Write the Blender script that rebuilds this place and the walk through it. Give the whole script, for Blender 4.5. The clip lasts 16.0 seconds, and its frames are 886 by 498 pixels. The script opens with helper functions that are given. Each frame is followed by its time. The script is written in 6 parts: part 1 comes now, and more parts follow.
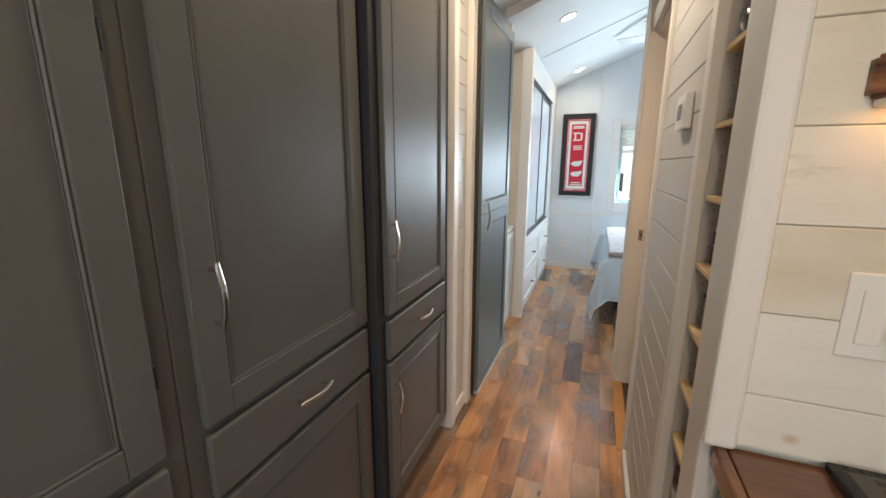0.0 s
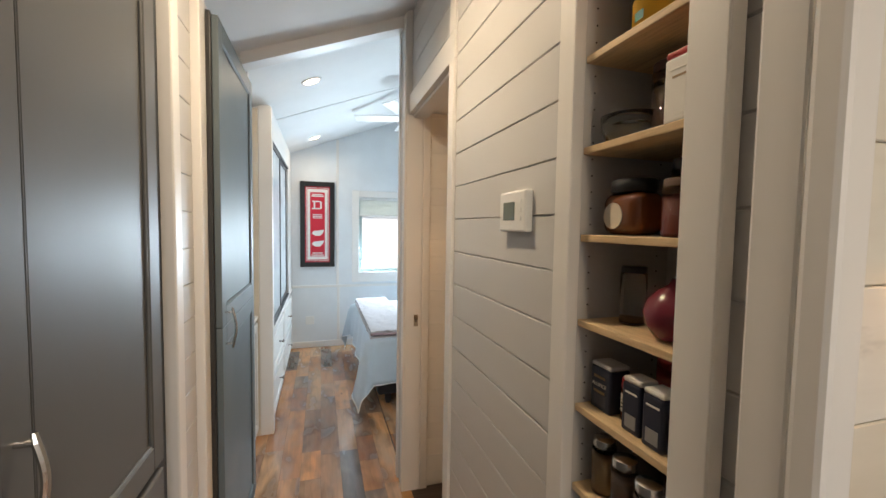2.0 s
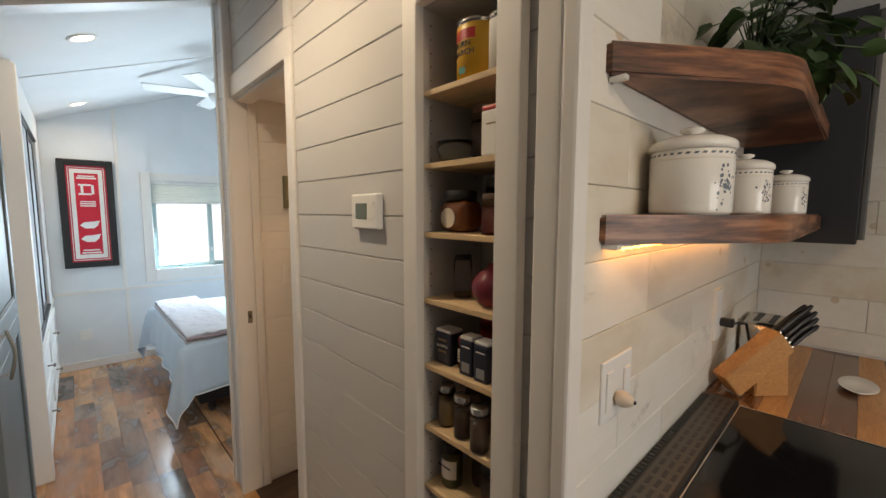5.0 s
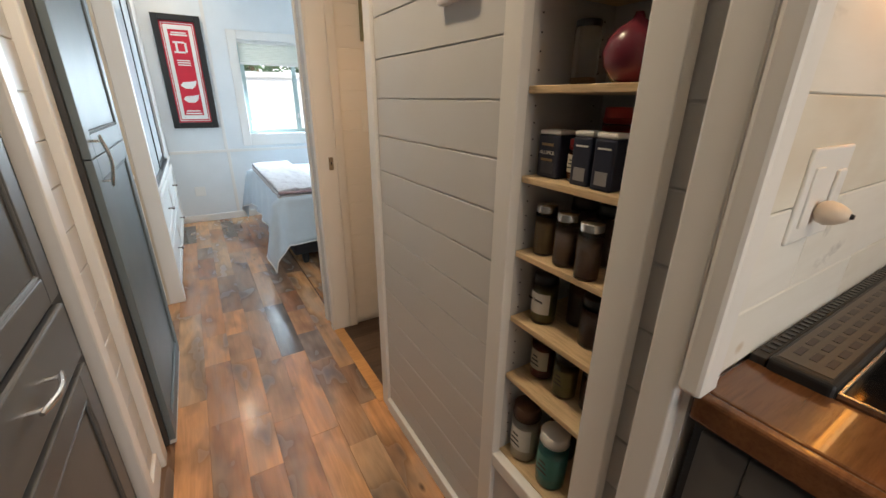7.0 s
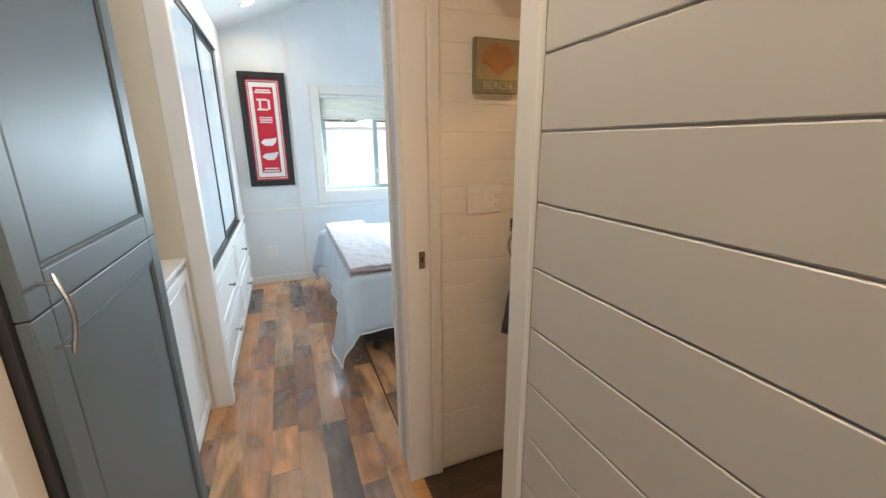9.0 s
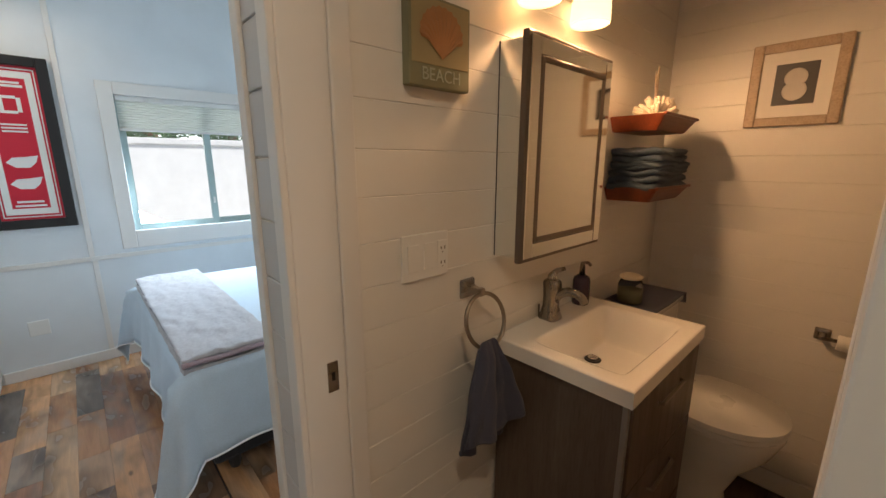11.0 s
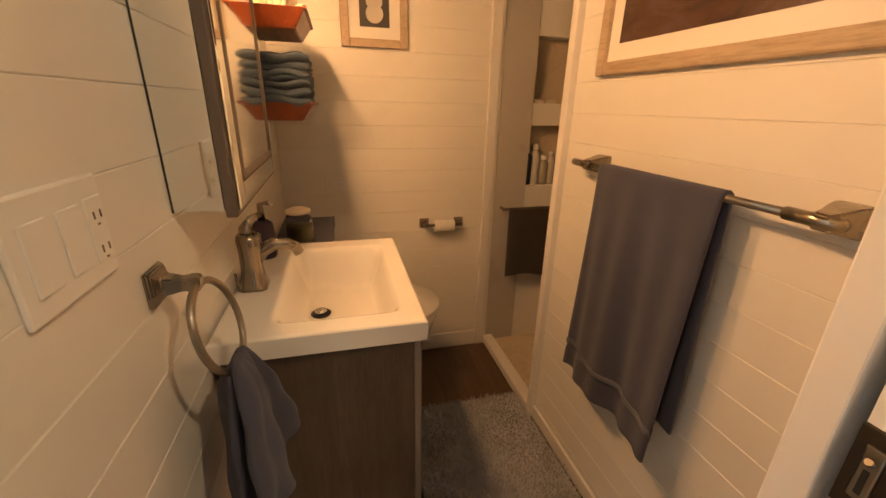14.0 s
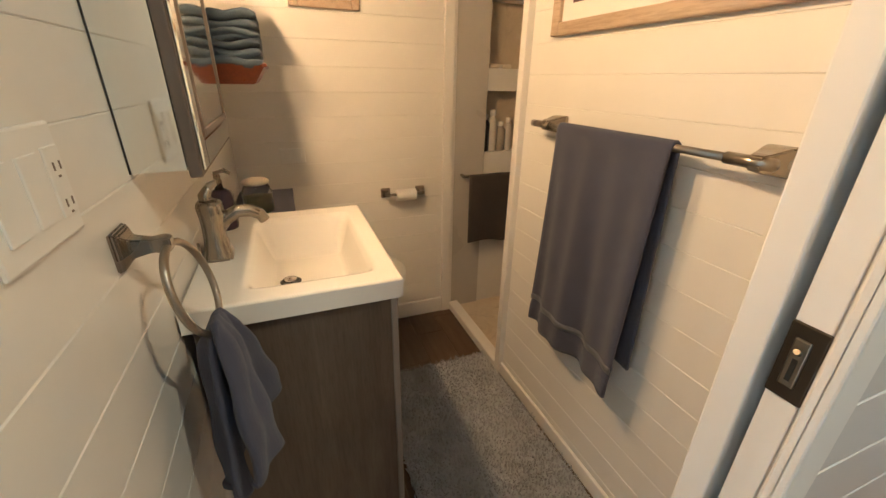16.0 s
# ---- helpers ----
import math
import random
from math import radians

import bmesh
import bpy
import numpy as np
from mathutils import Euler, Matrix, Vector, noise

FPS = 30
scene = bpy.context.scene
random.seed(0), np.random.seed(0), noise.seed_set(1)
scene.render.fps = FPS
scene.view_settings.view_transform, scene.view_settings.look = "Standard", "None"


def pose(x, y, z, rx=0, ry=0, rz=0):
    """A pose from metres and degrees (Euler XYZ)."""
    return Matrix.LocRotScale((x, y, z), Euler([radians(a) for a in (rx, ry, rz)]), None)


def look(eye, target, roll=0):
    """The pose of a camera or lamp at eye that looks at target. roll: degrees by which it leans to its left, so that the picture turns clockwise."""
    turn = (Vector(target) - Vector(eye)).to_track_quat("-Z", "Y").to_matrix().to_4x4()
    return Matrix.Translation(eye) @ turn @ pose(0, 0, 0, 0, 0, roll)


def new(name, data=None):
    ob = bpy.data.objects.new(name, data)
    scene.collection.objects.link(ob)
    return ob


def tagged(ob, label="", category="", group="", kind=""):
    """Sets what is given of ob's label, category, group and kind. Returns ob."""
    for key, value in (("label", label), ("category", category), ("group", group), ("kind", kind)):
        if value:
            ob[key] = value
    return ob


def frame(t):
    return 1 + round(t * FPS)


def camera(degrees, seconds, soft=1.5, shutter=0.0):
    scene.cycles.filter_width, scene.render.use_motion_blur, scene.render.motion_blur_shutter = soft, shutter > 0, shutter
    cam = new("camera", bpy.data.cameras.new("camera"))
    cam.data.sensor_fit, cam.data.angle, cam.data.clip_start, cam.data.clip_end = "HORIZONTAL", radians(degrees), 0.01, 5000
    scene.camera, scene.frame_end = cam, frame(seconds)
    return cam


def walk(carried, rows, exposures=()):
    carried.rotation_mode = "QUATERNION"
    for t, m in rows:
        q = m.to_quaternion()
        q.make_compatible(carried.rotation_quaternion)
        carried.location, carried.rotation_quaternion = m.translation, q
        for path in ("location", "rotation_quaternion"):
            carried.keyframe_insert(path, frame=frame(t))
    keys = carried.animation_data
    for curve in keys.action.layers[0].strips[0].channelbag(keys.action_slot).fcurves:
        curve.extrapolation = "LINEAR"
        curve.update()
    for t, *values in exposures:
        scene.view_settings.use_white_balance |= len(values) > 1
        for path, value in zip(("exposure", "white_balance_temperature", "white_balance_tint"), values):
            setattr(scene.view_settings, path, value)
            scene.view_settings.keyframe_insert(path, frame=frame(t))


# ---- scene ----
cam = camera(96.8, 16.0)
PATH = [
    (0, (0.011, 0.192, 1.389), (-0.695, 2.016, 0.968), 0.2),
    (0.5, (-0.095, 0.343, 1.41), (-0.523, 2.259, 1.024), 0.5),
    (1, (-0.179, 0.512, 1.423), (-0.303, 2.482, 1.102), 0.7),
    (1.5, (-0.188, 0.651, 1.435), (0.03, 2.627, 1.216), 0.7),
    (2, (-0.226, 0.68, 1.496), (0.367, 2.587, 1.386), 0.9),
    (2.5, (-0.324, 0.639, 1.568), (0.6, 2.412, 1.548), 0.9),
    (3, (-0.394, 0.592, 1.609), (0.768, 2.219, 1.665), 1.0),
    (3.2, (-0.393, 0.588, 1.616), (0.838, 2.163, 1.693), 1.0),
    (5.3, (-0.378, 0.589, 1.494), (0.979, 2.034, 1.227), 1.0),
    (5.5, (-0.38, 0.602, 1.46), (0.938, 2.068, 1.125), 1.0),
    (6, (-0.358, 0.604, 1.384), (0.86, 2.108, 0.879), 0.9),
    (6.5, (-0.328, 0.622, 1.329), (0.793, 2.149, 0.687), 0.9),
    (7, (-0.298, 0.732, 1.291), (0.678, 2.327, 0.582), 0.6),
    (7.5, (-0.238, 0.908, 1.316), (0.577, 2.605, 0.639), 0.2),
    (8, (-0.2, 1.065, 1.339), (0.5, 2.837, 0.733), 0.1),
    (8.2, (-0.194, 1.138, 1.354), (0.485, 2.931, 0.782), 0.0),
    (10.3, (-0.104, 1.961, 1.406), (0.976, 3.672, 0.935), -0.3),
    (10.5, (-0.1, 2.007, 1.396), (1.08, 3.655, 0.941), 0.0),
    (11.0, (-0.051, 2.105, 1.399), (1.329, 3.593, 0.955), 0.0),
    (11.5, (0.014, 2.188, 1.394), (1.57, 3.498, 0.97), 0.2),
    (12.0, (0.052, 2.284, 1.402), (1.802, 3.318, 0.972), 0.6),
    (12.5, (0.064, 2.381, 1.406), (1.978, 3.056, 0.961), 0.9),
    (13.0, (0.095, 2.39, 1.388), (2.099, 2.666, 0.911), 1.0),
    (13.5, (0.105, 2.463, 1.361), (2.095, 2.297, 0.788), 1.2),
    (14.0, (0.108, 2.54, 1.313), (1.996, 2.041, 0.602), 1.3),
    (14.5, (0.113, 2.558, 1.268), (1.891, 1.879, 0.435), 1.5),
    (15.0, (0.105, 2.563, 1.259), (1.841, 1.84, 0.378), 1.4),
    (15.5, (0.092, 2.57, 1.273), (1.845, 1.854, 0.416), 1.2),
    (16.0, (0.088, 2.576, 1.282), (1.864, 1.879, 0.458), 0.9),
]
walk(cam, [(t, look(eye, target, roll)) for t, eye, target, roll in PATH],
     exposures=[(0.0, 0.2, 6500, 10), (1.5, 0.2, 6500, 10), (2.0, 0.2, 6500, 10), (2.5, 0.03, 6500, 10), (3.2, -0.15, 6500, 10), (5.5, 0.1, 6500, 10), (7.0, 0.3, 6500, 10), (8.2, 0.45, 6400, 10),
                (10.4, -0.1, 6500, 10), (11.0, -0.25, 6400, 10), (11.7, -0.05, 7000, 12), (12.0, -0.1, 7300, 13), (12.5, 0.0, 7800, 14), (14.0, 0.4, 7900, 14), (15.0, 0.6, 7900, 14),
                (15.5, 0.75, 7200, 10), (16.0, 0.9, 5450, -3)])

# ---- light ----
world = bpy.data.worlds.new("sky")
world.use_nodes = True
scene.world = world
wn = world.node_tree
sky = wn.nodes.new("ShaderNodeTexSky")
sky.sky_type, sky.sun_disc = "NISHITA", False
sky.sun_elevation, sky.sun_rotation = radians(50), radians(200)
wn.nodes["Background"].inputs["Strength"].default_value = 0.15
wn.links.new(sky.outputs[0], wn.nodes["Background"].inputs[0])


def lamp(kind, name, energy, colour, m, size=0.1, size_y=None, angle=None, spread=None):
    data = bpy.data.lights.new(name, kind)
    data.energy, data.color = energy, colour
    if kind == "AREA":
        data.shape = "RECTANGLE" if size_y else "DISK"
        data.size = size
        if size_y:
            data.size_y = size_y
    elif kind == "SUN":
        data.angle = angle
    else:
        data.shadow_soft_size = size
    if spread:
        data.spread = radians(spread)
    if kind == "SPOT":
        data.spot_size, data.spot_blend = radians(178), 0.5
    ob = new(name, data)
    ob.matrix_world = m
    return ob


WARM, LED, DAY = (1.0, 0.55, 0.25), (1.0, 0.78, 0.52), (0.70, 0.87, 1.0)
lamp("SUN", "sun", 5.0, (1.0, 0.95, 0.88), look((1, 3, 6), (0.2, 6.2, 0)), angle=radians(0.5))
# skylight through the bedroom window, then daylight added from an unseen opening behind the kitchen
lamp("AREA", "window_light_bedroom", 44, DAY, look((0.77, 5.66, 1.30), (0.5, 3.0, 0.9)), 1.05, 0.70)
lamp("AREA", "window_light_kitchen", 16, (1.0, 0.97, 0.93), look((0.2, -1.64, 1.5), (0.0, 1.0, 1.2)), 1.2, 1.0)
# recessed downlights
for lx, ly, e in ((-0.285, 3.49, 2), (-0.29, 5.25, 2), (-0.22, 1.80, 8.5), (0.0, -0.2, 8)):
    lz = 2.56 + 0.38 * lx - 0.03
    lamp("AREA", "downlight_bulb", e, LED, look((lx, ly, lz), (lx, ly, 0)), 0.09, spread=165)
# bulbs of the bathroom light and the strip under the kitchen shelf
for lx in (0.86, 1.115):
    lamp("SPOT", "vanity_bulb", 14.5, WARM, look((lx, 2.712, 1.774), (lx + 0.12, 2.55, 1.40)), 0.026)
lamp("AREA", "strip_bulb", 0.26, (1.0, 0.52, 0.18), look((0.85, 0.89, 1.468), (0.85, 0.86, 0)), 1.05, 0.012)

# ---- materials ----
def nodes(name, rough=0.5, metal=0.0):
    m = bpy.data.materials.new(name)
    m.use_nodes = True
    t = m.node_tree
    b = t.nodes["Principled BSDF"]
    b.inputs["Roughness"].default_value, b.inputs["Metallic"].default_value = rough, metal
    return m, t, b


def mixed(t, a, b, fac, mode="MIX"):
    n = t.nodes.new("ShaderNodeMix")
    n.data_type, n.blend_type = "RGBA", mode
    for sock, v in ((n.inputs[0], fac), (n.inputs[6], a), (n.inputs[7], b)):
        if isinstance(v, (float, int)):
            sock.default_value = v
        elif isinstance(v, tuple):
            sock.default_value = (*v[:3], 1)
        else:
            t.links.new(v, sock)
    return n.outputs[2]


def coords(t, scale=(1, 1, 1), spread=0.0):
    c = t.nodes.new("ShaderNodeTexCoord")
    mp = t.nodes.new("ShaderNodeMapping")
    mp.inputs["Scale"].default_value = scale
    src = c.outputs["Object"]
    if spread:
        info = t.nodes.new("ShaderNodeObjectInfo")
        add = t.nodes.new("ShaderNodeVectorMath")
        add.operation = "MULTIPLY_ADD"
        t.links.new(info.outputs["Random"], add.inputs[0])
        add.inputs[1].default_value = (spread, spread * 1.7, spread * 0.6)
        t.links.new(src, add.inputs[2])
        src = add.outputs[0]
    t.links.new(src, mp.inputs[0])
    return mp.outputs[0]


def noisy(t, scale, detail=4.0, rough=0.55, vec=None, distort=0.0):
    n = t.nodes.new("ShaderNodeTexNoise")
    n.inputs["Scale"].default_value, n.inputs["Detail"].default_value = scale, detail
    n.inputs["Roughness"].default_value, n.inputs["Distortion"].default_value = rough, distort
    if vec:
        t.links.new(vec, n.inputs["Vector"])
    return n.outputs["Fac"]


def ramp(t, fac, stops, constant=False):
    r = t.nodes.new("ShaderNodeValToRGB")
    t.links.new(fac, r.inputs[0])
    e = r.color_ramp.elements
    while len(e) < len(stops):
        e.new(0.5)
    for k, (p, c) in enumerate(stops):
        e[k].position, e[k].color = p, (*(c if isinstance(c, tuple) else (c, c, c)), 1)
    if constant:
        r.color_ramp.interpolation = "CONSTANT"
    return r.outputs[0]


def bump(t, b, height, strength=0.2, dist=0.002):
    n = t.nodes.new("ShaderNodeBump")
    n.inputs["Strength"].default_value, n.inputs["Distance"].default_value = strength, dist
    t.links.new(height, n.inputs["Height"])
    t.links.new(n.outputs[0], b.inputs["Normal"])


def paint(name, colour, rough=0.4, vary=0.08, metal=0.0, grain=90, bumpy=0.08, streak=(1, 1, 1)):
    """Paint, plastic or metal with blotches, fine grain and an uneven gloss."""
    m, t, b = nodes(name, rough, metal)
    v = coords(t, streak)
    big, fine = noisy(t, 3.0, 3, vec=v), noisy(t, grain, 5, vec=v)
    dark = tuple(c * (1 - vary * 2) for c in colour)
    lite = tuple(min(1, c * (1 + vary)) for c in colour)
    col = mixed(t, dark, lite, ramp(t, big, [(0.3, 0.25), (0.7, 0.9)]))
    col = mixed(t, col, mixed(t, (0.9, 0.9, 0.9), (1.05, 1.05, 1.05), fine), vary * 3, "MULTIPLY")
    t.links.new(col, b.inputs["Base Color"])
    t.links.new(ramp(t, big, [(0.2, max(0.02, rough - 0.07)), (0.8, min(1, rough + 0.08))]), b.inputs["Roughness"])
    bump(t, b, fine, bumpy, 0.001)
    return m


def wood(name, stops, rough=0.4, along=1, spread=7.0, scale=9.0, rings=0.55, coat=0.0, across=None, wave=0.6):
    """Timber with grain along one axis (0 x, 1 y, 2 z), and along a second one where the board runs askew."""
    m, t, b = nodes(name, rough)
    sc = [1.0, 1.0, 1.0]
    sc[along] = 0.09
    if across is not None:
        sc[across] = 0.09
    v = coords(t, tuple(sc), spread)
    g = noisy(t, scale * 3, 6, 0.6, v, wave)
    fine = noisy(t, scale * 18, 4, 0.7, v)
    blotch = noisy(t, 2.3, 3, 0.5, coords(t, (1, 1, 1), spread))
    f = mixed(t, g, blotch, 1 - rings)
    col = ramp(t, f, stops)
    col = mixed(t, col, mixed(t, (0.55, 0.5, 0.47), (1.1, 1.1, 1.1), ramp(t, fine, [(0.3, 0.0), (0.55, 1.0)])), 0.5, "MULTIPLY")
    t.links.new(col, b.inputs["Base Color"])
    t.links.new(ramp(t, g, [(0.2, rough + 0.12), (0.8, rough - 0.06)]), b.inputs["Roughness"])
    b.inputs["Coat Weight"].default_value = coat
    bump(t, b, fine, 0.12, 0.001)
    return m


def spots(t, vec, scale):
    """Distance to scattered points, for knots."""
    n = t.nodes.new("ShaderNodeTexVoronoi")
    n.inputs["Scale"].default_value = scale
    t.links.new(vec, n.inputs["Vector"])
    return n.outputs["Distance"]


def floorboards():
    """Printed mixed-colour boards: each board takes its own tone, with grain, knots, smoky wear and bleached patches."""
    m, t, b = nodes("floorboard", 0.3)
    info = t.nodes.new("ShaderNodeObjectInfo")
    tone = ramp(t, info.outputs["Random"], [
        (0.0, (0.335, 0.180, 0.098)), (0.13, (0.490, 0.280, 0.145)), (0.27, (0.215, 0.140, 0.098)), (0.37, (0.390, 0.205, 0.105)),
        (0.50, (0.465, 0.305, 0.185)), (0.61, (0.105, 0.088, 0.080)), (0.69, (0.350, 0.225, 0.142)), (0.79, (0.265, 0.135, 0.082)),
        (0.87, (0.520, 0.290, 0.145)), (0.94, (0.230, 0.170, 0.132))], True)
    v = coords(t, (1, 0.08, 1), 9.0)
    w = coords(t, (1, 0.42, 1), 9.0)
    grain = noisy(t, 34, 6, 0.62, v, 0.8)
    fine = noisy(t, 170, 4, 0.7, v)
    wear = noisy(t, 8, 2, 0.5, w, 0.2)
    pale = noisy(t, 9, 2, 0.5, coords(t, (1, 0.3, 1), 23.0), 0.3)
    knots = spots(t, w, 7.0)
    col = mixed(t, tone, mixed(t, (0.50, 0.42, 0.36), (2.15, 1.92, 1.66), grain), 0.85, "MULTIPLY")
    col = mixed(t, col, (0.36, 0.29, 0.225), ramp(t, pale, [(0.48, 0.0), (0.72, 0.55)]))
    col = mixed(t, col, (0.060, 0.044, 0.036), ramp(t, wear, [(0.46, 0.0), (0.70, 0.78)]))
    col = mixed(t, col, (0.022, 0.015, 0.012), ramp(t, knots, [(0.03, 0.7), (0.08, 0.0)]))
    col = mixed(t, col, mixed(t, (0.7, 0.68, 0.66), (1.1, 1.1, 1.1), fine), 0.5, "MULTIPLY")
    t.links.new(col, b.inputs["Base Color"])
    t.links.new(ramp(t, wear, [(0.3, 0.17), (0.7, 0.30)]), b.inputs["Roughness"])
    b.inputs["Coat Weight"].default_value, b.inputs["Coat Roughness"].default_value = 0.35, 0.15
    bump(t, b, mixed(t, grain, fine, 0.5), 0.10, 0.001)
    return m


def whitewash():
    """White-limed boards with warm wood, ringed knots and grey smudges showing through."""
    m, t, b = nodes("whitewashed_board", 0.55)
    info = t.nodes.new("ShaderNodeObjectInfo")
    v = coords(t, (0.12, 1, 1), 6.0)
    w = coords(t, (0.5, 1, 1), 6.0)
    g, blot = noisy(t, 30, 6, 0.6, v, 0.5), noisy(t, 6, 3, 0.5, w)
    smudge = noisy(t, 5, 5, 0.7, coords(t, (0.6, 1, 1), 17.0), 0.5)
    knot = spots(t, coords(t, (0.75, 1, 1), 6.0), 6.5)
    base = mixed(t, (0.78, 0.74, 0.65), (0.62, 0.53, 0.40), ramp(t, blot, [(0.45, 0.0), (0.75, 0.85)]))
    base = mixed(t, base, (0.86, 0.85, 0.82), ramp(t, info.outputs["Random"], [(0.2, 0.0), (0.9, 0.7)]))
    base = mixed(t, base, mixed(t, (0.80, 0.77, 0.72), (1.05, 1.05, 1.05), g), 0.6, "MULTIPLY")
    base = mixed(t, base, (0.30, 0.27, 0.24), ramp(t, smudge, [(0.62, 0.0), (0.74, 0.6)]))
    base = mixed(t, base, (0.50, 0.36, 0.19), ramp(t, knot, [(0.045, 0.55), (0.075, 0.7), (0.11, 0.0)]))
    t.links.new(base, b.inputs["Base Color"])
    bump(t, b, g, 0.25, 0.002)
    return m


def cloth(name, colour, rough=0.95, scale=420, strength=0.5, vary=0.2, fold=14):
    m, t, b = nodes(name, rough)
    v = coords(t)
    pile, big = noisy(t, scale, 3, 0.7, v), noisy(t, fold, 3, 0.5, v)
    col = mixed(t, tuple(c * (1 - vary) for c in colour), tuple(min(1, c * (1 + vary)) for c in colour), big)
    col = mixed(t, col, mixed(t, (0.6, 0.6, 0.6), (1.25, 1.25, 1.25), pile), 0.6, "MULTIPLY")
    t.links.new(col, b.inputs["Base Color"])
    b.inputs["Sheen Weight"].default_value = 0.15
    bump(t, b, pile, strength, 0.003)
    return m


def glass(name, colour=(1, 1, 1), rough=0.0):
    m, t, b = nodes(name, rough)
    b.inputs["Base Color"].default_value = (*colour, 1)
    b.inputs["Transmission Weight"].default_value, b.inputs["IOR"].default_value = 1.0, 1.45
    return m


def glow(name, colour, strength):
    m, t, b = nodes(name, 0.5)
    b.inputs["Base Color"].default_value = (*colour, 1)
    b.inputs["Emission Color"].default_value, b.inputs["Emission Strength"].default_value = (*colour, 1), strength
    return m


def blind(name):
    """Thin fabric that lets daylight glow through."""
    m, t, b = nodes(name, 0.9)
    weave = noisy(t, 60, 3, 0.5, coords(t, (0.2, 1, 2)))
    col = mixed(t, (0.84, 0.86, 0.81), (0.90, 0.91, 0.87), weave)
    t.links.new(col, b.inputs["Base Color"])
    thru, both = t.nodes.new("ShaderNodeBsdfTranslucent"), t.nodes.new("ShaderNodeMixShader")
    t.links.new(col, thru.inputs["Color"])
    both.inputs[0].default_value = 0.6
    t.links.new(b.outputs[0], both.inputs[1])
    t.links.new(thru.outputs[0], both.inputs[2])
    t.links.new(both.outputs[0], t.nodes["Material Output"].inputs["Surface"])
    return m


def stone(name):
    m, t, b = nodes(name, 0.3)
    v = coords(t)
    c = mixed(t, (0.50, 0.40, 0.29), (0.72, 0.63, 0.50), noisy(t, 7, 6, 0.6, v, 1.5))
    t.links.new(mixed(t, c, (0.33, 0.24, 0.16), ramp(t, noisy(t, 4, 5, 0.7, v, 2.5), [(0.55, 0.0), (0.7, 0.5)])), b.inputs["Base Color"])
    return m


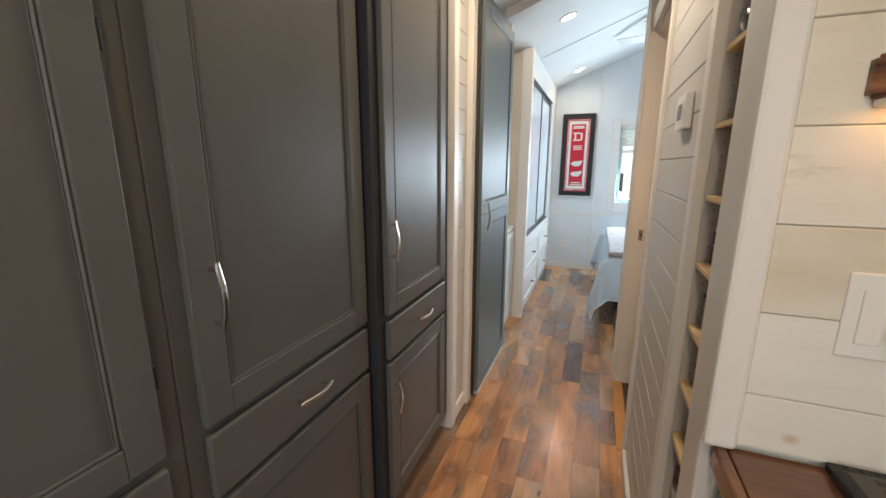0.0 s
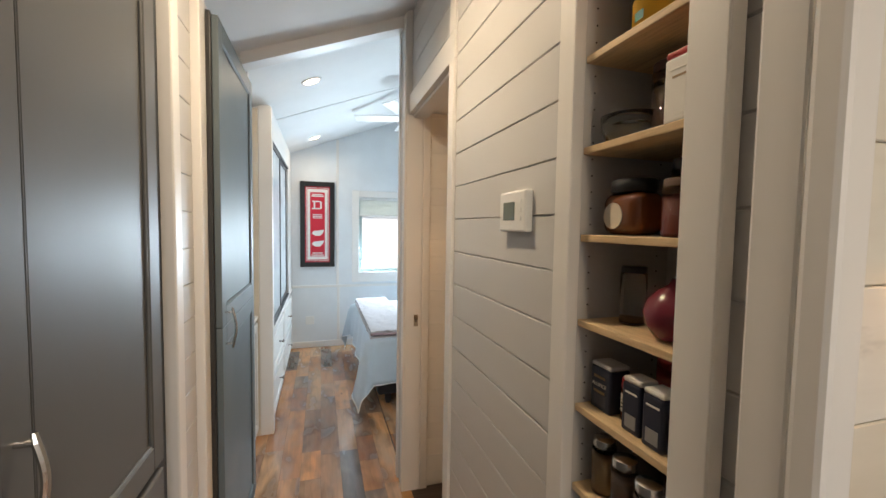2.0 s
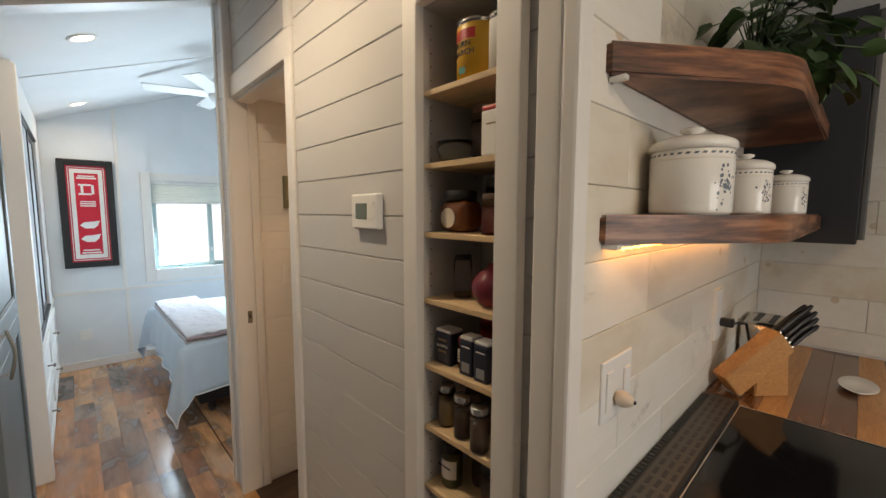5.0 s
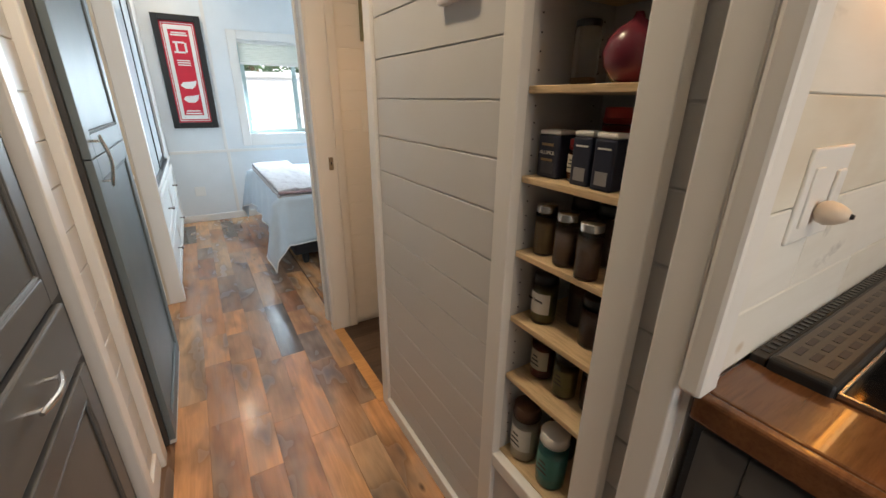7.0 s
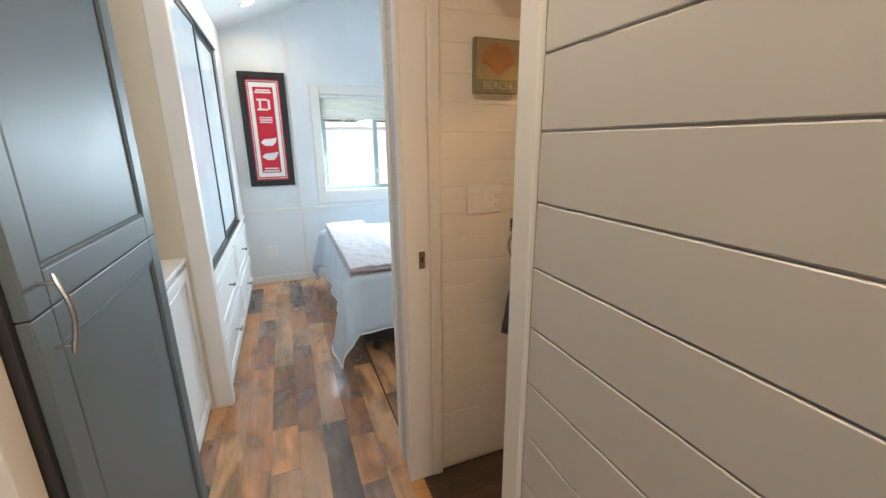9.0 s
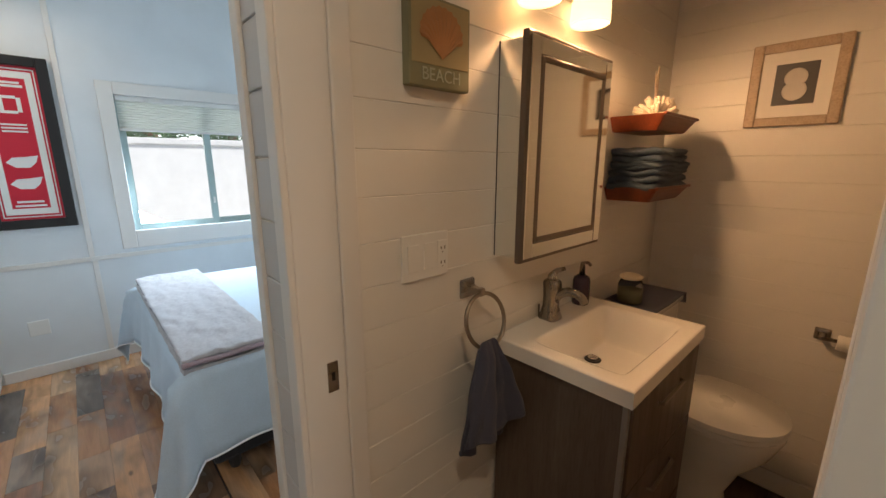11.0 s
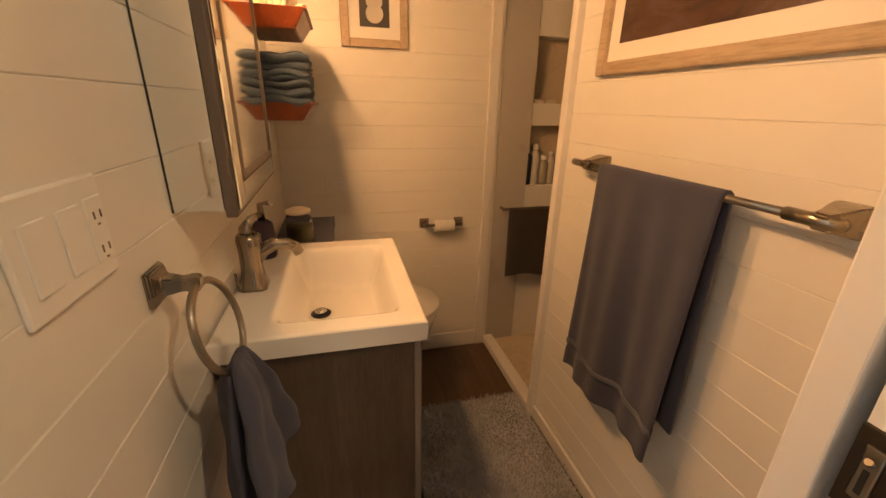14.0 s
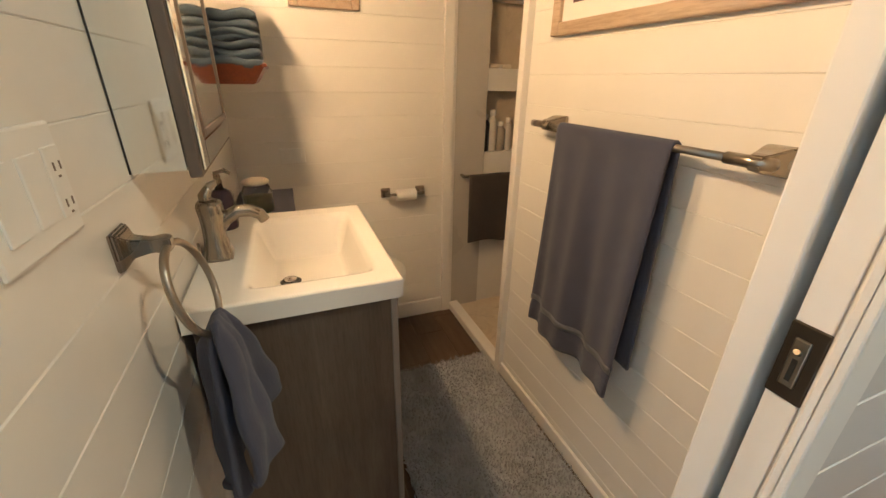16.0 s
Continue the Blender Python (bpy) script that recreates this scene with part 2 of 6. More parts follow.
M = dict(
    white=paint("white_paint", (0.80, 0.79, 0.77), 0.34, 0.04, bumpy=0.05),
    trim=paint("white_trim_paint", (0.79, 0.765, 0.73), 0.42, 0.018, bumpy=0.05, grain=60),
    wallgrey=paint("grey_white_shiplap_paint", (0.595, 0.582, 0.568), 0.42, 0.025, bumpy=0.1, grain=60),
    bath=paint("bathroom_shiplap_paint", (0.80, 0.775, 0.73), 0.38, 0.04, bumpy=0.08, grain=60),
    bedwall=paint("pale_wall_paint", (0.76, 0.79, 0.81), 0.55, 0.04, bumpy=0.1),
    ceiling=paint("ceiling_paint", (0.82, 0.82, 0.81), 0.6, 0.03),
    cabinet=paint("dark_grey_lacquer", (0.118, 0.118, 0.116), 0.42, 0.07, bumpy=0.06, grain=70),
    # darker copy of the cabinet grey, with shade worked into the colour
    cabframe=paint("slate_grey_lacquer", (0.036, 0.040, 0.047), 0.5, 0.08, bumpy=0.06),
    doorgrey=paint("slate_door_lacquer", (0.135, 0.165, 0.18), 0.47, 0.07, bumpy=0.06),
    dooredge=paint("dark_door_edge", (0.035, 0.034, 0.034), 0.4, 0.1),
    nickel=paint("brushed_nickel", (0.35, 0.31, 0.26), 0.27, 0.08, 1.0, 160, 0.05),
    chrome=paint("satin_steel", (0.68, 0.66, 0.63), 0.22, 0.05, 1.0, 200, 0.04),
    black=paint("black_plastic", (0.018, 0.018, 0.019), 0.35, 0.1),
    blackframe=paint("black_aluminium", (0.03, 0.03, 0.032), 0.4, 0.1),
    # sash vinyl, its backlit teal look put into the base colour
    sash=paint("grey_green_vinyl", (0.42, 0.54, 0.53), 0.4, 0.04),
    bannerframe=paint("black_picture_frame", (0.007, 0.007, 0.008), 0.45, 0.1),
    plastic=paint("white_plastic", (0.82, 0.81, 0.78), 0.3, 0.02),
    ceramic=paint("glazed_white_ceramic", (0.84, 0.82, 0.78), 0.08, 0.02, bumpy=0.0),
    pine=wood("pale_pine", [(0.25, (0.55, 0.38, 0.20)), (0.75, (0.78, 0.60, 0.36))], 0.5, 1),
    walnut=wood("dark_walnut", [(0.39, (0.045, 0.017, 0.008)), (0.50, (0.165, 0.064, 0.028)), (0.61, (0.34, 0.150, 0.068))], 0.36, 0, 7, 17, 0.85, 0.06, across=1, wave=0.2),
    butcher=wood("oiled_butcher_block", [(0.25, (0.075, 0.028, 0.011)), (0.6, (0.19, 0.078, 0.030)), (0.85, (0.34, 0.155, 0.060))], 0.17, 0, 7, 10, coat=0.5),
    oakblock=wood("honey_oak", [(0.25, (0.44, 0.205, 0.068)), (0.75, (0.66, 0.36, 0.135))], 0.34, 0),
    vanity=wood("grey_oak_veneer", [(0.25, (0.060, 0.044, 0.034)), (0.6, (0.125, 0.095, 0.074)), (0.85, (0.19, 0.15, 0.12))], 0.42, 2, 7, 9),
    bathfloor=wood("brown_vinyl_board", [(0.25, (0.045, 0.028, 0.019)), (0.6, (0.105, 0.066, 0.043)), (0.85, (0.17, 0.115, 0.078))], 0.4, 0, 7, 8),
    mahog=wood("red_mahogany", [(0.25, (0.13, 0.026, 0.012)), (0.75, (0.30, 0.075, 0.028))], 0.3, 0),
    driftwood=wood("washed_oak_frame", [(0.25, (0.38, 0.28, 0.19)), (0.75, (0.58, 0.46, 0.34))], 0.5, 0),
    cream=paint("cream_board", (0.70, 0.62, 0.50), 0.5, 0.05),
    floor=floorboards(), limed=whitewash(),
    sub=paint("dark_underlay", (0.05, 0.04, 0.035), 0.8, 0.2),
    mirror=paint("mirror_silver", (0.86, 0.88, 0.86), 0.02, 0.0, 1.0, bumpy=0.0),
    pewter=paint("pewter_frame", (0.20, 0.165, 0.14), 0.34, 0.1, 0.6),
    towel=cloth("slate_towel_pile", (0.066, 0.070, 0.112), scale=520, strength=0.8),
    jeanblue=cloth("blue_towel_pile", (0.060, 0.092, 0.135), scale=420, strength=0.8),
    darktowel=cloth("brown_towel_pile", (0.055, 0.045, 0.042), scale=420),
    rug=cloth("grey_rug_pile", (0.47, 0.48, 0.51), scale=150, strength=1.0, vary=0.35, fold=9),
    sheet=cloth("pale_blue_bedspread", (0.50, 0.59, 0.68), scale=260, strength=0.35, vary=0.06),
    throw=cloth("folded_grey_throw", (0.44, 0.42, 0.44), scale=70, strength=1.0, vary=0.1, fold=40),
    piping=cloth("white_hem", (0.85, 0.87, 0.88), scale=300),
    mattress=cloth("dark_bed_base", (0.03, 0.03, 0.035)),
    cooktop=paint("black_glass", (0.006, 0.006, 0.007), 0.05, 0.0, bumpy=0.0),
    iron=paint("black_vent_metal", (0.022, 0.021, 0.020), 0.45, 0.1, 0.2),
    red=paint("banner_red", (0.60, 0.012, 0.035), 0.6, 0.06, grain=200),
    paper=paint("white_paper", (0.80, 0.78, 0.74), 0.6, 0.02),
    ink=paint("dark_print", (0.05, 0.048, 0.05), 0.5, 0.05),
    glasspane=glass("clear_glass"),
    jarglass=glass("jar_glass", (0.95, 0.97, 0.96), 0.02),
    shade=blind("pleated_shade_fabric"),
    lampglass=glow("lit_lamp_glass", (1.0, 0.64, 0.30), 3.0),
    downlight=glow("lit_downlight", (1.0, 0.80, 0.55), 14.0),
    ledstrip=glow("led_strip", (1.0, 0.42, 0.07), 9.0),
    showerwall=paint("shower_panel", (0.52, 0.49, 0.45), 0.3, 0.05),
    showerfloor=stone("shower_stone"),
    leaf=paint("glossy_leaf", (0.050, 0.100, 0.030), 0.34, 0.45),
    treeleaf=paint("sunlit_tree_leaf", (0.12, 0.20, 0.08), 0.5, 0.3),
    greenboard=paint("mossy_canvas", (0.23, 0.22, 0.13), 0.65, 0.25, grain=30),
    shell=paint("painted_shell", (0.46, 0.22, 0.09), 0.75, 0.42, grain=45),
    coral=paint("white_coral", (0.82, 0.72, 0.58), 0.8, 0.1, bumpy=0.8, grain=60),
    brass=paint("warm_brass", (0.75, 0.50, 0.20), 0.2, 0.05, 1.0),
)
M["grille"] = paint("dark_brushed_grille", (0.10, 0.092, 0.080), 0.34, 0.1, 0.5, 120)
for n in ("cabinet", "cabframe", "doorgrey"):
    M[n].node_tree.nodes["Principled BSDF"].inputs["Specular IOR Level"].default_value = 0.3

# ---- building helpers ----
BASE = {}


def thing(name, at, label, category, group="", kind=""):
    ob = new(name)
    ob.location = at
    BASE[ob.name] = Vector(at)
    return tagged(ob, label, category, group, kind)


def part(name, bm, material, parent=None, label="", smooth=False):
    """Links bm, modelled in world metres, as one mesh under parent."""
    o = BASE.get(parent.name, Vector()) if parent else Vector()
    if o.length:
        bmesh.ops.translate(bm, vec=-o, verts=bm.verts)
    bmesh.ops.recalc_face_normals(bm, faces=bm.faces)
    me = bpy.data.meshes.new(name)
    bm.to_mesh(me)
    bm.free()
    me.materials.append(material)
    if smooth:
        for p in me.polygons:
            p.use_smooth = True
    ob = new(name, me)
    BASE[ob.name] = o
    if parent:
        ob.parent = parent
    if label:
        ob["label"] = label
    return ob


def solid(name, bm, material, label, category, group="", kind="", smooth=False):
    return tagged(part(name, bm, material, None, "", smooth), label, category, group, kind)


def box(x0, x1, y0, y1, z0, z1, bev=0.0, bm=None, seg=2):
    bm = bm or bmesh.new()
    r = bmesh.ops.create_cube(bm, size=1, matrix=Matrix.LocRotScale(((x0 + x1) / 2, (y0 + y1) / 2, (z0 + z1) / 2), None,
                                                                   (abs(x1 - x0), abs(y1 - y0), abs(z1 - z0))))
    if bev:
        es = list({e for v in r["verts"] for e in v.link_edges})
        bmesh.ops.bevel(bm, geom=es, offset=bev, segments=seg, affect="EDGES", profile=0.5)
    return bm


def lathe(profile, at, segs=28, bm=None, sx=1.0, sy=1.0, caps=True):
    """Turned body: profile of (radius, height) from the foot up."""
    bm = bm or bmesh.new()
    rings = []
    for r, h in profile:
        rings.append([bm.verts.new((at[0] + sx * r * math.cos(2 * math.pi * k / segs), at[1] + sy * r * math.sin(2 * math.pi * k / segs), at[2] + h))
                      for k in range(segs)] if r > 1e-6 else [bm.verts.new((at[0], at[1], at[2] + h))])
    for a, b in zip(rings, rings[1:]):
        for k in range(segs):
            q = [a[k % len(a)], a[(k + 1) % len(a)], b[(k + 1) % len(b)], b[k % len(b)]]
            q = list(dict.fromkeys(q))
            if len(q) > 2:
                bm.faces.new(q)
    for ring, (r, h) in ((rings[0], profile[0]), (rings[-1], profile[-1])):
        if caps and r > 1e-6:
            bm.faces.new(ring)
    return bm


def tube(points, radius, segs=10, bm=None, radii=None, closed=False):
    """A round bar along points."""
    bm = bm or bmesh.new()
    pts = [Vector(p) for p in points]
    n, rings, up = len(pts), [], None
    for i, p in enumerate(pts):
        d = (pts[(i + 1) % n] - pts[i - 1]) if closed else (pts[min(i + 1, n - 1)] - pts[max(i - 1, 0)])
        d.normalize()
        side = d.orthogonal().normalized() if up is None else (up - d * up.dot(d)).normalized()
        up = side
        other = d.cross(side)
        r = radii[i] if radii else radius
        rings.append([bm.verts.new(p + side * r * math.cos(2 * math.pi * k / segs) + other * r * math.sin(2 * math.pi * k / segs)) for k in range(segs)])
    pairs = list(zip(rings, rings[1:])) + ([(rings[-1], rings[0])] if closed else [])
    for a, b in pairs:
        for k in range(segs):
            bm.faces.new((a[k], a[(k + 1) % segs], b[(k + 1) % segs], b[k]))
    if not closed:
        bm.faces.new(rings[0])
        bm.faces.new(rings[-1])
    return bm


def sheet(fn, nu, nv, thick=0.0, bm=None):
    """A grid fn(u, v) -> point, given thickness along its normals."""
    bm = bm or bmesh.new()
    g = [[bm.verts.new(fn(i / nu, j / nv)) for j in range(nv + 1)] for i in range(nu + 1)]
    fs = [bm.faces.new((g[i][j], g[i + 1][j], g[i + 1][j + 1], g[i][j + 1])) for i in range(nu) for j in range(nv)]
    if thick:
        bmesh.ops.recalc_face_normals(bm, faces=fs)
        bmesh.ops.solidify(bm, geom=fs, thickness=thick)
    return bm


def prism(outline, z0, z1, bm=None, bev=0.0):
    bm = bm or bmesh.new()
    lo = [bm.verts.new((x, y, z0)) for x, y in outline]
    hi = [bm.verts.new((x, y, z1)) for x, y in outline]
    fs = [bm.faces.new(lo), bm.faces.new(hi)]
    for k in range(len(lo)):
        bm.faces.new((lo[k], lo[(k + 1) % len(lo)], hi[(k + 1) % len(lo)], hi[k]))
    if bev:
        es = [e for e in bm.edges if e.verts[0].co.z == e.verts[1].co.z]
        bmesh.ops.bevel(bm, geom=es, offset=bev, segments=2, affect="EDGES")
    return bm


def words(name, text, size, m, material, parent, depth=0.0008, align="CENTER"):
    cu = bpy.data.curves.new(name, "FONT")
    cu.body, cu.size, cu.extrude, cu.align_x, cu.align_y = text, size, depth, align, "CENTER"
    cu.materials.append(material)
    ob = new(name, cu)
    o = BASE.get(parent.name, Vector())
    ob.parent = parent
    ob.matrix_local = Matrix.Translation(-o) @ m
    return ob


def pieces(name, parent, items, materials, bev=0.0015):
    """Boards or tiles: one object each, alike sizes sharing one mesh. items: (x0, x1, y0, y1, z0, z1)."""
    o, cache = BASE.get(parent.name, Vector()), {}
    for k, (x0, x1, y0, y1, z0, z1) in enumerate(items):
        mat = materials[k % len(materials)]
        key = (round(x1 - x0, 4), round(y1 - y0, 4), round(z1 - z0, 4), mat.name)
        if key not in cache:
            bm = box(-key[0] / 2, key[0] / 2, -key[1] / 2, key[1] / 2, -key[2] / 2, key[2] / 2, min(bev, min(key[:3]) / 3), seg=1)
            me = bpy.data.meshes.new(name)
            bm.to_mesh(me)
            bm.free()
            me.materials.append(mat)
            cache[key] = me
        ob = new(name, cache[key])
        ob.parent = parent
        ob.location = Vector(((x0 + x1) / 2, (y0 + y1) / 2, (z0 + z1) / 2)) - o


def ceil_z(x):
    return 2.56 + 0.38 * x if x < 0.75 else 2.845 - 0.38 * (x - 0.75)

# ---- structure ----
def structure(name, bm, material, label, category="wall"):
    return solid(name, bm, material, label, category, kind="structure")


def sloped(x0, x1, y0, y1, z0, drop=0.0):
    """A wall block from z0 up to the roof slope."""
    bm = bmesh.new()
    xs = [x0, x1] if not x0 < 0.75 < x1 else [x0, 0.75, x1]
    poly = [(x0, z0)] + [(x1, z0)] + [(x, ceil_z(x) - drop) for x in reversed(xs)]
    a = [bm.verts.new((x, y0, z)) for x, z in poly]
    b = [bm.verts.new((x, y1, z)) for x, z in poly]
    bm.faces.new(a), bm.faces.new(b)
    for k in range(len(a)):
        bm.faces.new((a[k], a[(k + 1) % len(a)], b[(k + 1) % len(a)], b[k]))
    return bm


floor = structure("floor", box(-1.30, 2.22, -1.82, 5.82, -0.12, -0.012), M["sub"], "wooden floor of mixed brown, orange and grey boards", "floor")

bm = bmesh.new()
for xa, xb in ((-1.42, 0.75), (0.75, 2.34)):
    vs = [bm.verts.new((x, y, ceil_z(x) + dz)) for dz in (0, 0.1) for x, y in ((xa, -1.9), (xb, -1.9), (xb, 5.9), (xa, 5.9))]
    for f in ((0, 1, 2, 3), (4, 5, 6, 7), (0, 1, 5, 4), (1, 2, 6, 5), (2, 3, 7, 6), (3, 0, 4, 7)):
        bm.faces.new([vs[i] for i in f])
structure("ceiling", bm, M["ceiling"], "white sloping panelled ceiling", "ceiling")
for k, yy in enumerate((1.72, 4.16)):
    bm = bmesh.new()
    for xa, xb in ((-1.2, 0.75), (0.75, 2.1)):
        vs = [bm.verts.new((x, y, ceil_z(x) - dz)) for dz in (-0.002, 0.006) for x, y in ((xa, yy), (xb, yy), (xb, yy + 0.02), (xa, yy + 0.02))]
        for f in ((0, 1, 2, 3), (4, 5, 6, 7), (0, 1, 5, 4), (1, 2, 6, 5), (2, 3, 7, 6), (3, 0, 4, 7)):
            bm.faces.new([vs[i] for i in f])
    structure(f"trim_ceiling_{k + 1}", bm, M["ceiling"], "thin white batten over a ceiling joint", "trim")


def rafter(y0, y1, x0, x1, drop):
    bm = bmesh.new()
    vs = [bm.verts.new((x, y, ceil_z(x) - d)) for d in (drop, -0.01) for x, y in ((x0, y0), (x1, y0), (x1, y1), (x0, y1))]
    for f in ((0, 1, 2, 3), (4, 5, 6, 7), (0, 1, 5, 4), (1, 2, 6, 5), (2, 3, 7, 6), (3, 0, 4, 7)):
        bm.faces.new([vs[i] for i in f])
    return bm


structure("trim_beam", rafter(2.85, 2.945, -0.60, 0.216, 0.06), M["trim"], "white-painted beam under the sloping ceiling", "beam")
structure("trim_ridge", box(0.70, 0.80, 2.975, 5.70, 2.80, 2.85), M["ceiling"], "white ridge trim along the ceiling", "trim")

# outer walls
WX0, WX1, WZ0, WZ1 = 0.225, 1.325, 0.915, 1.86
bm = box(-1.30, WX0, 5.70, 5.82, -0.1, 2.9)
box(WX1, 2.22, 5.70, 5.82, -0.1, 2.9, bm=bm)
box(WX0, WX1, 5.70, 5.82, -0.1, WZ0, bm=bm)
box(WX0, WX1, 5.70, 5.82, WZ1, 2.9, bm=bm)
structure("wall_north", bm, M["bedwall"], "pale blue-white panelled bedroom wall with battens")
# unseen wall, its opening added for the kitchen fill lamp
bm = box(-1.30, -0.45, -1.82, -1.70, -0.1, 2.9)
box(0.85, 2.22, -1.82, -1.70, -0.1, 2.9, bm=bm)
box(-0.45, 0.85, -1.82, -1.70, -0.1, 1.0, bm=bm)
box(-0.45, 0.85, -1.82, -1.70, 2.0, 2.9, bm=bm)
structure("wall_south", bm, M["white"], "plain white unseen wall added to close the kitchen")
structure("wall_west", box(-1.42, -1.30, -1.82, 5.82, -0.1, 2.6), M["white"], "plain white outer wall")
structure("wall_east", box(2.10, 2.22, -1.82, 5.82, -0.1, 2.6), M["white"], "plain white outer wall")
bm = box(2.00, 2.098, 1.02, 1.25, 0, 2.12)
box(2.00, 2.098, 1.60, 2.82, 0, 2.12, bm=bm)
for za, zb in ((0, 0.925), (1.23, 1.335), (1.63, 2.12)):
    box(2.00, 2.098, 1.25, 1.60, za, zb, bm=bm)
structure("wall_bath_east", bm, M["bath"], "white bathroom wall with two shower niches")
structure("wall_niche_back", box(2.085, 2.099, 1.24, 1.61, 0.91, 1.64), M["showerfloor"], "stone-lined back of the shower niches")

# partition between hall and pantry, bathroom, pocket door
bm = sloped(0.278, 0.37, 0.986, 1.076, 0)
box(0.25, 0.37, 1.076, 1.34, 0, 0.384, bm=bm)
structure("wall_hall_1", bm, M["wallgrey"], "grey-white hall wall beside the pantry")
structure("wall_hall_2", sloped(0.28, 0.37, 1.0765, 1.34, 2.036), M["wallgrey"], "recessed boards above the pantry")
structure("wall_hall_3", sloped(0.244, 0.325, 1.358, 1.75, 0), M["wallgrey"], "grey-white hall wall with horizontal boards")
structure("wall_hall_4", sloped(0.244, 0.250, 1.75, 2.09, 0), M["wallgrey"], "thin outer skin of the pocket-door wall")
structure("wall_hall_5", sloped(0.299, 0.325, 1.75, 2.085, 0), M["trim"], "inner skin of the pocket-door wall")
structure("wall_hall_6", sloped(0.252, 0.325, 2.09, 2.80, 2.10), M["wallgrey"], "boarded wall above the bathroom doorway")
structure("wall_bath_north", sloped(0.216, 2.098, 2.804, 2.945, 0), M["bath"], "wall between bathroom and bedroom")
structure("wall_bath_south", box(0.325, 1.375, 1.64, 1.752, 0, 2.12), M["bath"], "white boarded bathroom wall with the towel rail")
structure("wall_end_of_stub", box(1.375, 1.41, 1.63, 1.785, 0, 2.12, 0.004), M["trim"], "white trim at the shower opening", "trim")
structure("wall_shower_west", box(1.38, 1.40, 1.02, 1.63, 0, 2.12), M["showerwall"], "plain shower wall")
structure("wall_shower_south", box(1.40, 2.00, 0.99, 1.02, 0, 2.12), M["showerwall"], "plain shower wall")
structure("ceiling_bathroom", box(0.326, 2.098, 1.0, 2.803, 2.12, 2.15), M["ceiling"], "flat white bathroom ceiling", "ceiling")
structure("wall_kitchen_end", sloped(0.25, 2.10, 0.935, 0.985, 0), M["limed"], "whitewashed boarded kitchen wall")

# white trim round the openings
trims = {
    "jamb_north": (0.217, 0.307, 2.785, 2.804, 0, 2.10, 0.003),
    "jamb_north_stop": (0.3075, 0.352, 2.782, 2.804, 0, 2.10, 0.004),
    "casing_north_hall": (0.203, 0.2165, 2.783, 2.826, 0, 2.62, 0.003),
    "casing_north_outer": (0.203, 0.225, 2.918, 2.957, 0, 2.62, 0.003),
    "casing_bedroom": (0.226, 0.31, 2.946, 2.957, 0, 2.62, 0.002),
    "jamb_strip_inner": (0.297, 0.336, 2.085, 2.098, 0, 2.10, 0.003),
    "jamb_strip_outer": (0.233, 0.247, 2.078, 2.098, 0, 2.10, 0.003),
    "door_casing_hall": (0.226, 0.240, 2.040, 2.098, 0, 2.10, 0.003),
    "header_hall": (0.228, 0.252, 2.040, 2.79, 2.10, 2.20, 0.003),
    "header_soffit": (0.252, 0.330, 2.10, 2.785, 2.085, 2.10, 0.002),
    "wall_stile_top": (0.228, 0.252, 2.040, 2.098, 2.20, 2.64, 0.003),
    "pantry_stile_north": (0.235, 0.262, 1.34, 1.392, 0, 2.63, 0.003),
    "pantry_stile_south": (0.235, 0.262, 1.036, 1.095, 0, 2.62, 0.003),
    "pantry_header": (0.236, 0.262, 1.095, 1.34, 2.02, 2.10, 0.003),
    "pantry_sill": (0.236, 0.262, 1.095, 1.34, 0.36, 0.402, 0.003),
    "hall_corner_casing": (0.222, 0.284, 0.945, 0.994, 0, 2.6, 0.004),
    "kitchen_corner_board": (0.218, 0.266, 0.912, 0.9445, 0.914, 2.6, 0.007),
    "baseboard_hall": (0.222, 0.240, 1.392, 2.040, 0, 0.055, 0.003),
    "baseboard_bath_south": (0.327, 1.375, 1.76, 1.773, 0, 0.06, 0.003),
    "baseboard_bath_east": (1.982, 2.00, 1.84, 2.797, 0, 0.09, 0.004),
    "baseboard_bath_north": (1.34, 1.98, 2.785, 2.797, 0, 0.09, 0.004),
    "shower_trim_east": (1.976, 2.00, 1.79, 1.84, 0, 2.12, 0.004),
    "shower_curb": (1.411, 2.00, 1.73, 1.788, 0, 0.045, 0.006),
    "threshold": (0.205, 0.262, 2.098, 2.785, 0.0, 0.004, 0.001),
    "shower_glass_trim": (1.985, 2.00, 1.775, 1.789, 0.045, 2.1, 0.002),
    "baseboard_north": (-0.56, 2.10, 5.686, 5.70, 0, 0.075, 0.004),
    "chair_rail_north": (-0.56, 2.10, 5.690, 5.70, 0.735, 0.765, 0.002),
    "batten_north_1": (-0.045, -0.015, 5.690, 5.70, 0.765, 2.54, 0.002),
    "batten_north_2": (-0.035, -0.005, 5.690, 5.70, 0.075, 0.735, 0.002),
    "batten_north_3": (1.52, 1.55, 5.690, 5.70, 0.075, 2.5, 0.002),
    "strip_trim_1": (-0.660, -0.612, 1.946, 2.005, 0, 2.28, 0.005),
    "strip_trim_2": (-0.640, -0.606, 2.190, 2.258, 0, 2.3, 0.005),
    "strip_base": (-0.640, -0.622, 2.005, 2.19, 0, 0.08, 0.004),
    "door_return": (-0.61, -0.59, 2.99, 3.03, 0, 2.30, 0.004),
}
for n, (x0, x1, y0, y1, z0, z1, bv) in trims.items():
    structure("trim_" + n, box(x0, x1, y0, y1, z0, z1, bv), M["trim" if n != "threshold" else "oakblock"], ("white-painted wooden " if n != "threshold" else "orange-brown wooden door ") + n.replace("_", " ").rstrip(" 123"), "trim")
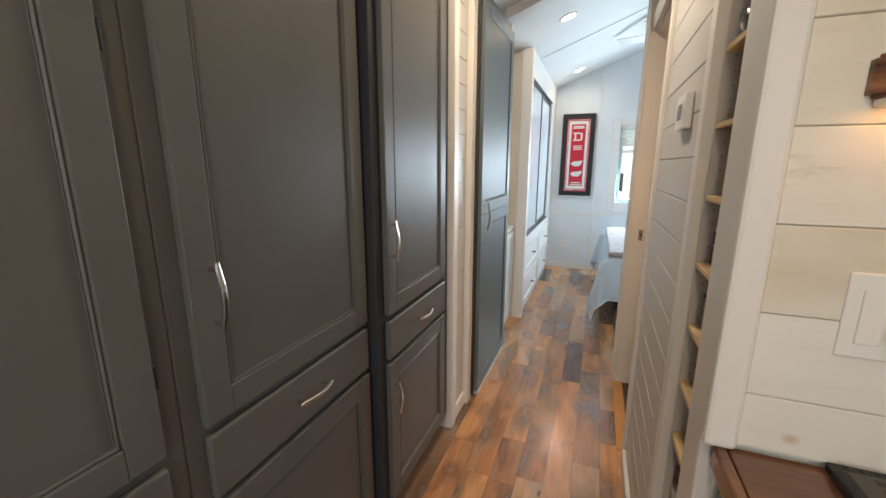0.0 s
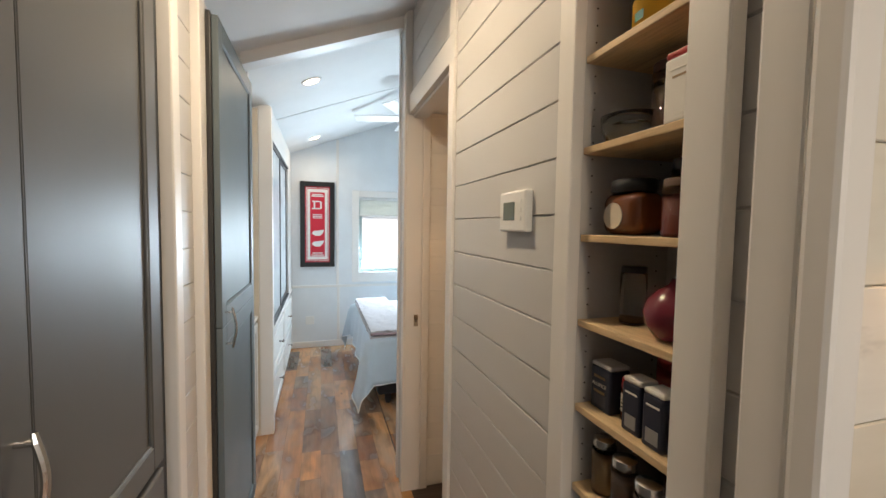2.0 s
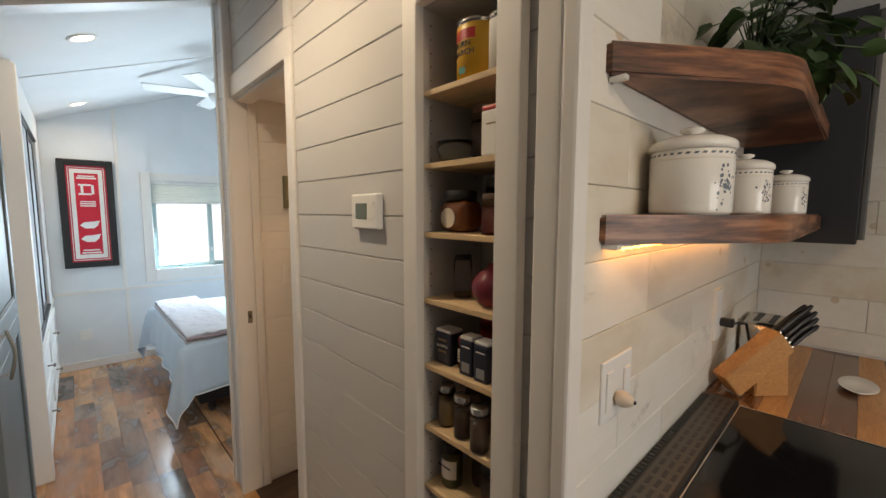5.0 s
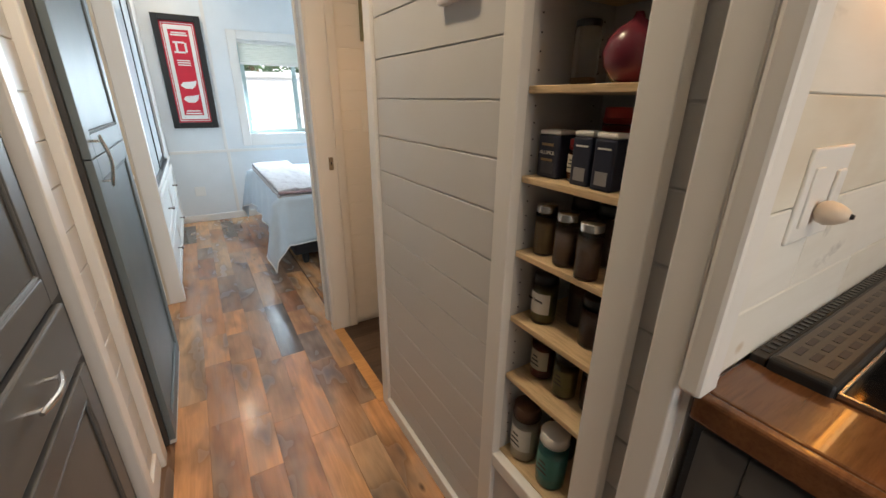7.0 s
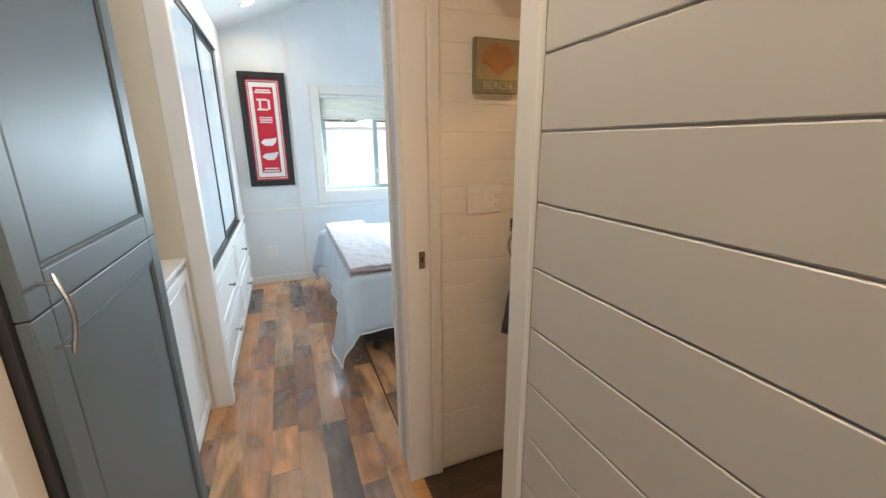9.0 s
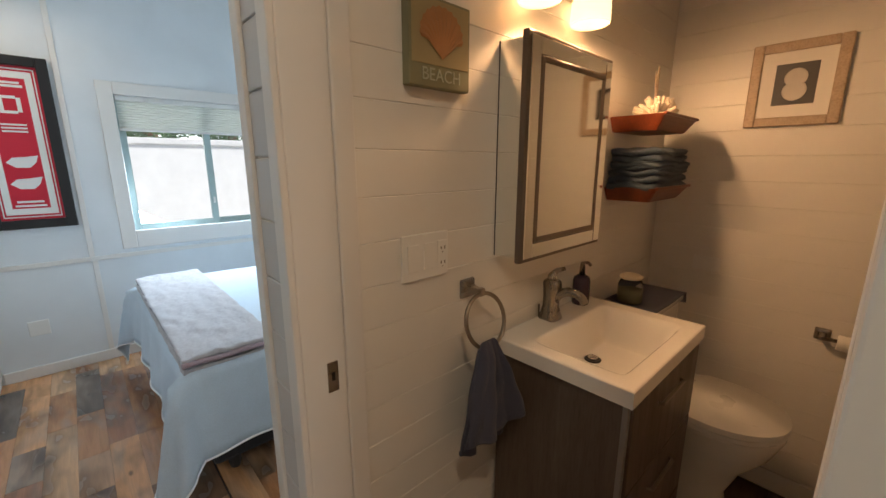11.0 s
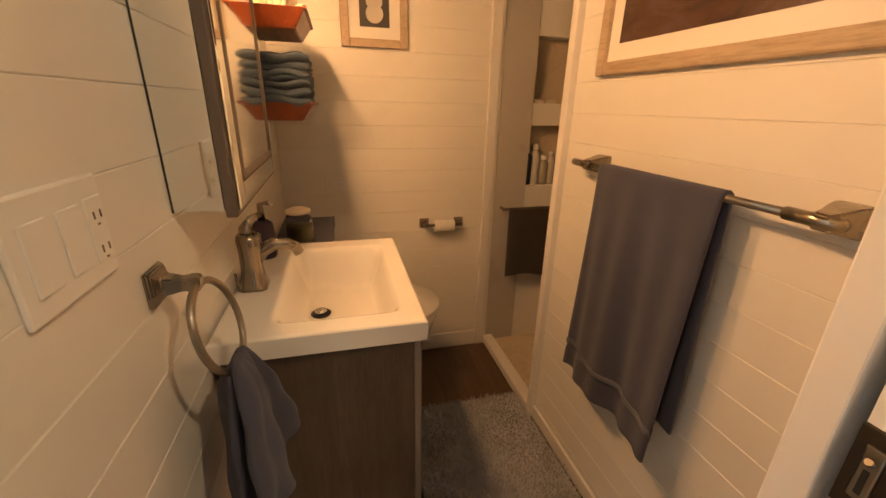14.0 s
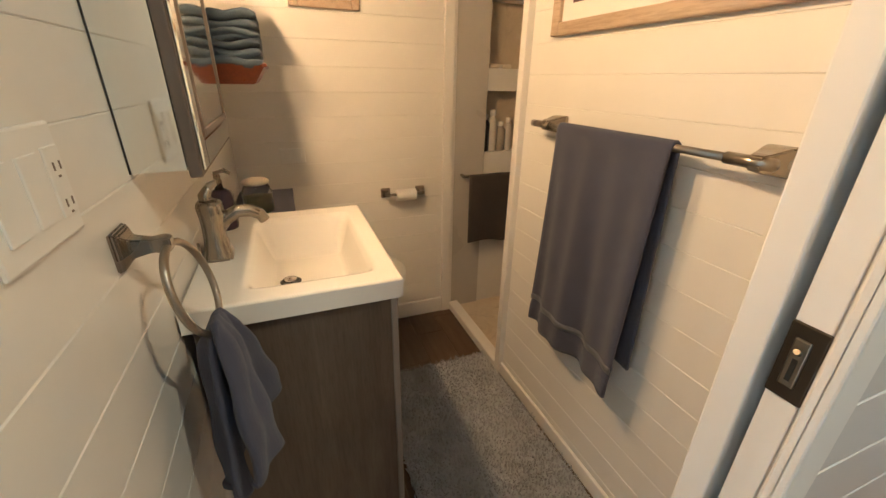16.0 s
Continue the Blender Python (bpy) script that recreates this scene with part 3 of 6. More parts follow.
structure("floor_shower", box(1.40, 2.00, 1.02, 1.73, -0.01, 0.012), M["showerfloor"], "beige veined stone shower floor", "floor")
structure("wall_shower_east_panel", box(1.993, 2.00, 1.601, 1.774, 0.012, 2.1), M["showerwall"], "pale shower wall panel")

# west side of the hall
strip = structure("wall_strip", box(-0.66, -0.640, 1.947, 3.03, 0, 2.32), M["wallgrey"], "narrow boarded wall beside the tall door")
structure("wall_closet_return", box(-1.30, -0.61, 2.99, 3.03, 0, 2.32), M["white"], "white side wall of the closet")
structure("wall_cabinet_return", box(-1.30, -0.66, 1.947, 1.987, 0, 2.32), M["white"], "white wall behind the tall cabinets")

# window of the bedroom
win = thing("window_1", (0.775, 5.70, 0.8), "white-framed sliding window with a raised pleated shade", "window", kind="structure")
for n, b in (("side_casing", (0.143, 0.230, 5.682, 5.70, 0.795, 1.935)), ("side_casing", (1.32, 1.407, 5.682, 5.70, 0.795, 1.935)),
             ("head_casing", (0.230, 1.32, 5.682, 5.70, 1.852, 1.935)), ("sill", (0.230, 1.32, 5.680, 5.70, 0.795, 0.920))):
    part(n, box(*b, 0.004), M["trim"], win)
for xa, xb, yy in ((0.228, 0.795, 5.735), (0.755, 1.322, 5.765)):
    bm = box(xa, xa + 0.045, yy, yy + 0.03, 0.918, 1.855, 0.003)
    box(xb - 0.045, xb, yy, yy + 0.03, 0.918, 1.855, 0.003, bm)
    box(xa + 0.045, xb - 0.045, yy, yy + 0.03, 0.918, 0.958, 0.003, bm)
    box(xa + 0.045, xb - 0.045, yy, yy + 0.03, 1.815, 1.855, 0.003, bm)
    sash = part("sash", bm, M["sash"], win)
    pane = part("pane", box(xa + 0.045, xb - 0.045, yy + 0.012, yy + 0.016, 0.958, 1.815), M["glasspane"], sash)
    pane.visible_shadow = False
part("latch", box(0.765, 0.78, 5.722, 5.735, 1.08, 1.13, 0.003), M["plastic"], win)
shd = thing("pleated_shade", (0.775, 5.72, 1.62), "pale green pleated window shade, mostly raised", "window shade")
part("head_rail", box(0.235, 1.315, 5.705, 5.735, 1.82, 1.852, 0.004), M["plastic"], shd)


def pleat(u, v):
    return (0.238 + 1.074 * u, 5.712 + (0.004 if round(v * 22) % 2 else -0.002), 1.82 - 0.185 * v)


part("fabric", sheet(pleat, 1, 22, 0.001), M["shade"], shd)
part("bottom_rail", box(0.236, 1.314, 5.706, 5.732, 1.618, 1.636, 0.004), M["plastic"], shd)

# ---- outside the window ----
# added board that glows so the view through the window burns out white
structure("backdrop", box(-60, 60, 60, 60.5, -0.7, 30), glow("hazy_distance", (0.93, 0.97, 1.0), 2.5), "glowing white board standing in for the bright outdoors", "backdrop")
structure("ground", box(-60, 60, 5.9, 120, -0.75, -0.7), paint("pale_gravel", (0.50, 0.48, 0.44), 0.9, 0.12, grain=30, bumpy=0.5), "pale gravel ground outside", "ground")
nh = thing("neighbour_house", (2.5, 13.0, -0.7), "white-sided mobile home with a low roof", "house")
part("wall", box(-8, 9, 13.0, 18, -0.7, 1.80), paint("white_siding", (0.80, 0.80, 0.79), 0.6, 0.04), nh)
part("roof", box(-8.05, 9.05, 12.95, 18.05, 1.80, 1.94, 0.02), paint("pale_roofing", (0.74, 0.74, 0.73), 0.7, 0.08), nh)
wd = part("window", box(-0.4, 0.8, 12.96, 13.0, 0.3, 1.25, 0.01), M["plastic"], nh)
part("pane", box(-0.3, 0.7, 12.94, 12.96, 0.4, 1.15), M["cooktop"], wd)
random.seed(4)
for tx, ty in ((2.3, 20.5), (5.4, 21.5)):
    tree = thing("tree", (tx, ty, -0.7), "leafy green tree behind the house", "tree", "trees behind the house")
    bm = tube([(tx, ty, -0.7), (tx + 0.1, ty, 1.2), (tx - 0.1, ty, 3.0), (tx, ty, 4.4)], 0.2, 8, radii=[0.22, 0.17, 0.12, 0.05])
    for k in range(6):
        a = k * 1.05
        tube([(tx, ty, 1.6 + 0.3 * k), (tx + 0.9 * math.cos(a), ty + 0.9 * math.sin(a), 2.6 + 0.3 * k)], 0.05, 6, bm, radii=[0.07, 0.02])
    part("trunk", bm, M["walnut"], tree)
    bm = bmesh.new()
    for k in range(4200):
        d = Vector((random.gauss(0, 1), random.gauss(0, 1), random.gauss(0, 0.8))).normalized() * random.uniform(0.5, 1) ** 0.5
        c = Vector((tx, ty, 3.0)) + Vector((d.x * 1.7, d.y * 1.7, d.z * 1.5)) * (0.8 + 0.3 * noise.noise(d * 2.3))
        q = Euler((random.uniform(0, 6), random.uniform(0, 6), 0)).to_matrix()
        s = random.uniform(0.05, 0.11)
        bm.faces.new([bm.verts.new(c + q @ Vector(p) * s) for p in ((-1, 0, 0), (0, -0.5, 0.1), (1, 0, 0), (0, 0.5, 0.1))])
    part("crown", bm, M["treeleaf"], tree)

# ---- hall ----
def shaker(name, material, parent, x, y0, y1, z0, z1, rail=0.06, thick=0.02, out=1, lip=0.008):
    """A framed door on a plane x, facing out: a sunk panel with its stiles, rails and fine mouldings."""
    lo, hi = sorted((x, x + out * thick))
    p0, p1 = sorted((x, x + out * (thick - lip)))
    m0, m1 = sorted((x + out * (thick - lip), x + out * (thick - 0.002)))
    door = part(name, box(p0, p1, y0 + rail, y1 - rail, z0 + rail, z1 - rail), material, parent)
    for ya, yb in ((y0, y0 + rail), (y1 - rail, y1)):
        part("stile", box(lo, hi, ya, yb, z0, z1, 0.003), material, door)
    for za, zb in ((z0, z0 + rail), (z1 - rail, z1)):
        part("rail", box(lo, hi, y0 + rail, y1 - rail, za, zb, 0.003), material, door)
    for ya, yb, za, zb in ((y0 + rail, y0 + rail + 0.011, z0 + rail, z1 - rail), (y1 - rail - 0.011, y1 - rail, z0 + rail, z1 - rail),
                           (y0 + rail, y1 - rail, z0 + rail, z0 + rail + 0.011), (y0 + rail, y1 - rail, z1 - rail - 0.011, z1 - rail)):
        part("moulding", box(m0, m1, ya, yb, za, zb, 0.0048, seg=1), material, door)
    return door


def bow_handle(p0, p1, out, r=0.006, bow=0.03):
    """An arched pull between two posts on a face; out is the direction off the face."""
    p0, p1, out = Vector(p0), Vector(p1), Vector(out)
    d = p1 - p0
    pts = [p0 - d * 0.14 + out * bow * 0.72]
    for k in range(9):
        u = k / 8
        pts.append(p0 + d * u + out * bow * (0.80 + 0.30 * math.sin(math.pi * u)))
    pts.append(p1 + d * 0.14 + out * bow * 0.72)
    bm = tube(pts, r, 8, radii=[r * 0.7] + [r] * 9 + [r * 0.7])
    tube([p0, p0 + out * bow * 0.85], r * 0.8, 8, bm)
    tube([p1, p1 + out * bow * 0.85], r * 0.8, 8, bm)
    return bm


def tall_cabinet(x, y0, y1, pad0, pad1, handle_y, face, label):
    c = thing("tall_cabinet", (x - 0.3, (y0 + y1) / 2, 0), label, "cabinet", "tall grey cabinets")
    part("body", box(-1.29, x, y0, y1, 0.09, 2.285, 0.004), face, c, "grey face frame")
    part("plinth", box(-1.28, x - 0.05, y0 + 0.01, y1 - 0.01, 0, 0.09), M["black"], c)
    a, b = y0 + pad0, y1 - pad1
    hx = x + 0.02
    d = shaker("upper_door", M["cabinet"], c, x, a, b, 0.872, 2.255, 0.062)
    part("handle", bow_handle((hx, handle_y, 1.082), (hx, handle_y, 1.190), (1, 0, 0)), M["chrome"], d, "curved satin steel pull")
    dr = part("drawer_front", box(x, x + 0.02, a, b, 0.705, 0.850, 0.006), M["cabinet"], c)
    mid = (a + b) / 2
    part("handle", bow_handle((hx, mid - 0.05, 0.785), (hx, mid + 0.05, 0.785), (1, 0, 0)), M["chrome"], dr, "curved satin steel pull")
    d = shaker("lower_door", M["cabinet"], c, x, a, b, 0.115, 0.685, 0.062)
    part("handle", bow_handle((hx, handle_y, 0.50), (hx, handle_y, 0.60), (1, 0, 0)), M["chrome"], d, "curved satin steel pull")
    for z in (0.25, 0.55, 1.0, 1.55, 2.1):
        part("hinge", box(x, x + 0.012, b + 0.002, b + 0.010, z, z + 0.045, 0.002), M["blackframe"], c)
    return c


tall_cabinet(-0.69, -0.17, 0.630, 0.03, 0.045, 0.00, M["cabinet"], "tall dark grey lacquered cabinet with framed doors and a drawer")
tall_cabinet(-0.69, 0.630, 1.275, 0.036, 0.018, 0.710, M["cabinet"], "tall dark grey lacquered cabinet with framed doors and a drawer")
# body in the darker grey: the shade on its frame and side is painted in
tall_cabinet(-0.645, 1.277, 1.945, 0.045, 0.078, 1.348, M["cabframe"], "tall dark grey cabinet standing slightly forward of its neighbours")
tall_cabinet(-0.69, -0.97, -0.17, 0.03, 0.045, -0.80, M["cabinet"], "tall dark grey lacquered cabinet with framed doors and a drawer")

# tall closet door that stands proud of the wall
td = thing("door_1", (-0.59, 2.63, 0.02), "tall slate-grey two-panel closet door with a steel pull, closed", "door", kind="structure")
DX = -0.592
part("edge_frame", box(-0.638, DX, 2.262, 2.985, 0.03, 2.235, 0.003), M["dooredge"], td, "dark edge of the door")
shaker("upper_leaf", M["doorgrey"], td, DX, 2.275, 2.983, 1.115, 2.228, 0.068, 0.022, 1, 0.008)
shaker("lower_leaf", M["doorgrey"], td, DX, 2.275, 2.983, 0.04, 1.113, 0.068, 0.022, 1, 0.008)
part("handle", bow_handle((DX + 0.022, 2.318, 1.045), (DX + 0.022, 2.318, 1.165), (1, 0, 0), 0.005, 0.034), M["chrome"], td, "curved satin steel pull")
part("kick_strip", box(-0.60, -0.575, 2.30, 2.985, 0.002, 0.03, 0.003), M["trim"], td, "white strip along the foot")

# low white cabinet in the nook
lc = thing("low_cabinet", (-0.85, 3.34, 0), "low white-painted cabinet in the nook", "cabinet")
part("body", box(-1.28, -0.66, 3.035, 3.64, 0.0, 0.84, 0.004), M["white"], lc)
part("top", box(-1.29, -0.645, 3.032, 3.642, 0.84, 0.862, 0.004), M["trim"], lc)
shaker("door", M["white"], lc, -0.66, 3.06, 3.62, 0.06, 0.82, 0.05, 0.016)
structure("wall_nook_back", box(-1.30, -1.20, 3.03, 3.65, 0, 2.25), M["cream"], "cream wall at the back of the nook")

# pantry: carcass, shelves, jars
pn = thing("pantry_shelves", (0.35, 1.22, 0.40), "white open pantry with pale pine shelves of spices", "shelf")
part("side_panel", box(0.262, 0.50, 1.342, 1.358, 0.402, 2.02, 0.001), M["wallgrey"], pn)
part("side_panel", box(0.263, 0.50, 1.077, 1.093, 0.402, 2.02, 0.001), M["wallgrey"], pn)
part("back_panel", box(0.485, 0.50, 1.093, 1.342, 0.402, 2.02), M["wallgrey"], pn)
part("bottom_panel", box(0.263, 0.50, 1.077, 1.358, 0.385, 0.402), M["pine"], pn)
part("top_panel", box(0.263, 0.50, 1.077, 1.358, 2.02, 2.035), M["wallgrey"], pn)
SH = [0.655, 0.818, 0.982, 1.147, 1.318, 1.486, 1.655, 1.828]
for z in SH:
    part("shelf", box(0.262, 0.484, 1.0955, 1.340, z - 0.014, z, 0.002), M["pine"], pn, "pale pine shelf")
bm = bmesh.new()
for z in np.arange(0.45, 1.99, 0.032):
    for x in (0.285, 0.455):
        lathe([(0.0017, -0.001), (0.0017, 0.001)], (0, 0, 0), 6, bm)
        for v in list(bm.verts)[-12:]:
            v.co = Vector((x + v.co.x, 1.3415 + v.co.z, z + v.co.y))
tagged(part("peg_holes", bm, M["ink"], pn, "rows of peg holes"), kind="stuff")

tint = lambda n, c, r=0.5: paint(n, c, r, 0.15, grain=40)
SPICE = dict(tan=tint("ground_spice", (0.33, 0.22, 0.11)), herb=tint("dried_herb", (0.16, 0.15, 0.06)), brown=tint("dark_spice", (0.10, 0.05, 0.03)),
             redsauce=tint("red_sauce", (0.20, 0.03, 0.02)), navy=tint("navy_tin", (0.018, 0.022, 0.045), 0.4), yellow=tint("yellow_tin", (0.72, 0.42, 0.03), 0.4),
             teal=tint("teal_label", (0.05, 0.26, 0.24)), amber=tint("amber_syrup", (0.16, 0.05, 0.015), 0.15), red=tint("red_cap", (0.50, 0.03, 0.03), 0.35),
             onion=tint("onion_skin", (0.20, 0.03, 0.05), 0.25), label=M["paper"], cream=tint("cream_powder", (0.62, 0.55, 0.44)))


def spice_jar(x, y, z, r, h, fill, lid, label, band=None, text="", lidh=0.025, group="spice jars", level=0.62):
    j = thing("spice_jar", (x, y, z), label, "jar", group)
    part("glass", lathe([(r * 0.94, 0), (r, 0.004), (r, h * 0.86), (r * 0.84, h - lidh * 0.8), (r * 0.8, h - lidh * 0.8)], (x, y, z), 20), M["jarglass"], j, "", True)
    part("contents", lathe([(r * 0.86, 0.004), (r * 0.9, 0.007), (r * 0.9, h * level), (r * 0.6, h * (level + 0.02))], (x, y, z), 16), fill, j, "", True)
    part("lid", lathe([(r * 0.92, h - lidh), (r * 0.95, h - lidh + 0.002), (r * 0.95, h - 0.002), (r * 0.88, h)], (x, y, z), 20), lid, j, "", True)
    if band:
        lb = part("paper_label", sheet(lambda u, v: (x + r * 1.012 * math.cos(math.pi * (0.62 + 0.76 * u)), y + r * 1.012 * math.sin(math.pi * (0.62 + 0.76 * u)),
                                                     z + h * (0.22 + 0.42 * v)), 14, 1, 0.0006), band, j)
        if text:
            words("lettering", text, r * 0.34, Matrix.Translation((x - r * 1.03, y, z + h * 0.5)) @ Euler((radians(90), 0, radians(-90))).to_matrix().to_4x4(), M["ink"], j)
        else:
            for k in range(3):
                part("print_bar", box(x - r * 1.035, x - r * 1.02, y - r * (0.5 - 0.1 * k), y + r * (0.45 - 0.12 * k), z + h * (0.32 + 0.09 * k), z + h * (0.35 + 0.09 * k)), M["ink"], lb)
    return j


def tin(x, y, z, wx, wy, h, body, lid, label, bars=3, group="spice tins", panel=None):
    t = thing("spice_tin", (x, y, z), label, "tin", group)
    part("body", box(x - wx / 2, x + wx / 2, y - wy / 2, y + wy / 2, z, z + h * 0.9, 0.004), body, t)
    part("lid", box(x - wx * 0.49, x + wx * 0.49, y - wy * 0.49, y + wy * 0.49, z + h * 0.9, z + h, 0.004), lid, t, "white plastic lid")
    for k in range(bars):
        part("print_bar", box(x - wx / 2 - 0.001, x - wx / 2 + 0.001, y - wy * 0.32, y + wy * (0.30 - 0.1 * k), z + h * (0.72 - 0.11 * k), z + h * (0.75 - 0.11 * k)),
             M["paper"] if k != 1 else SPICE["tan"], t)
    part("print_panel", box(x - wx / 2 - 0.001, x - wx / 2 + 0.001, y - wy * 0.3, y + wy * 0.28, z + h * 0.10, z + h * 0.34), panel or M["paper"], t)
    return t


def can(x, y, z, r, h, body, label):
    c = thing("food_can", (x, y, z), label, "can")
    part("body", lathe([(r, 0), (r, h - 0.006), (r * 0.97, h - 0.003)], (x, y, z), 28), body, c, "", True)
    part("lid", lathe([(r * 1.02, h - 0.012), (r * 1.02, h), (r * 0.96, h + 0.001), (r * 0.94, h - 0.004)], (x, y, z), 28), M["chrome"], c, "", True)
    return c


# bottom
spice_jar(0.310, 1.300, 0.402, 0.036, 0.165, SPICE["cream"], SPICE["brown"], "cream powder jar with a dark lid and white label", M["paper"], lidh=0.04)
spice_jar(0.312, 1.205, 0.402, 0.036, 0.155, SPICE["teal"], M["plastic"], "teal labelled plastic jar with a white lid", SPICE["teal"], lidh=0.03)
spice_jar(0.40, 1.25, 0.402, 0.036, 0.14, SPICE["brown"], SPICE["brown"], "dark jar at the back of the shelf")
# sauces
spice_jar(0.335, 1.292, 0.655, 0.028, 0.125, SPICE["redsauce"], M["black"], "red spice jar with a paper label", SPICE["cream"])
spice_jar(0.330, 1.215, 0.655, 0.027, 0.115, SPICE["herb"], M["black"], "green herb jar with a yellow label", SPICE["herb"])
spice_jar(0.345, 1.150, 0.655, 0.027, 0.115, SPICE["brown"], M["black"], "dark spice jar with a black lid")
# bay leaves
spice_jar(0.315, 1.290, 0.818, 0.028, 0.118, SPICE["herb"], M["black"], "bay leaf jar with a white label and black lid", M["paper"], "Bay Leaves")
spice_jar(0.375, 1.235, 0.818, 0.030, 0.125, SPICE["brown"], M["black"], "dark spice jar with a black lid")
spice_jar(0.335, 1.165, 0.818, 0.032, 0.110, SPICE["brown"], M["black"], "dark spice jar with a black lid")
# three steel-lidded jars
for k, (yy, f) in enumerate(((1.300, "tan"), (1.232, "brown"), (1.166, "brown"))):
    spice_jar(0.305 - 0.012 * k, yy, 0.982, 0.0225, 0.108, SPICE[f], M["chrome"], "glass spice jar with a brushed steel lid", group="steel-lidded spice jars")
spice_jar(0.375, 1.26, 0.982, 0.029, 0.125, SPICE["brown"], M["black"], "dark spice jar at the back")
spice_jar(0.37, 1.19, 0.982, 0.029, 0.125, SPICE["brown"], M["black"], "dark spice jar at the back")
# navy tins
navy_print = tint("faded_navy_print", (0.06, 0.065, 0.085), 0.45)
grey_print = tint("grey_barcode_print", (0.30, 0.30, 0.31), 0.5)
tin(0.312, 1.300, 1.147, 0.046, 0.056, 0.092, SPICE["navy"], M["plastic"], "navy allspice tin with a white lid", 0, panel=navy_print)
words("lettering", "ALLSPICE", 0.0095, Matrix.Translation((0.2885, 1.302, 1.196)) @ Euler((radians(90), 0, radians(-90))).to_matrix().to_4x4(), M["paper"], bpy.data.objects["spice_tin"])
for zz in (1.209, 1.180):
    part("print_bar", box(0.2882, 0.2900, 1.287, 1.317, zz, zz + 0.005), SPICE["tan"], bpy.data.objects["spice_tin"])
tin(0.300, 1.212, 1.147, 0.040, 0.042, 0.096, SPICE["navy"], M["plastic"], "small navy spice tin with a white lid", 1, panel=grey_print)
tin(0.296, 1.162, 1.147, 0.040, 0.042, 0.096, SPICE["navy"], M["plastic"], "small navy spice tin with a white lid", 1, panel=grey_print)
spice_jar(0.385, 1.215, 1.147, 0.034, 0.135, SPICE["red"], SPICE["red"], "red-capped jar behind the tins", lidh=0.03)
spice_jar(0.318, 1.250, 1.147, 0.018, 0.078, SPICE["amber"], SPICE["red"], "small spice bottle with a red cap and cream label", M["cream"], lidh=0.02)
# onion and glass
spice_jar(0.345, 1.285, 1.318, 0.024, 0.110, SPICE["tan"], M["black"], "nearly empty glass jar", level=0.12, lidh=0.012)
on = thing("red_onion", (0.315, 1.165, 1.318), "large shiny red onion", "onion")
part("bulb", lathe([(0.008, 0), (0.028, 0.006), (0.043, 0.026), (0.047, 0.046), (0.041, 0.066), (0.026, 0.082), (0.010, 0.092), (0.006, 0.102)], (0.315, 1.165, 1.318), 24), SPICE["onion"], on, "", True)
on = thing("onion", (0.365, 1.205, 1.318), "brown papery cooking onion", "onion")
part("bulb", lathe([(0.008, 0), (0.026, 0.006), (0.039, 0.024), (0.041, 0.042), (0.034, 0.062), (0.016, 0.076), (0.006, 0.09)], (0.365, 1.205, 1.318), 24), tint("onion_skin_brown", (0.42, 0.20, 0.07), 0.35), on, "", True)
# syrup bottle
sy = thing("syrup_bottle", (0.325, 1.275, 1.486), "squat amber bottle with an oval cream label", "bottle")
part("body", box(0.290, 0.362, 1.226, 1.322, 1.487, 1.566, 0.022, seg=4), SPICE["amber"], sy, "", True)
part("cap", lathe([(0.034, 0), (0.037, 0.003), (0.037, 0.020), (0.033, 0.024)], (0.326, 1.274, 1.565), 26, sy=1.15), M["black"], sy, "", True)
part("paper_label", lathe([(0.024, -0.001), (0.024, 0.001)], (0, 0, 0), 24), M["cream"], sy)
lb = sy.children[-1]
lb.location = Vector((0.2895, 1.284, 1.522)) - BASE[sy.name]
lb.rotation_euler = (0, radians(90), 0)
for v in lb.data.vertices:
    v.co += BASE[sy.name]
spice_jar(0.36, 1.185, 1.486, 0.030, 0.13, SPICE["brown"], M["black"], "dark jar with a black lid")
spice_jar(0.30, 1.150, 1.486, 0.026, 0.09, SPICE["redsauce"], SPICE["brown"], "small jar of red spice")
# glasses and boxes
bowl = thing("glass_bowl", (0.318, 1.283, 1.655), "small clear glass bowl on the pine shelf", "bowl")
part("glass", lathe([(0.028, 0), (0.040, 0.004), (0.049, 0.030), (0.051, 0.050), (0.048, 0.050), (0.045, 0.030), (0.036, 0.008), (0.0, 0.006)], (0.318, 1.283, 1.655), 26), M["jarglass"], bowl, "", True)
spice_jar(0.355, 1.225, 1.655, 0.034, 0.13, SPICE["brown"], SPICE["brown"], "large dark brown jar", lidh=0.035)
tin(0.285, 1.135, 1.655, 0.035, 0.05, 0.105, M["paper"], SPICE["red"], "white carton with a red top", 2)
# corn starch
cs = can(0.330, 1.224, 1.828, 0.051, 0.136, SPICE["yellow"], "yellow corn starch canister with dark lettering")
for s, zz, last in (("CORN", 0.080, 1.07), ("STARCH", 0.062, 1.13)):
    for k, ch in enumerate(s):
        a = math.pi * (last - 0.076 * (len(s) - 1 - k))
        words("letter", ch, 0.0175, Matrix.Translation((0.330 + 0.0515 * math.cos(a), 1.224 + 0.0515 * math.sin(a), 1.828 + zz)) @ Euler((radians(90), 0, a + math.pi / 2)).to_matrix().to_4x4(), M["ink"], cs)
part("brand_band", sheet(lambda u, v: (0.330 + 0.0516 * math.cos(math.pi * (0.62 + 0.56 * u)), 1.224 + 0.0516 * math.sin(math.pi * (0.62 + 0.56 * u)), 1.918 + 0.022 * v), 12, 1, 0.0006), SPICE["red"], cs, "dark red band")
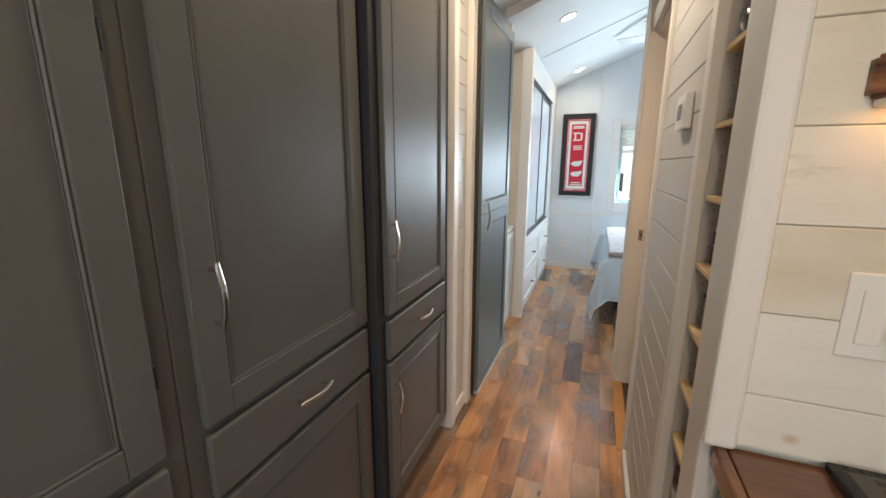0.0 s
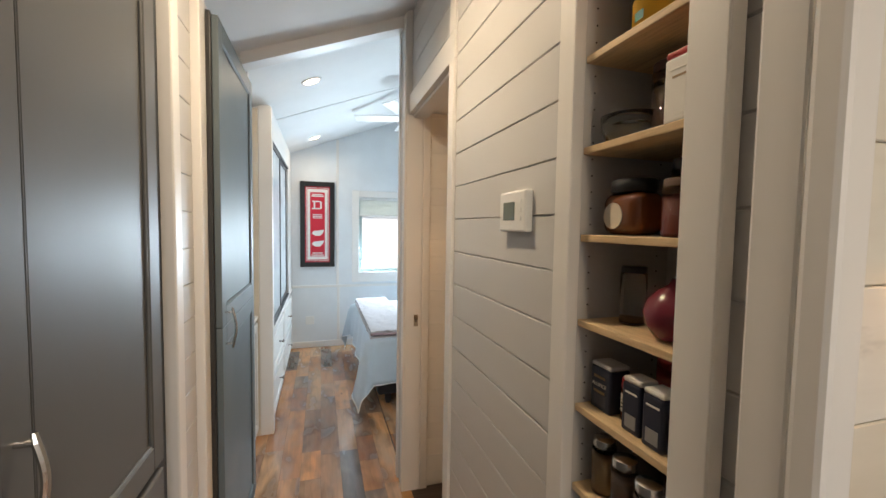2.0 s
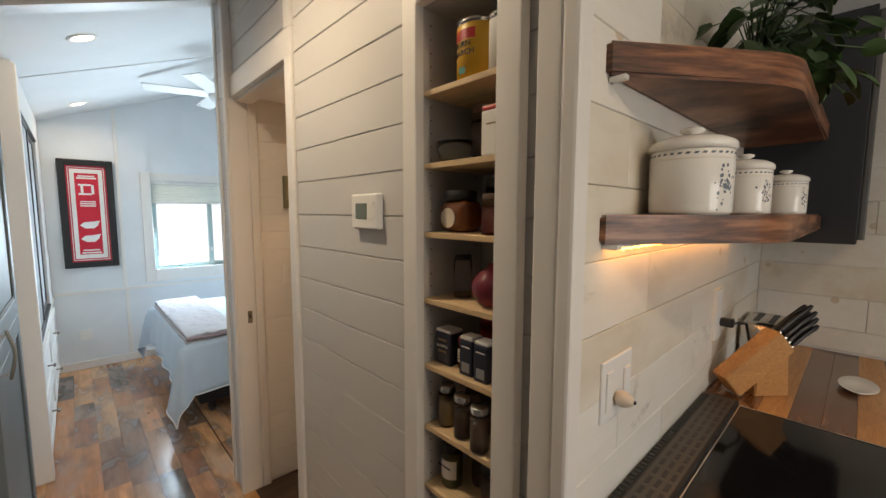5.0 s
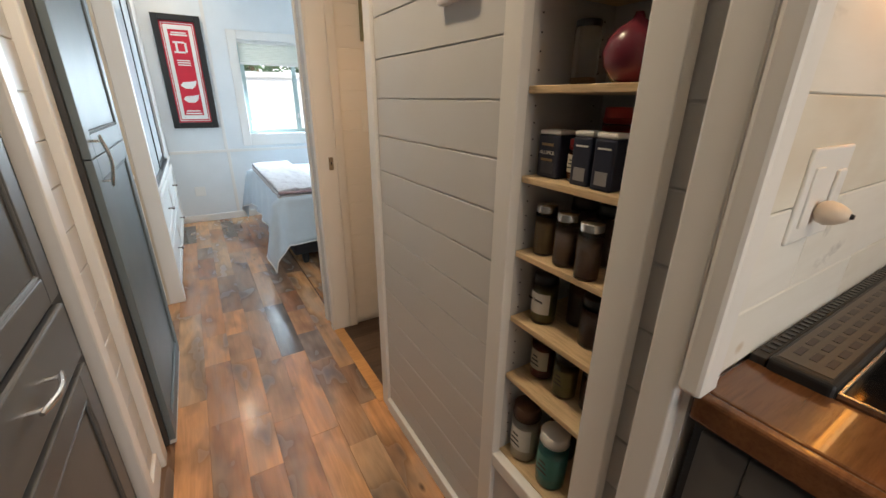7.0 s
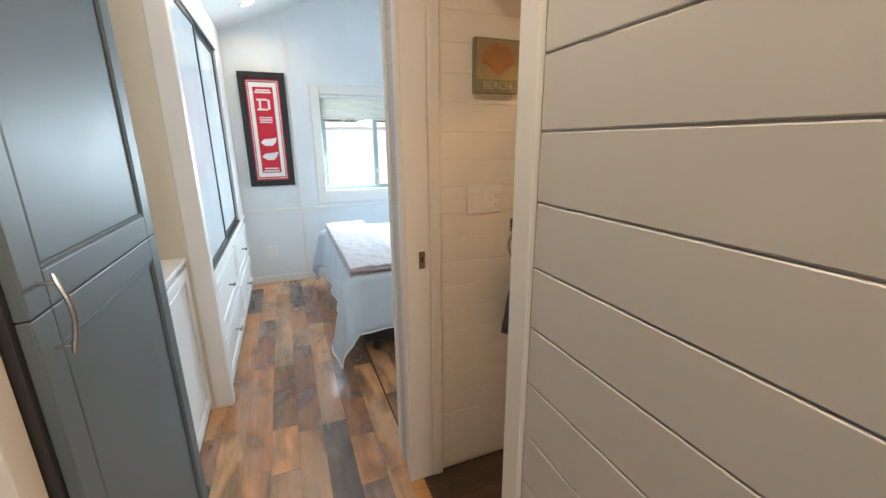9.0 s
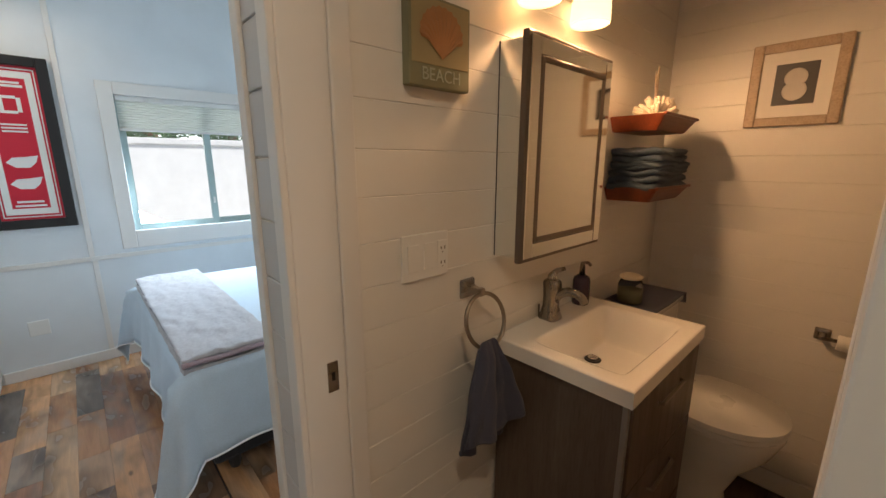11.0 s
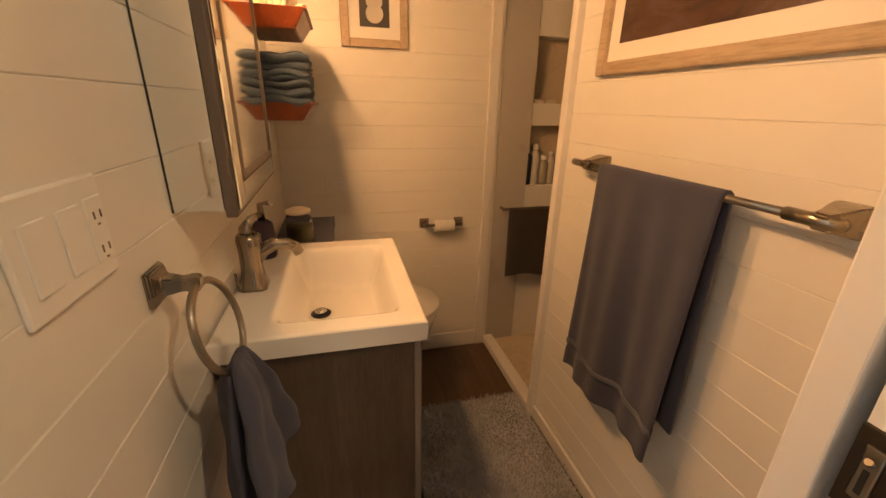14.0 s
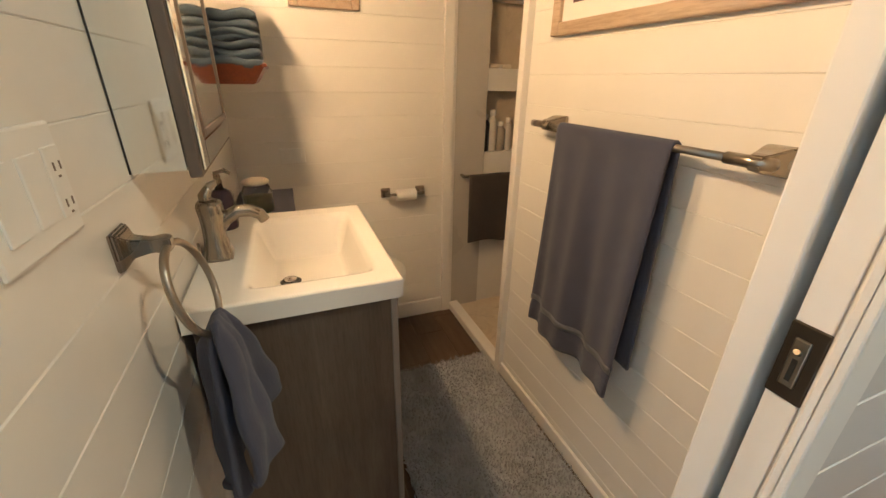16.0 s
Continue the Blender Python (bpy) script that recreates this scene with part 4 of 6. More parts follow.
part("print_patch", sheet(lambda u, v: (0.330 + 0.0516 * math.cos(math.pi * (0.90 + 0.13 * u)), 1.224 + 0.0516 * math.sin(math.pi * (0.90 + 0.13 * u)), 1.845 + 0.015 * v), 4, 1, 0.0006), SPICE["teal"], cs, "small blue printed patch")
can(0.31, 1.135, 1.828, 0.032, 0.120, M["paper"], "white canister with a pale lid")

# thermostat and smoke alarm
th = thing("thermostat", (0.235, 1.56, 1.53), "white wall thermostat with a small grey display", "thermostat")
part("case", box(0.217, 0.238, 1.482, 1.616, 1.488, 1.586, 0.005), M["plastic"], th)
part("display", box(0.2155, 0.2175, 1.533, 1.591, 1.516, 1.560, 0.001), paint("lcd_grey", (0.16, 0.19, 0.16), 0.2, 0.05), th, "grey-green display")
for k in range(3):
    part("button", box(0.215, 0.2175, 1.498, 1.508, 1.515 + 0.02 * k, 1.525 + 0.02 * k, 0.001), M["plastic"], th)
sm = thing("smoke_alarm", (0.243, 1.75, 2.36), "round white smoke alarm on the boards", "smoke alarm")
for n, r, x0, x1 in (("base", 0.062, 0.224, 0.238), ("cover", 0.055, 0.200, 0.225), ("ring", 0.030, 0.197, 0.202)):
    bm = lathe([(r * 0.92, 0), (r, 0.004), (r, (x1 - x0) - 0.005), (r * 0.9, x1 - x0)], (0, 0, 0), 28)
    bmesh.ops.transform(bm, matrix=pose(x1, 1.75, 2.36, 0, -90, 0), verts=bm.verts)
    part(n, bm, M["plastic"], sm, "", True)

for lx, ly in ((-0.285, 3.49), (-0.29, 5.25), (-0.22, 1.80), (0.0, -0.2)):
    d = thing("downlight", (lx, ly, ceil_z(lx)), "round recessed ceiling light, lit", "ceiling light", "recessed ceiling lights")
    tilt = -math.degrees(math.atan(0.38))
    for n, pr, mt in (("rim", [(0.050, -0.003), (0.050, -0.007), (0.066, -0.007), (0.070, -0.001)], M["plastic"]), ("lens", [(0.0, -0.004), (0.050, -0.004), (0.050, -0.001)], M["downlight"])):
        bm = lathe(pr, (0, 0, 0), 28, caps=False)
        bmesh.ops.transform(bm, matrix=pose(lx, ly, ceil_z(lx), 0, tilt, 0), verts=bm.verts)
        part(n, bm, mt, d, "", True)

# ---- bedroom ----
bi = thing("built_in_wardrobe", (-0.6, 4.6, 0), "white built-in wardrobe with black-framed sliding doors over drawers", "wardrobe")
part("end_post", box(-0.635, -0.548, 3.645, 3.715, 0, 2.30, 0.004), M["trim"], bi)
part("post_side", box(-1.29, -0.635, 3.645, 3.70, 0, 2.28), M["cream"], bi)
part("base", box(-1.29, -0.575, 3.715, 5.685, 0, 0.06), M["white"], bi)
part("drawer_case", box(-1.29, -0.575, 3.715, 5.685, 0.06, 0.70, 0.003), M["white"], bi)
part("ledge", box(-1.29, -0.558, 3.715, 5.685, 0.70, 0.735, 0.004), M["trim"], bi)
part("head_panel", box(-1.29, -0.565, 3.715, 5.685, 2.11, 2.33, 0.004), M["white"], bi)
part("far_panel", box(-1.29, -0.565, 5.28, 5.685, 0.735, 2.11, 0.003), M["white"], bi)
frost = paint("white_sliding_panel", (0.70, 0.76, 0.80), 0.18, 0.03)
for ya, yb, xx in ((3.73, 4.44, -0.582), (4.38, 5.27, -0.600)):
    bm = box(xx, xx + 0.018, ya, ya + 0.035, 0.75, 2.10, 0.002)
    box(xx, xx + 0.018, yb - 0.035, yb, 0.75, 2.10, 0.002, bm)
    box(xx, xx + 0.018, ya + 0.035, yb - 0.035, 0.75, 0.785, 0.002, bm)
    box(xx, xx + 0.018, ya + 0.035, yb - 0.035, 2.065, 2.10, 0.002, bm)
    sd = part("sliding_door", bm, M["blackframe"], bi, "black frame of a sliding door")
    part("panel", box(xx + 0.005, xx + 0.011, ya + 0.034, yb - 0.034, 0.784, 2.066), frost, sd, "glossy pale panel")
part("door_track", box(-0.61, -0.560, 3.73, 5.28, 0.735, 0.752, 0.002), M["blackframe"], bi)
part("door_track", box(-0.61, -0.560, 3.73, 5.28, 2.098, 2.112, 0.002), M["blackframe"], bi)
for ya, yb in ((3.735, 4.62), (4.66, 5.58)):
    for za, zb in ((0.385, 0.665), (0.085, 0.345)):
        dr = shaker("drawer_front", M["white"], bi, -0.575, ya, yb, za, zb, 0.048, 0.022, 1, 0.007)
        yc, zc = (ya + yb) / 2, (za + zb) / 2
        k = tube([(-0.560, yc, zc), (-0.528, yc, zc)], 0.005, 8)
        tube([(-0.527, yc - 0.028, zc), (-0.525, yc - 0.014, zc), (-0.525, yc + 0.014, zc), (-0.527, yc + 0.028, zc)], 0.0065, 8, k)
        part("knob", k, M["pewter"], dr, "dark pewter T-shaped knob", True)

# bed with its draped cover
bed = thing("bed", (1.1, 4.55, 0), "bed with a dark base, its foot towards the door", "bed")
part("base", box(0.22, 2.06, 3.86, 5.26, 0.10, 0.36, 0.02), M["mattress"], bed)
part("mattress", box(0.20, 2.07, 3.84, 5.28, 0.36, 0.585, 0.04, seg=3), M["piping"], bed, "white mattress")
for x in (0.32, 1.95):
    for y in (3.95, 5.15):
        part("leg", lathe([(0.02, 0), (0.028, 0.03), (0.03, 0.10)], (x, y, 0), 12), M["black"], bed)
X0, X1, Y0, Y1, ZT = 0.165, 2.06, 3.80, 5.31, 0.605


def cover(u, v):
    """Runs over the mattress and hangs down at the foot and at both sides, dipping at the corners."""
    a, b = -0.37 + u * (X1 - X0 + 0.37), -0.36 + v * (Y1 - Y0 + 0.72)
    ox, oy = max(0, -a), max(0, -b, b - (Y1 - Y0))
    side = -1 if b < 0 else 1
    px, py = X0 + max(0, a), Y0 + min(max(b, 0), Y1 - Y0)
    if ox and oy:
        t = math.hypot(ox, oy)
        drop = t * 1.06
        ang = math.atan2(oy, ox)
        flare = 0.05 + (0.12 * math.sin(2 * ang) + 0.035 * math.sin(6 * ang)) * min(1, t / 0.42)
        px -= flare * math.cos(ang) + 0.02
        py += side * (flare * math.sin(ang) + 0.02)
        drop = min(drop, 0.555)
    else:
        t = ox + oy
        drop = t
        ripple = 0.012 * math.sin(17 * (b if ox else a) + 1.3) * min(1, t / 0.25)
        px -= (0.02 + 0.04 * min(1, t / 0.4) + ripple) if ox else 0
        py += side * (0.02 + 0.04 * min(1, t / 0.4) + ripple) if oy else 0
    z = ZT - drop + 0.004 * math.sin(9 * px + 4 * py)
    return (px, py, z)


bs = thing("bedspread", (1.1, 4.55, 0.6), "pale blue bedspread draped over the bed to near the floor", "bedspread")
part("cloth", sheet(cover, 60, 62, 0.006), M["sheet"], bs, "", True)
hem = [cover(0, k / 60) for k in range(61)]
part("hem", tube(hem, 0.005, 6), M["piping"], bs, "white stitched hem")
part("hem", tube([cover(k / 60, 0) for k in range(61)], 0.005, 6), M["piping"], bs, "white stitched hem")
tw = thing("folded_throw", (0.35, 4.5, 0.61), "grey waffle throw folded along the foot of the bed", "blanket")
for k, (z0, sh, tk) in enumerate(((0.608, 0.0, 0.019), (0.630, 0.010, 0.019), (0.652, 0.003, 0.022))):
    part("layer", sheet(lambda u, v, z0=z0, sh=sh: (0.150 + sh + 0.36 * u, 3.795 + sh * 2 + 1.5 * v, z0 + 0.009 * noise.noise(Vector((7 * u, 16 * v, z0 * 40))) + 0.004 * noise.noise(Vector((30 * u, 45 * v, z0 * 90))) + 0.006 * (1 - (2 * u - 1) ** 8)), 36, 110, tk),
         M["throw"], tw, "", True)
part("edge_band", tube([(0.150 + 0.36 * k / 12, 3.792, 0.634 + 0.002 * math.sin(k)) for k in range(13)], 0.011, 8), cloth("mauve_fold", (0.36, 0.27, 0.30)), tw, "mauve folded edge", True)

# framed banner
fb = thing("framed_banner", (-0.26, 5.69, 1.5), "tall red and white banner in a wide black frame", "picture")
PX0, PX1, PZ0, PZ1 = -0.462, -0.066, 0.995, 2.018
for b in ((PX0, PX0 + 0.055, PZ0, PZ1), (PX1 - 0.055, PX1, PZ0, PZ1), (PX0 + 0.055, PX1 - 0.055, PZ0, PZ0 + 0.055), (PX0 + 0.055, PX1 - 0.055, PZ1 - 0.055, PZ1)):
    part("frame", box(b[0], b[1], 5.655, 5.698, b[2], b[3], 0.004), M["bannerframe"], fb)
bx0, bx1, bz0, bz1 = PX0 + 0.055, PX1 - 0.055, PZ0 + 0.055, PZ1 - 0.055
part("banner", box(bx0, bx1, 5.680, 5.690, bz0, bz1), M["red"], fb, "red felt banner")
for i0, i1, m0, m1 in ((0.012, 0.018, 0.014, 0.021), (0.026, 0.058, 0.032, 0.070)):
    for xa, xb in ((bx0 + i0, bx0 + i1), (bx1 - i1, bx1 - i0)):
        part("stripe", box(xa, xb, 5.677, 5.681, bz0 + m0, bz1 - m0), M["paper"], fb)
    for za, zb in ((bz1 - m1, bz1 - m0), (bz0 + m0, bz0 + m1)):
        part("stripe", box(bx0 + i1 + 0.0002, bx1 - i1 - 0.0002, 5.677, 5.681, za, zb), M["paper"], fb)
cx = (bx0 + bx1) / 2
for zz, ww, hh in ((1.86, 0.12, 0.012), (1.84, 0.14, 0.014), (1.62, 0.11, 0.010), (1.60, 0.11, 0.010), (1.58, 0.11, 0.010), (1.155, 0.12, 0.012), (1.13, 0.14, 0.012)):
    part("print_bar", box(cx - ww / 2, cx + ww / 2, 5.6775, 5.6805, zz, zz + hh), M["paper"], fb)
bm = box(cx - 0.045, cx - 0.026, 5.677, 5.681, 1.7055, 1.7745)
box(cx - 0.062, cx + 0.030, 5.677, 5.681, 1.775, 1.791, bm=bm)
box(cx - 0.062, cx + 0.030, 5.677, 5.681, 1.689, 1.705, bm=bm)
box(cx + 0.0305, cx + 0.050, 5.677, 5.681, 1.698, 1.782, bm=bm)
part("emblem", bm, M["paper"], fb, "white block emblem")
for zz in (1.40, 1.27):
    bm = prism([(cx - 0.07, 0.0), (cx - 0.03, -0.03), (cx + 0.03, -0.03), (cx + 0.06, 0.0), (cx + 0.075, 0.045), (cx + 0.02, 0.035), (cx - 0.04, 0.03)], 0, 0.003)
    bmesh.ops.transform(bm, matrix=pose(0, 5.6805, zz, 90, 0, 0), verts=bm.verts)
    part("emblem", bm, M["paper"], fb, "white winged emblem")

# wall plate and ceiling fan
pl = thing("wall_plate", (-0.35, 5.695, 0.33), "blank white wall plate", "outlet")
part("plate", box(-0.405, -0.305, 5.690, 5.70, 0.285, 0.385, 0.003), M["plastic"], pl)
fan = thing("ceiling_fan", (0.62, 4.45, 2.84), "white ceiling fan with broad blades, at rest", "ceiling fan")
part("rod", lathe([(0.05, 0), (0.045, -0.03), (0.014, -0.05), (0.014, -0.24)], (0.62, 4.45, 2.82), 18), M["plastic"], fan, "", True)
part("motor", lathe([(0.03, -0.24), (0.085, -0.26), (0.095, -0.31), (0.07, -0.35), (0.0, -0.355)], (0.62, 4.45, 2.82), 28), M["plastic"], fan, "", True)
for k in range(5):
    bm = box(0.10, 0.55, -0.065, 0.065, -0.004, 0.004, 0.003)
    bmesh.ops.transform(bm, matrix=pose(0.62, 4.45, 2.53, 10, 0, 20 + 72 * k), verts=bm.verts)
    part("blade", bm, M["plastic"], fan)

# ---- kitchen ----
base = thing("base_cabinet", (0.6, 0.6, 0), "dark grey kitchen base cabinet beside the range", "cabinet")
part("body", box(0.262, 0.385, 0.30, 0.925, 0.09, 0.868, 0.003), M["cabframe"], base)
part("plinth", box(0.30, 0.385, 0.33, 0.92, 0, 0.09), M["black"], base)
shaker("side_panel", M["cabinet"], base, 0.262, 0.32, 0.91, 0.11, 0.85, 0.06, 0.012, -1, 0.005)
base = thing("base_cabinet", (1.6, 0.6, 0), "dark grey kitchen base cabinet in the corner", "cabinet")
part("body", box(1.155, 2.09, 0.32, 0.925, 0.09, 0.868, 0.003), M["cabframe"], base)
part("plinth", box(1.16, 2.09, 0.36, 0.92, 0, 0.09), M["black"], base)
for xa, xb in ((1.17, 1.60), (1.62, 2.06)):
    part("door", box(xa, xb, 0.30, 0.32, 0.11, 0.85, 0.004), M["cabinet"], base)
wt = thing("worktop", (0.3, 0.6, 0.87), "thick oiled butcher-block worktop with a worn front edge", "worktop")
part("slab", box(0.2565, 0.392, 0.26, 0.928, 0.868, 0.912, 0.004, seg=2), M["butcher"], wt)
part("edge_strip", box(0.236, 0.2562, 0.26, 0.928, 0.866, 0.913, 0.007, seg=3), M["butcher"], wt, "worn rounded edge strip")
wt = thing("worktop", (1.6, 0.6, 0.87), "butcher-block worktop of honey-brown strips", "worktop")
for k in range(9):
    ya = 0.265 + 0.0735 * k
    part("strip", box(1.152, 2.095, ya, ya + 0.0732, 0.868, 0.912, 0.0012), M["butcher" if k % 3 else "oakblock"], wt)
# range
rg = thing("range", (0.77, 0.6, 0), "black glass-topped electric range with a slotted rear vent", "range")
part("body", box(0.395, 1.150, 0.29, 0.925, 0.02, 0.895, 0.004), M["iron"], rg)
part("glass_top", box(0.400, 1.146, 0.27, 0.818, 0.895, 0.918, 0.003), M["cooktop"], rg, "glossy black glass")
for xa in (0.394, 1.146):
    part("steel_trim", box(xa, xa + 0.006, 0.27, 0.818, 0.90, 0.920, 0.001), M["chrome"], rg, "thin steel edge trim")
part("rear_strip", box(0.394, 1.152, 0.816, 0.821, 0.90, 0.9205, 0.001), M["chrome"], rg, "thin steel edge trim")
vent = part("rear_vent", box(0.385, 1.160, 0.822, 0.902, 0.895, 0.9325, 0.007, seg=3), M["iron"], rg, "black slotted vent")
part("rear_ledge", box(0.388, 1.158, 0.9025, 0.924, 0.895, 0.925, 0.002), M["iron"], rg, "low black ledge with fine slits")
part("grille", box(0.400, 1.146, 0.830, 0.895, 0.9318, 0.9335, 0.0008), M["grille"], vent, "brushed dark grille")
for k in range(15):
    for r in range(3):
        part("slot", box(0.428 + 0.0470 * k, 0.460 + 0.0470 * k, 0.8375 + 0.0195 * r, 0.8475 + 0.0195 * r, 0.9330, 0.9342, 0.0005, seg=1), M["black"], vent)
for k in range(40):
    part("slit", box(0.41 + 0.0185 * k, 0.419 + 0.0185 * k, 0.907, 0.920, 0.9245, 0.9262), M["cooktop"], vent)

# floating shelves
def shelf_outline(x0, x1, yb, depth):
    """A front that slants out from the wall, rounds a broad corner and then runs along the wall."""
    xs, slope = x0 + 0.275, -0.67
    ys = yb - 0.012 + slope * (xs - x0)
    pts = [(x0, yb), (x1, yb), (x1, yb - depth)]
    xe = xs + 0.115
    for k in range(13):
        u = 1 - k / 12
        pts.append((xs + (xe - xs) * u, (1 - u) ** 2 * ys + 2 * u * (1 - u) * (yb - depth + 0.004) + u * u * (yb - depth)))
    pts.append((x0, yb - 0.012))
    return pts


for z0, z1, lb in ((1.476, 1.532, "thick dark walnut shelf with a curved front and canisters"), (1.782, 1.842, "thick dark walnut shelf with a curved front and a plant")):
    sh = thing("floating_shelf", (0.9, 0.8, z0), lb, "shelf", "walnut shelves on the kitchen wall")
    part("board", prism(shelf_outline(0.338, 1.52, 0.925, 0.235), z0, z1, bev=0.006), M["walnut"], sh)
    part("bracket", box(0.348, 0.366, 0.893, 0.924, z0 - 0.010, z0, 0.003), M["plastic"], sh, "small white bracket")
st = thing("led_strip", (0.9, 0.9, 1.47), "glowing warm strip light under the lower shelf", "strip light")
part("channel", box(0.36, 1.44, 0.895, 0.915, 1.470, 1.476, 0.001), M["plastic"], st)
for k in range(54):
    xa = 0.364 + 0.0198 * k
    part("led", box(xa, xa + 0.013, 0.898, 0.912, 1.4655 - 0.002 * (k % 2), 1.470, 0.002, seg=1), M["ledstrip"], st)
part("end_clip", box(1.438, 1.455, 0.893, 0.917, 1.448, 1.476, 0.002), M["brass"], st)

flower = paint("grey_blue_transfer", (0.20, 0.23, 0.27), 0.2, 0.2)
random.seed(5)


def canister(x, y, z, r, h, label):
    c = thing("canister", (x, y, z), label, "canister", "ceramic canisters")
    part("pot", lathe([(r * 0.93, 0), (r * 0.98, 0.004), (r, 0.010), (r * 0.99, 0.018), (r, 0.022), (r, h * 0.80), (r * 0.97, h * 0.82)], (x, y, z), 40), M["ceramic"], c, "", True)
    lid = part("lid", lathe([(r * 1.00, h * 0.82), (r * 1.05, h * 0.835), (r * 1.05, h * 0.90), (r * 0.99, h * 0.94), (r * 0.75, h * 1.0), (r * 0.35, h * 1.035), (r * 0.12, h * 1.04)], (x, y, z), 40), M["ceramic"], c, "", True)
    part("knob", lathe([(r * 0.16, h * 1.03), (r * 0.18, h * 1.06), (r * 0.30, h * 1.09), (r * 0.30, h * 1.12), (r * 0.2, h * 1.14), (0, h * 1.142)], (x, y, z), 20), M["ceramic"], lid, "", True)
    for zz in (0.70, 0.035):
        part("groove", tube([(x + r * 1.002 * math.cos(a), y + r * 1.002 * math.sin(a), z + h * zz) for a in np.linspace(0, 2 * math.pi, 40)[:-1]], 0.0007, 4, closed=True), M["cream"], c)
    bm = bmesh.new()
    for k in range(34):
        a = 2 * math.pi * k / 34
        p = [(x + r * 1.006 * math.cos(a + d), y + r * 1.006 * math.sin(a + d), z + h * (0.765 + dz)) for d, dz in ((-0.06, -0.012), (0.03, -0.016), (0.075, 0.010), (-0.02, 0.014))]
        bm.faces.new([bm.verts.new(q) for q in p])
    part("border", bm, flower, c, "dark rope border")
    bm = bmesh.new()
    for k in range(40):
        a, zz, s = math.radians(-118) + random.gauss(0, 0.13), h * random.gauss(0.38, 0.10), r * random.uniform(0.018, 0.05)
        n0 = 7
        bm.faces.new([bm.verts.new((x + r * 1.008 * math.cos(a + s / r * math.cos(i * 2 * math.pi / n0)), y + r * 1.008 * math.sin(a + s / r * math.cos(i * 2 * math.pi / n0)),
                                    z + zz + s * 1.2 * math.sin(i * 2 * math.pi / n0))) for i in range(n0)])
    part("flower_print", bm, flower, c, "grey-blue flower print")


canister(0.560, 0.841, 1.532, 0.0755, 0.155, "large white ceramic canister with a rope border and flowers")
canister(0.80, 0.790, 1.532, 0.053, 0.125, "medium white ceramic canister with a rope border and flowers")
canister(1.05, 0.742, 1.532, 0.048, 0.105, "small white ceramic canister with a rope border and flowers")
canister(1.22, 0.80, 1.532, 0.042, 0.095, "smallest white ceramic canister with a rope border and flowers")

# trailing plant
random.seed(8)
pt = thing("potted_plant", (1.0, 0.80, 1.842), "leafy green trailing houseplant on the upper shelf", "plant")
part("pot", lathe([(0.055, 0), (0.07, 0.01), (0.08, 0.10), (0.074, 0.10), (0.068, 0.09), (0, 0.088)], (1.0, 0.82, 1.842), 24), M["ceramic"], pt, "", True)
for k in range(150):
    a, rr = random.uniform(0, 6.28), random.uniform(0.04, 0.30)
    c = Vector((1.0 + rr * 1.25 * math.cos(a), 0.76 + rr * 0.5 * math.sin(a), 1.955 + random.uniform(-0.09, 0.16) - rr * 0.25))
    if c.y > 0.90:
        c.y = 0.88
    if c.z < 1.87:
        c.z = 1.87
    part("stem", tube([(1.0, 0.82, 1.93), ((1.0 + c.x) / 2, (0.82 + c.y) / 2, max(c.z, 1.93) + 0.03), c], 0.0018, 5), M["leaf"], pt)
    L = random.uniform(0.042, 0.078)

    def leaf(u, v, L=L):
        w = math.sin(math.pi * min(1, u * 0.92 + 0.06)) ** 0.7 * 0.44
        return Vector((L * (u - 0.1), L * w * (2 * v - 1), -L * 0.35 * u * u + L * 0.10 * abs(2 * v - 1)))
    bm = sheet(leaf, 7, 4)
    bmesh.ops.transform(bm, matrix=Matrix.Translation(c) @ Euler((random.uniform(-0.8, 0.8), random.uniform(-0.3, 0.9), a + random.uniform(-0.6, 0.6))).to_matrix().to_4x4(), verts=bm.verts)
    part("leaf", bm, M["leaf"], pt, "", True)

# sockets, knob, knife block
sk = thing("wall_switch", (0.42, 0.925, 1.17), "white double wall plate with a plug-in air freshener", "switch")
part("plate", box(0.366, 0.512, 0.920, 0.926, 1.107, 1.238, 0.003), M["plastic"], sk)
part("socket", box(0.384, 0.414, 0.917, 0.9205, 1.130, 1.213, 0.002), M["plastic"], sk)
part("rocker", box(0.466, 0.496, 0.915, 0.9205, 1.138, 1.205, 0.003), M["plastic"], sk)
bm = lathe([(0.010, 0), (0.015, 0.004), (0.0175, 0.013), (0.015, 0.023), (0.010, 0.032), (0.006, 0.036), (0.0, 0.037)], (0, 0, 0), 24)
bmesh.ops.transform(bm, matrix=pose(0.432, 0.918, 1.150, 90, 0, 0), verts=bm.verts)
part("air_freshener", bm, paint("cream_plastic", (0.72, 0.60, 0.48), 0.35, 0.04), sk, "cream dome plugged into the plate", True)
part("nozzle", tube([(0.432, 0.882, 1.150), (0.432, 0.878, 1.150)], 0.004, 10, radii=[0.0045, 0.003]), M["black"], sk)
sk = thing("wall_switch", (1.25, 0.925, 1.17), "tall white wall plate with a black plug", "switch")
part("plate", box(1.22, 1.30, 0.913, 0.926, 1.09, 1.27, 0.003), M["plastic"], sk)
part("plug", box(1.27, 1.30, 0.872, 0.913, 1.135, 1.165, 0.006), M["black"], sk)
part("cord", tube([(1.29, 0.875, 1.15), (1.36, 0.85, 1.14), (1.40, 0.84, 1.05), (1.41, 0.86, 0.95), (1.45, 0.88, 0.916)], 0.005, 8), M["black"], sk, "", True)

kb = thing("knife_block", (1.30, 0.79, 0.912), "slanted honey-oak knife block full of black-handled knives", "knife block")
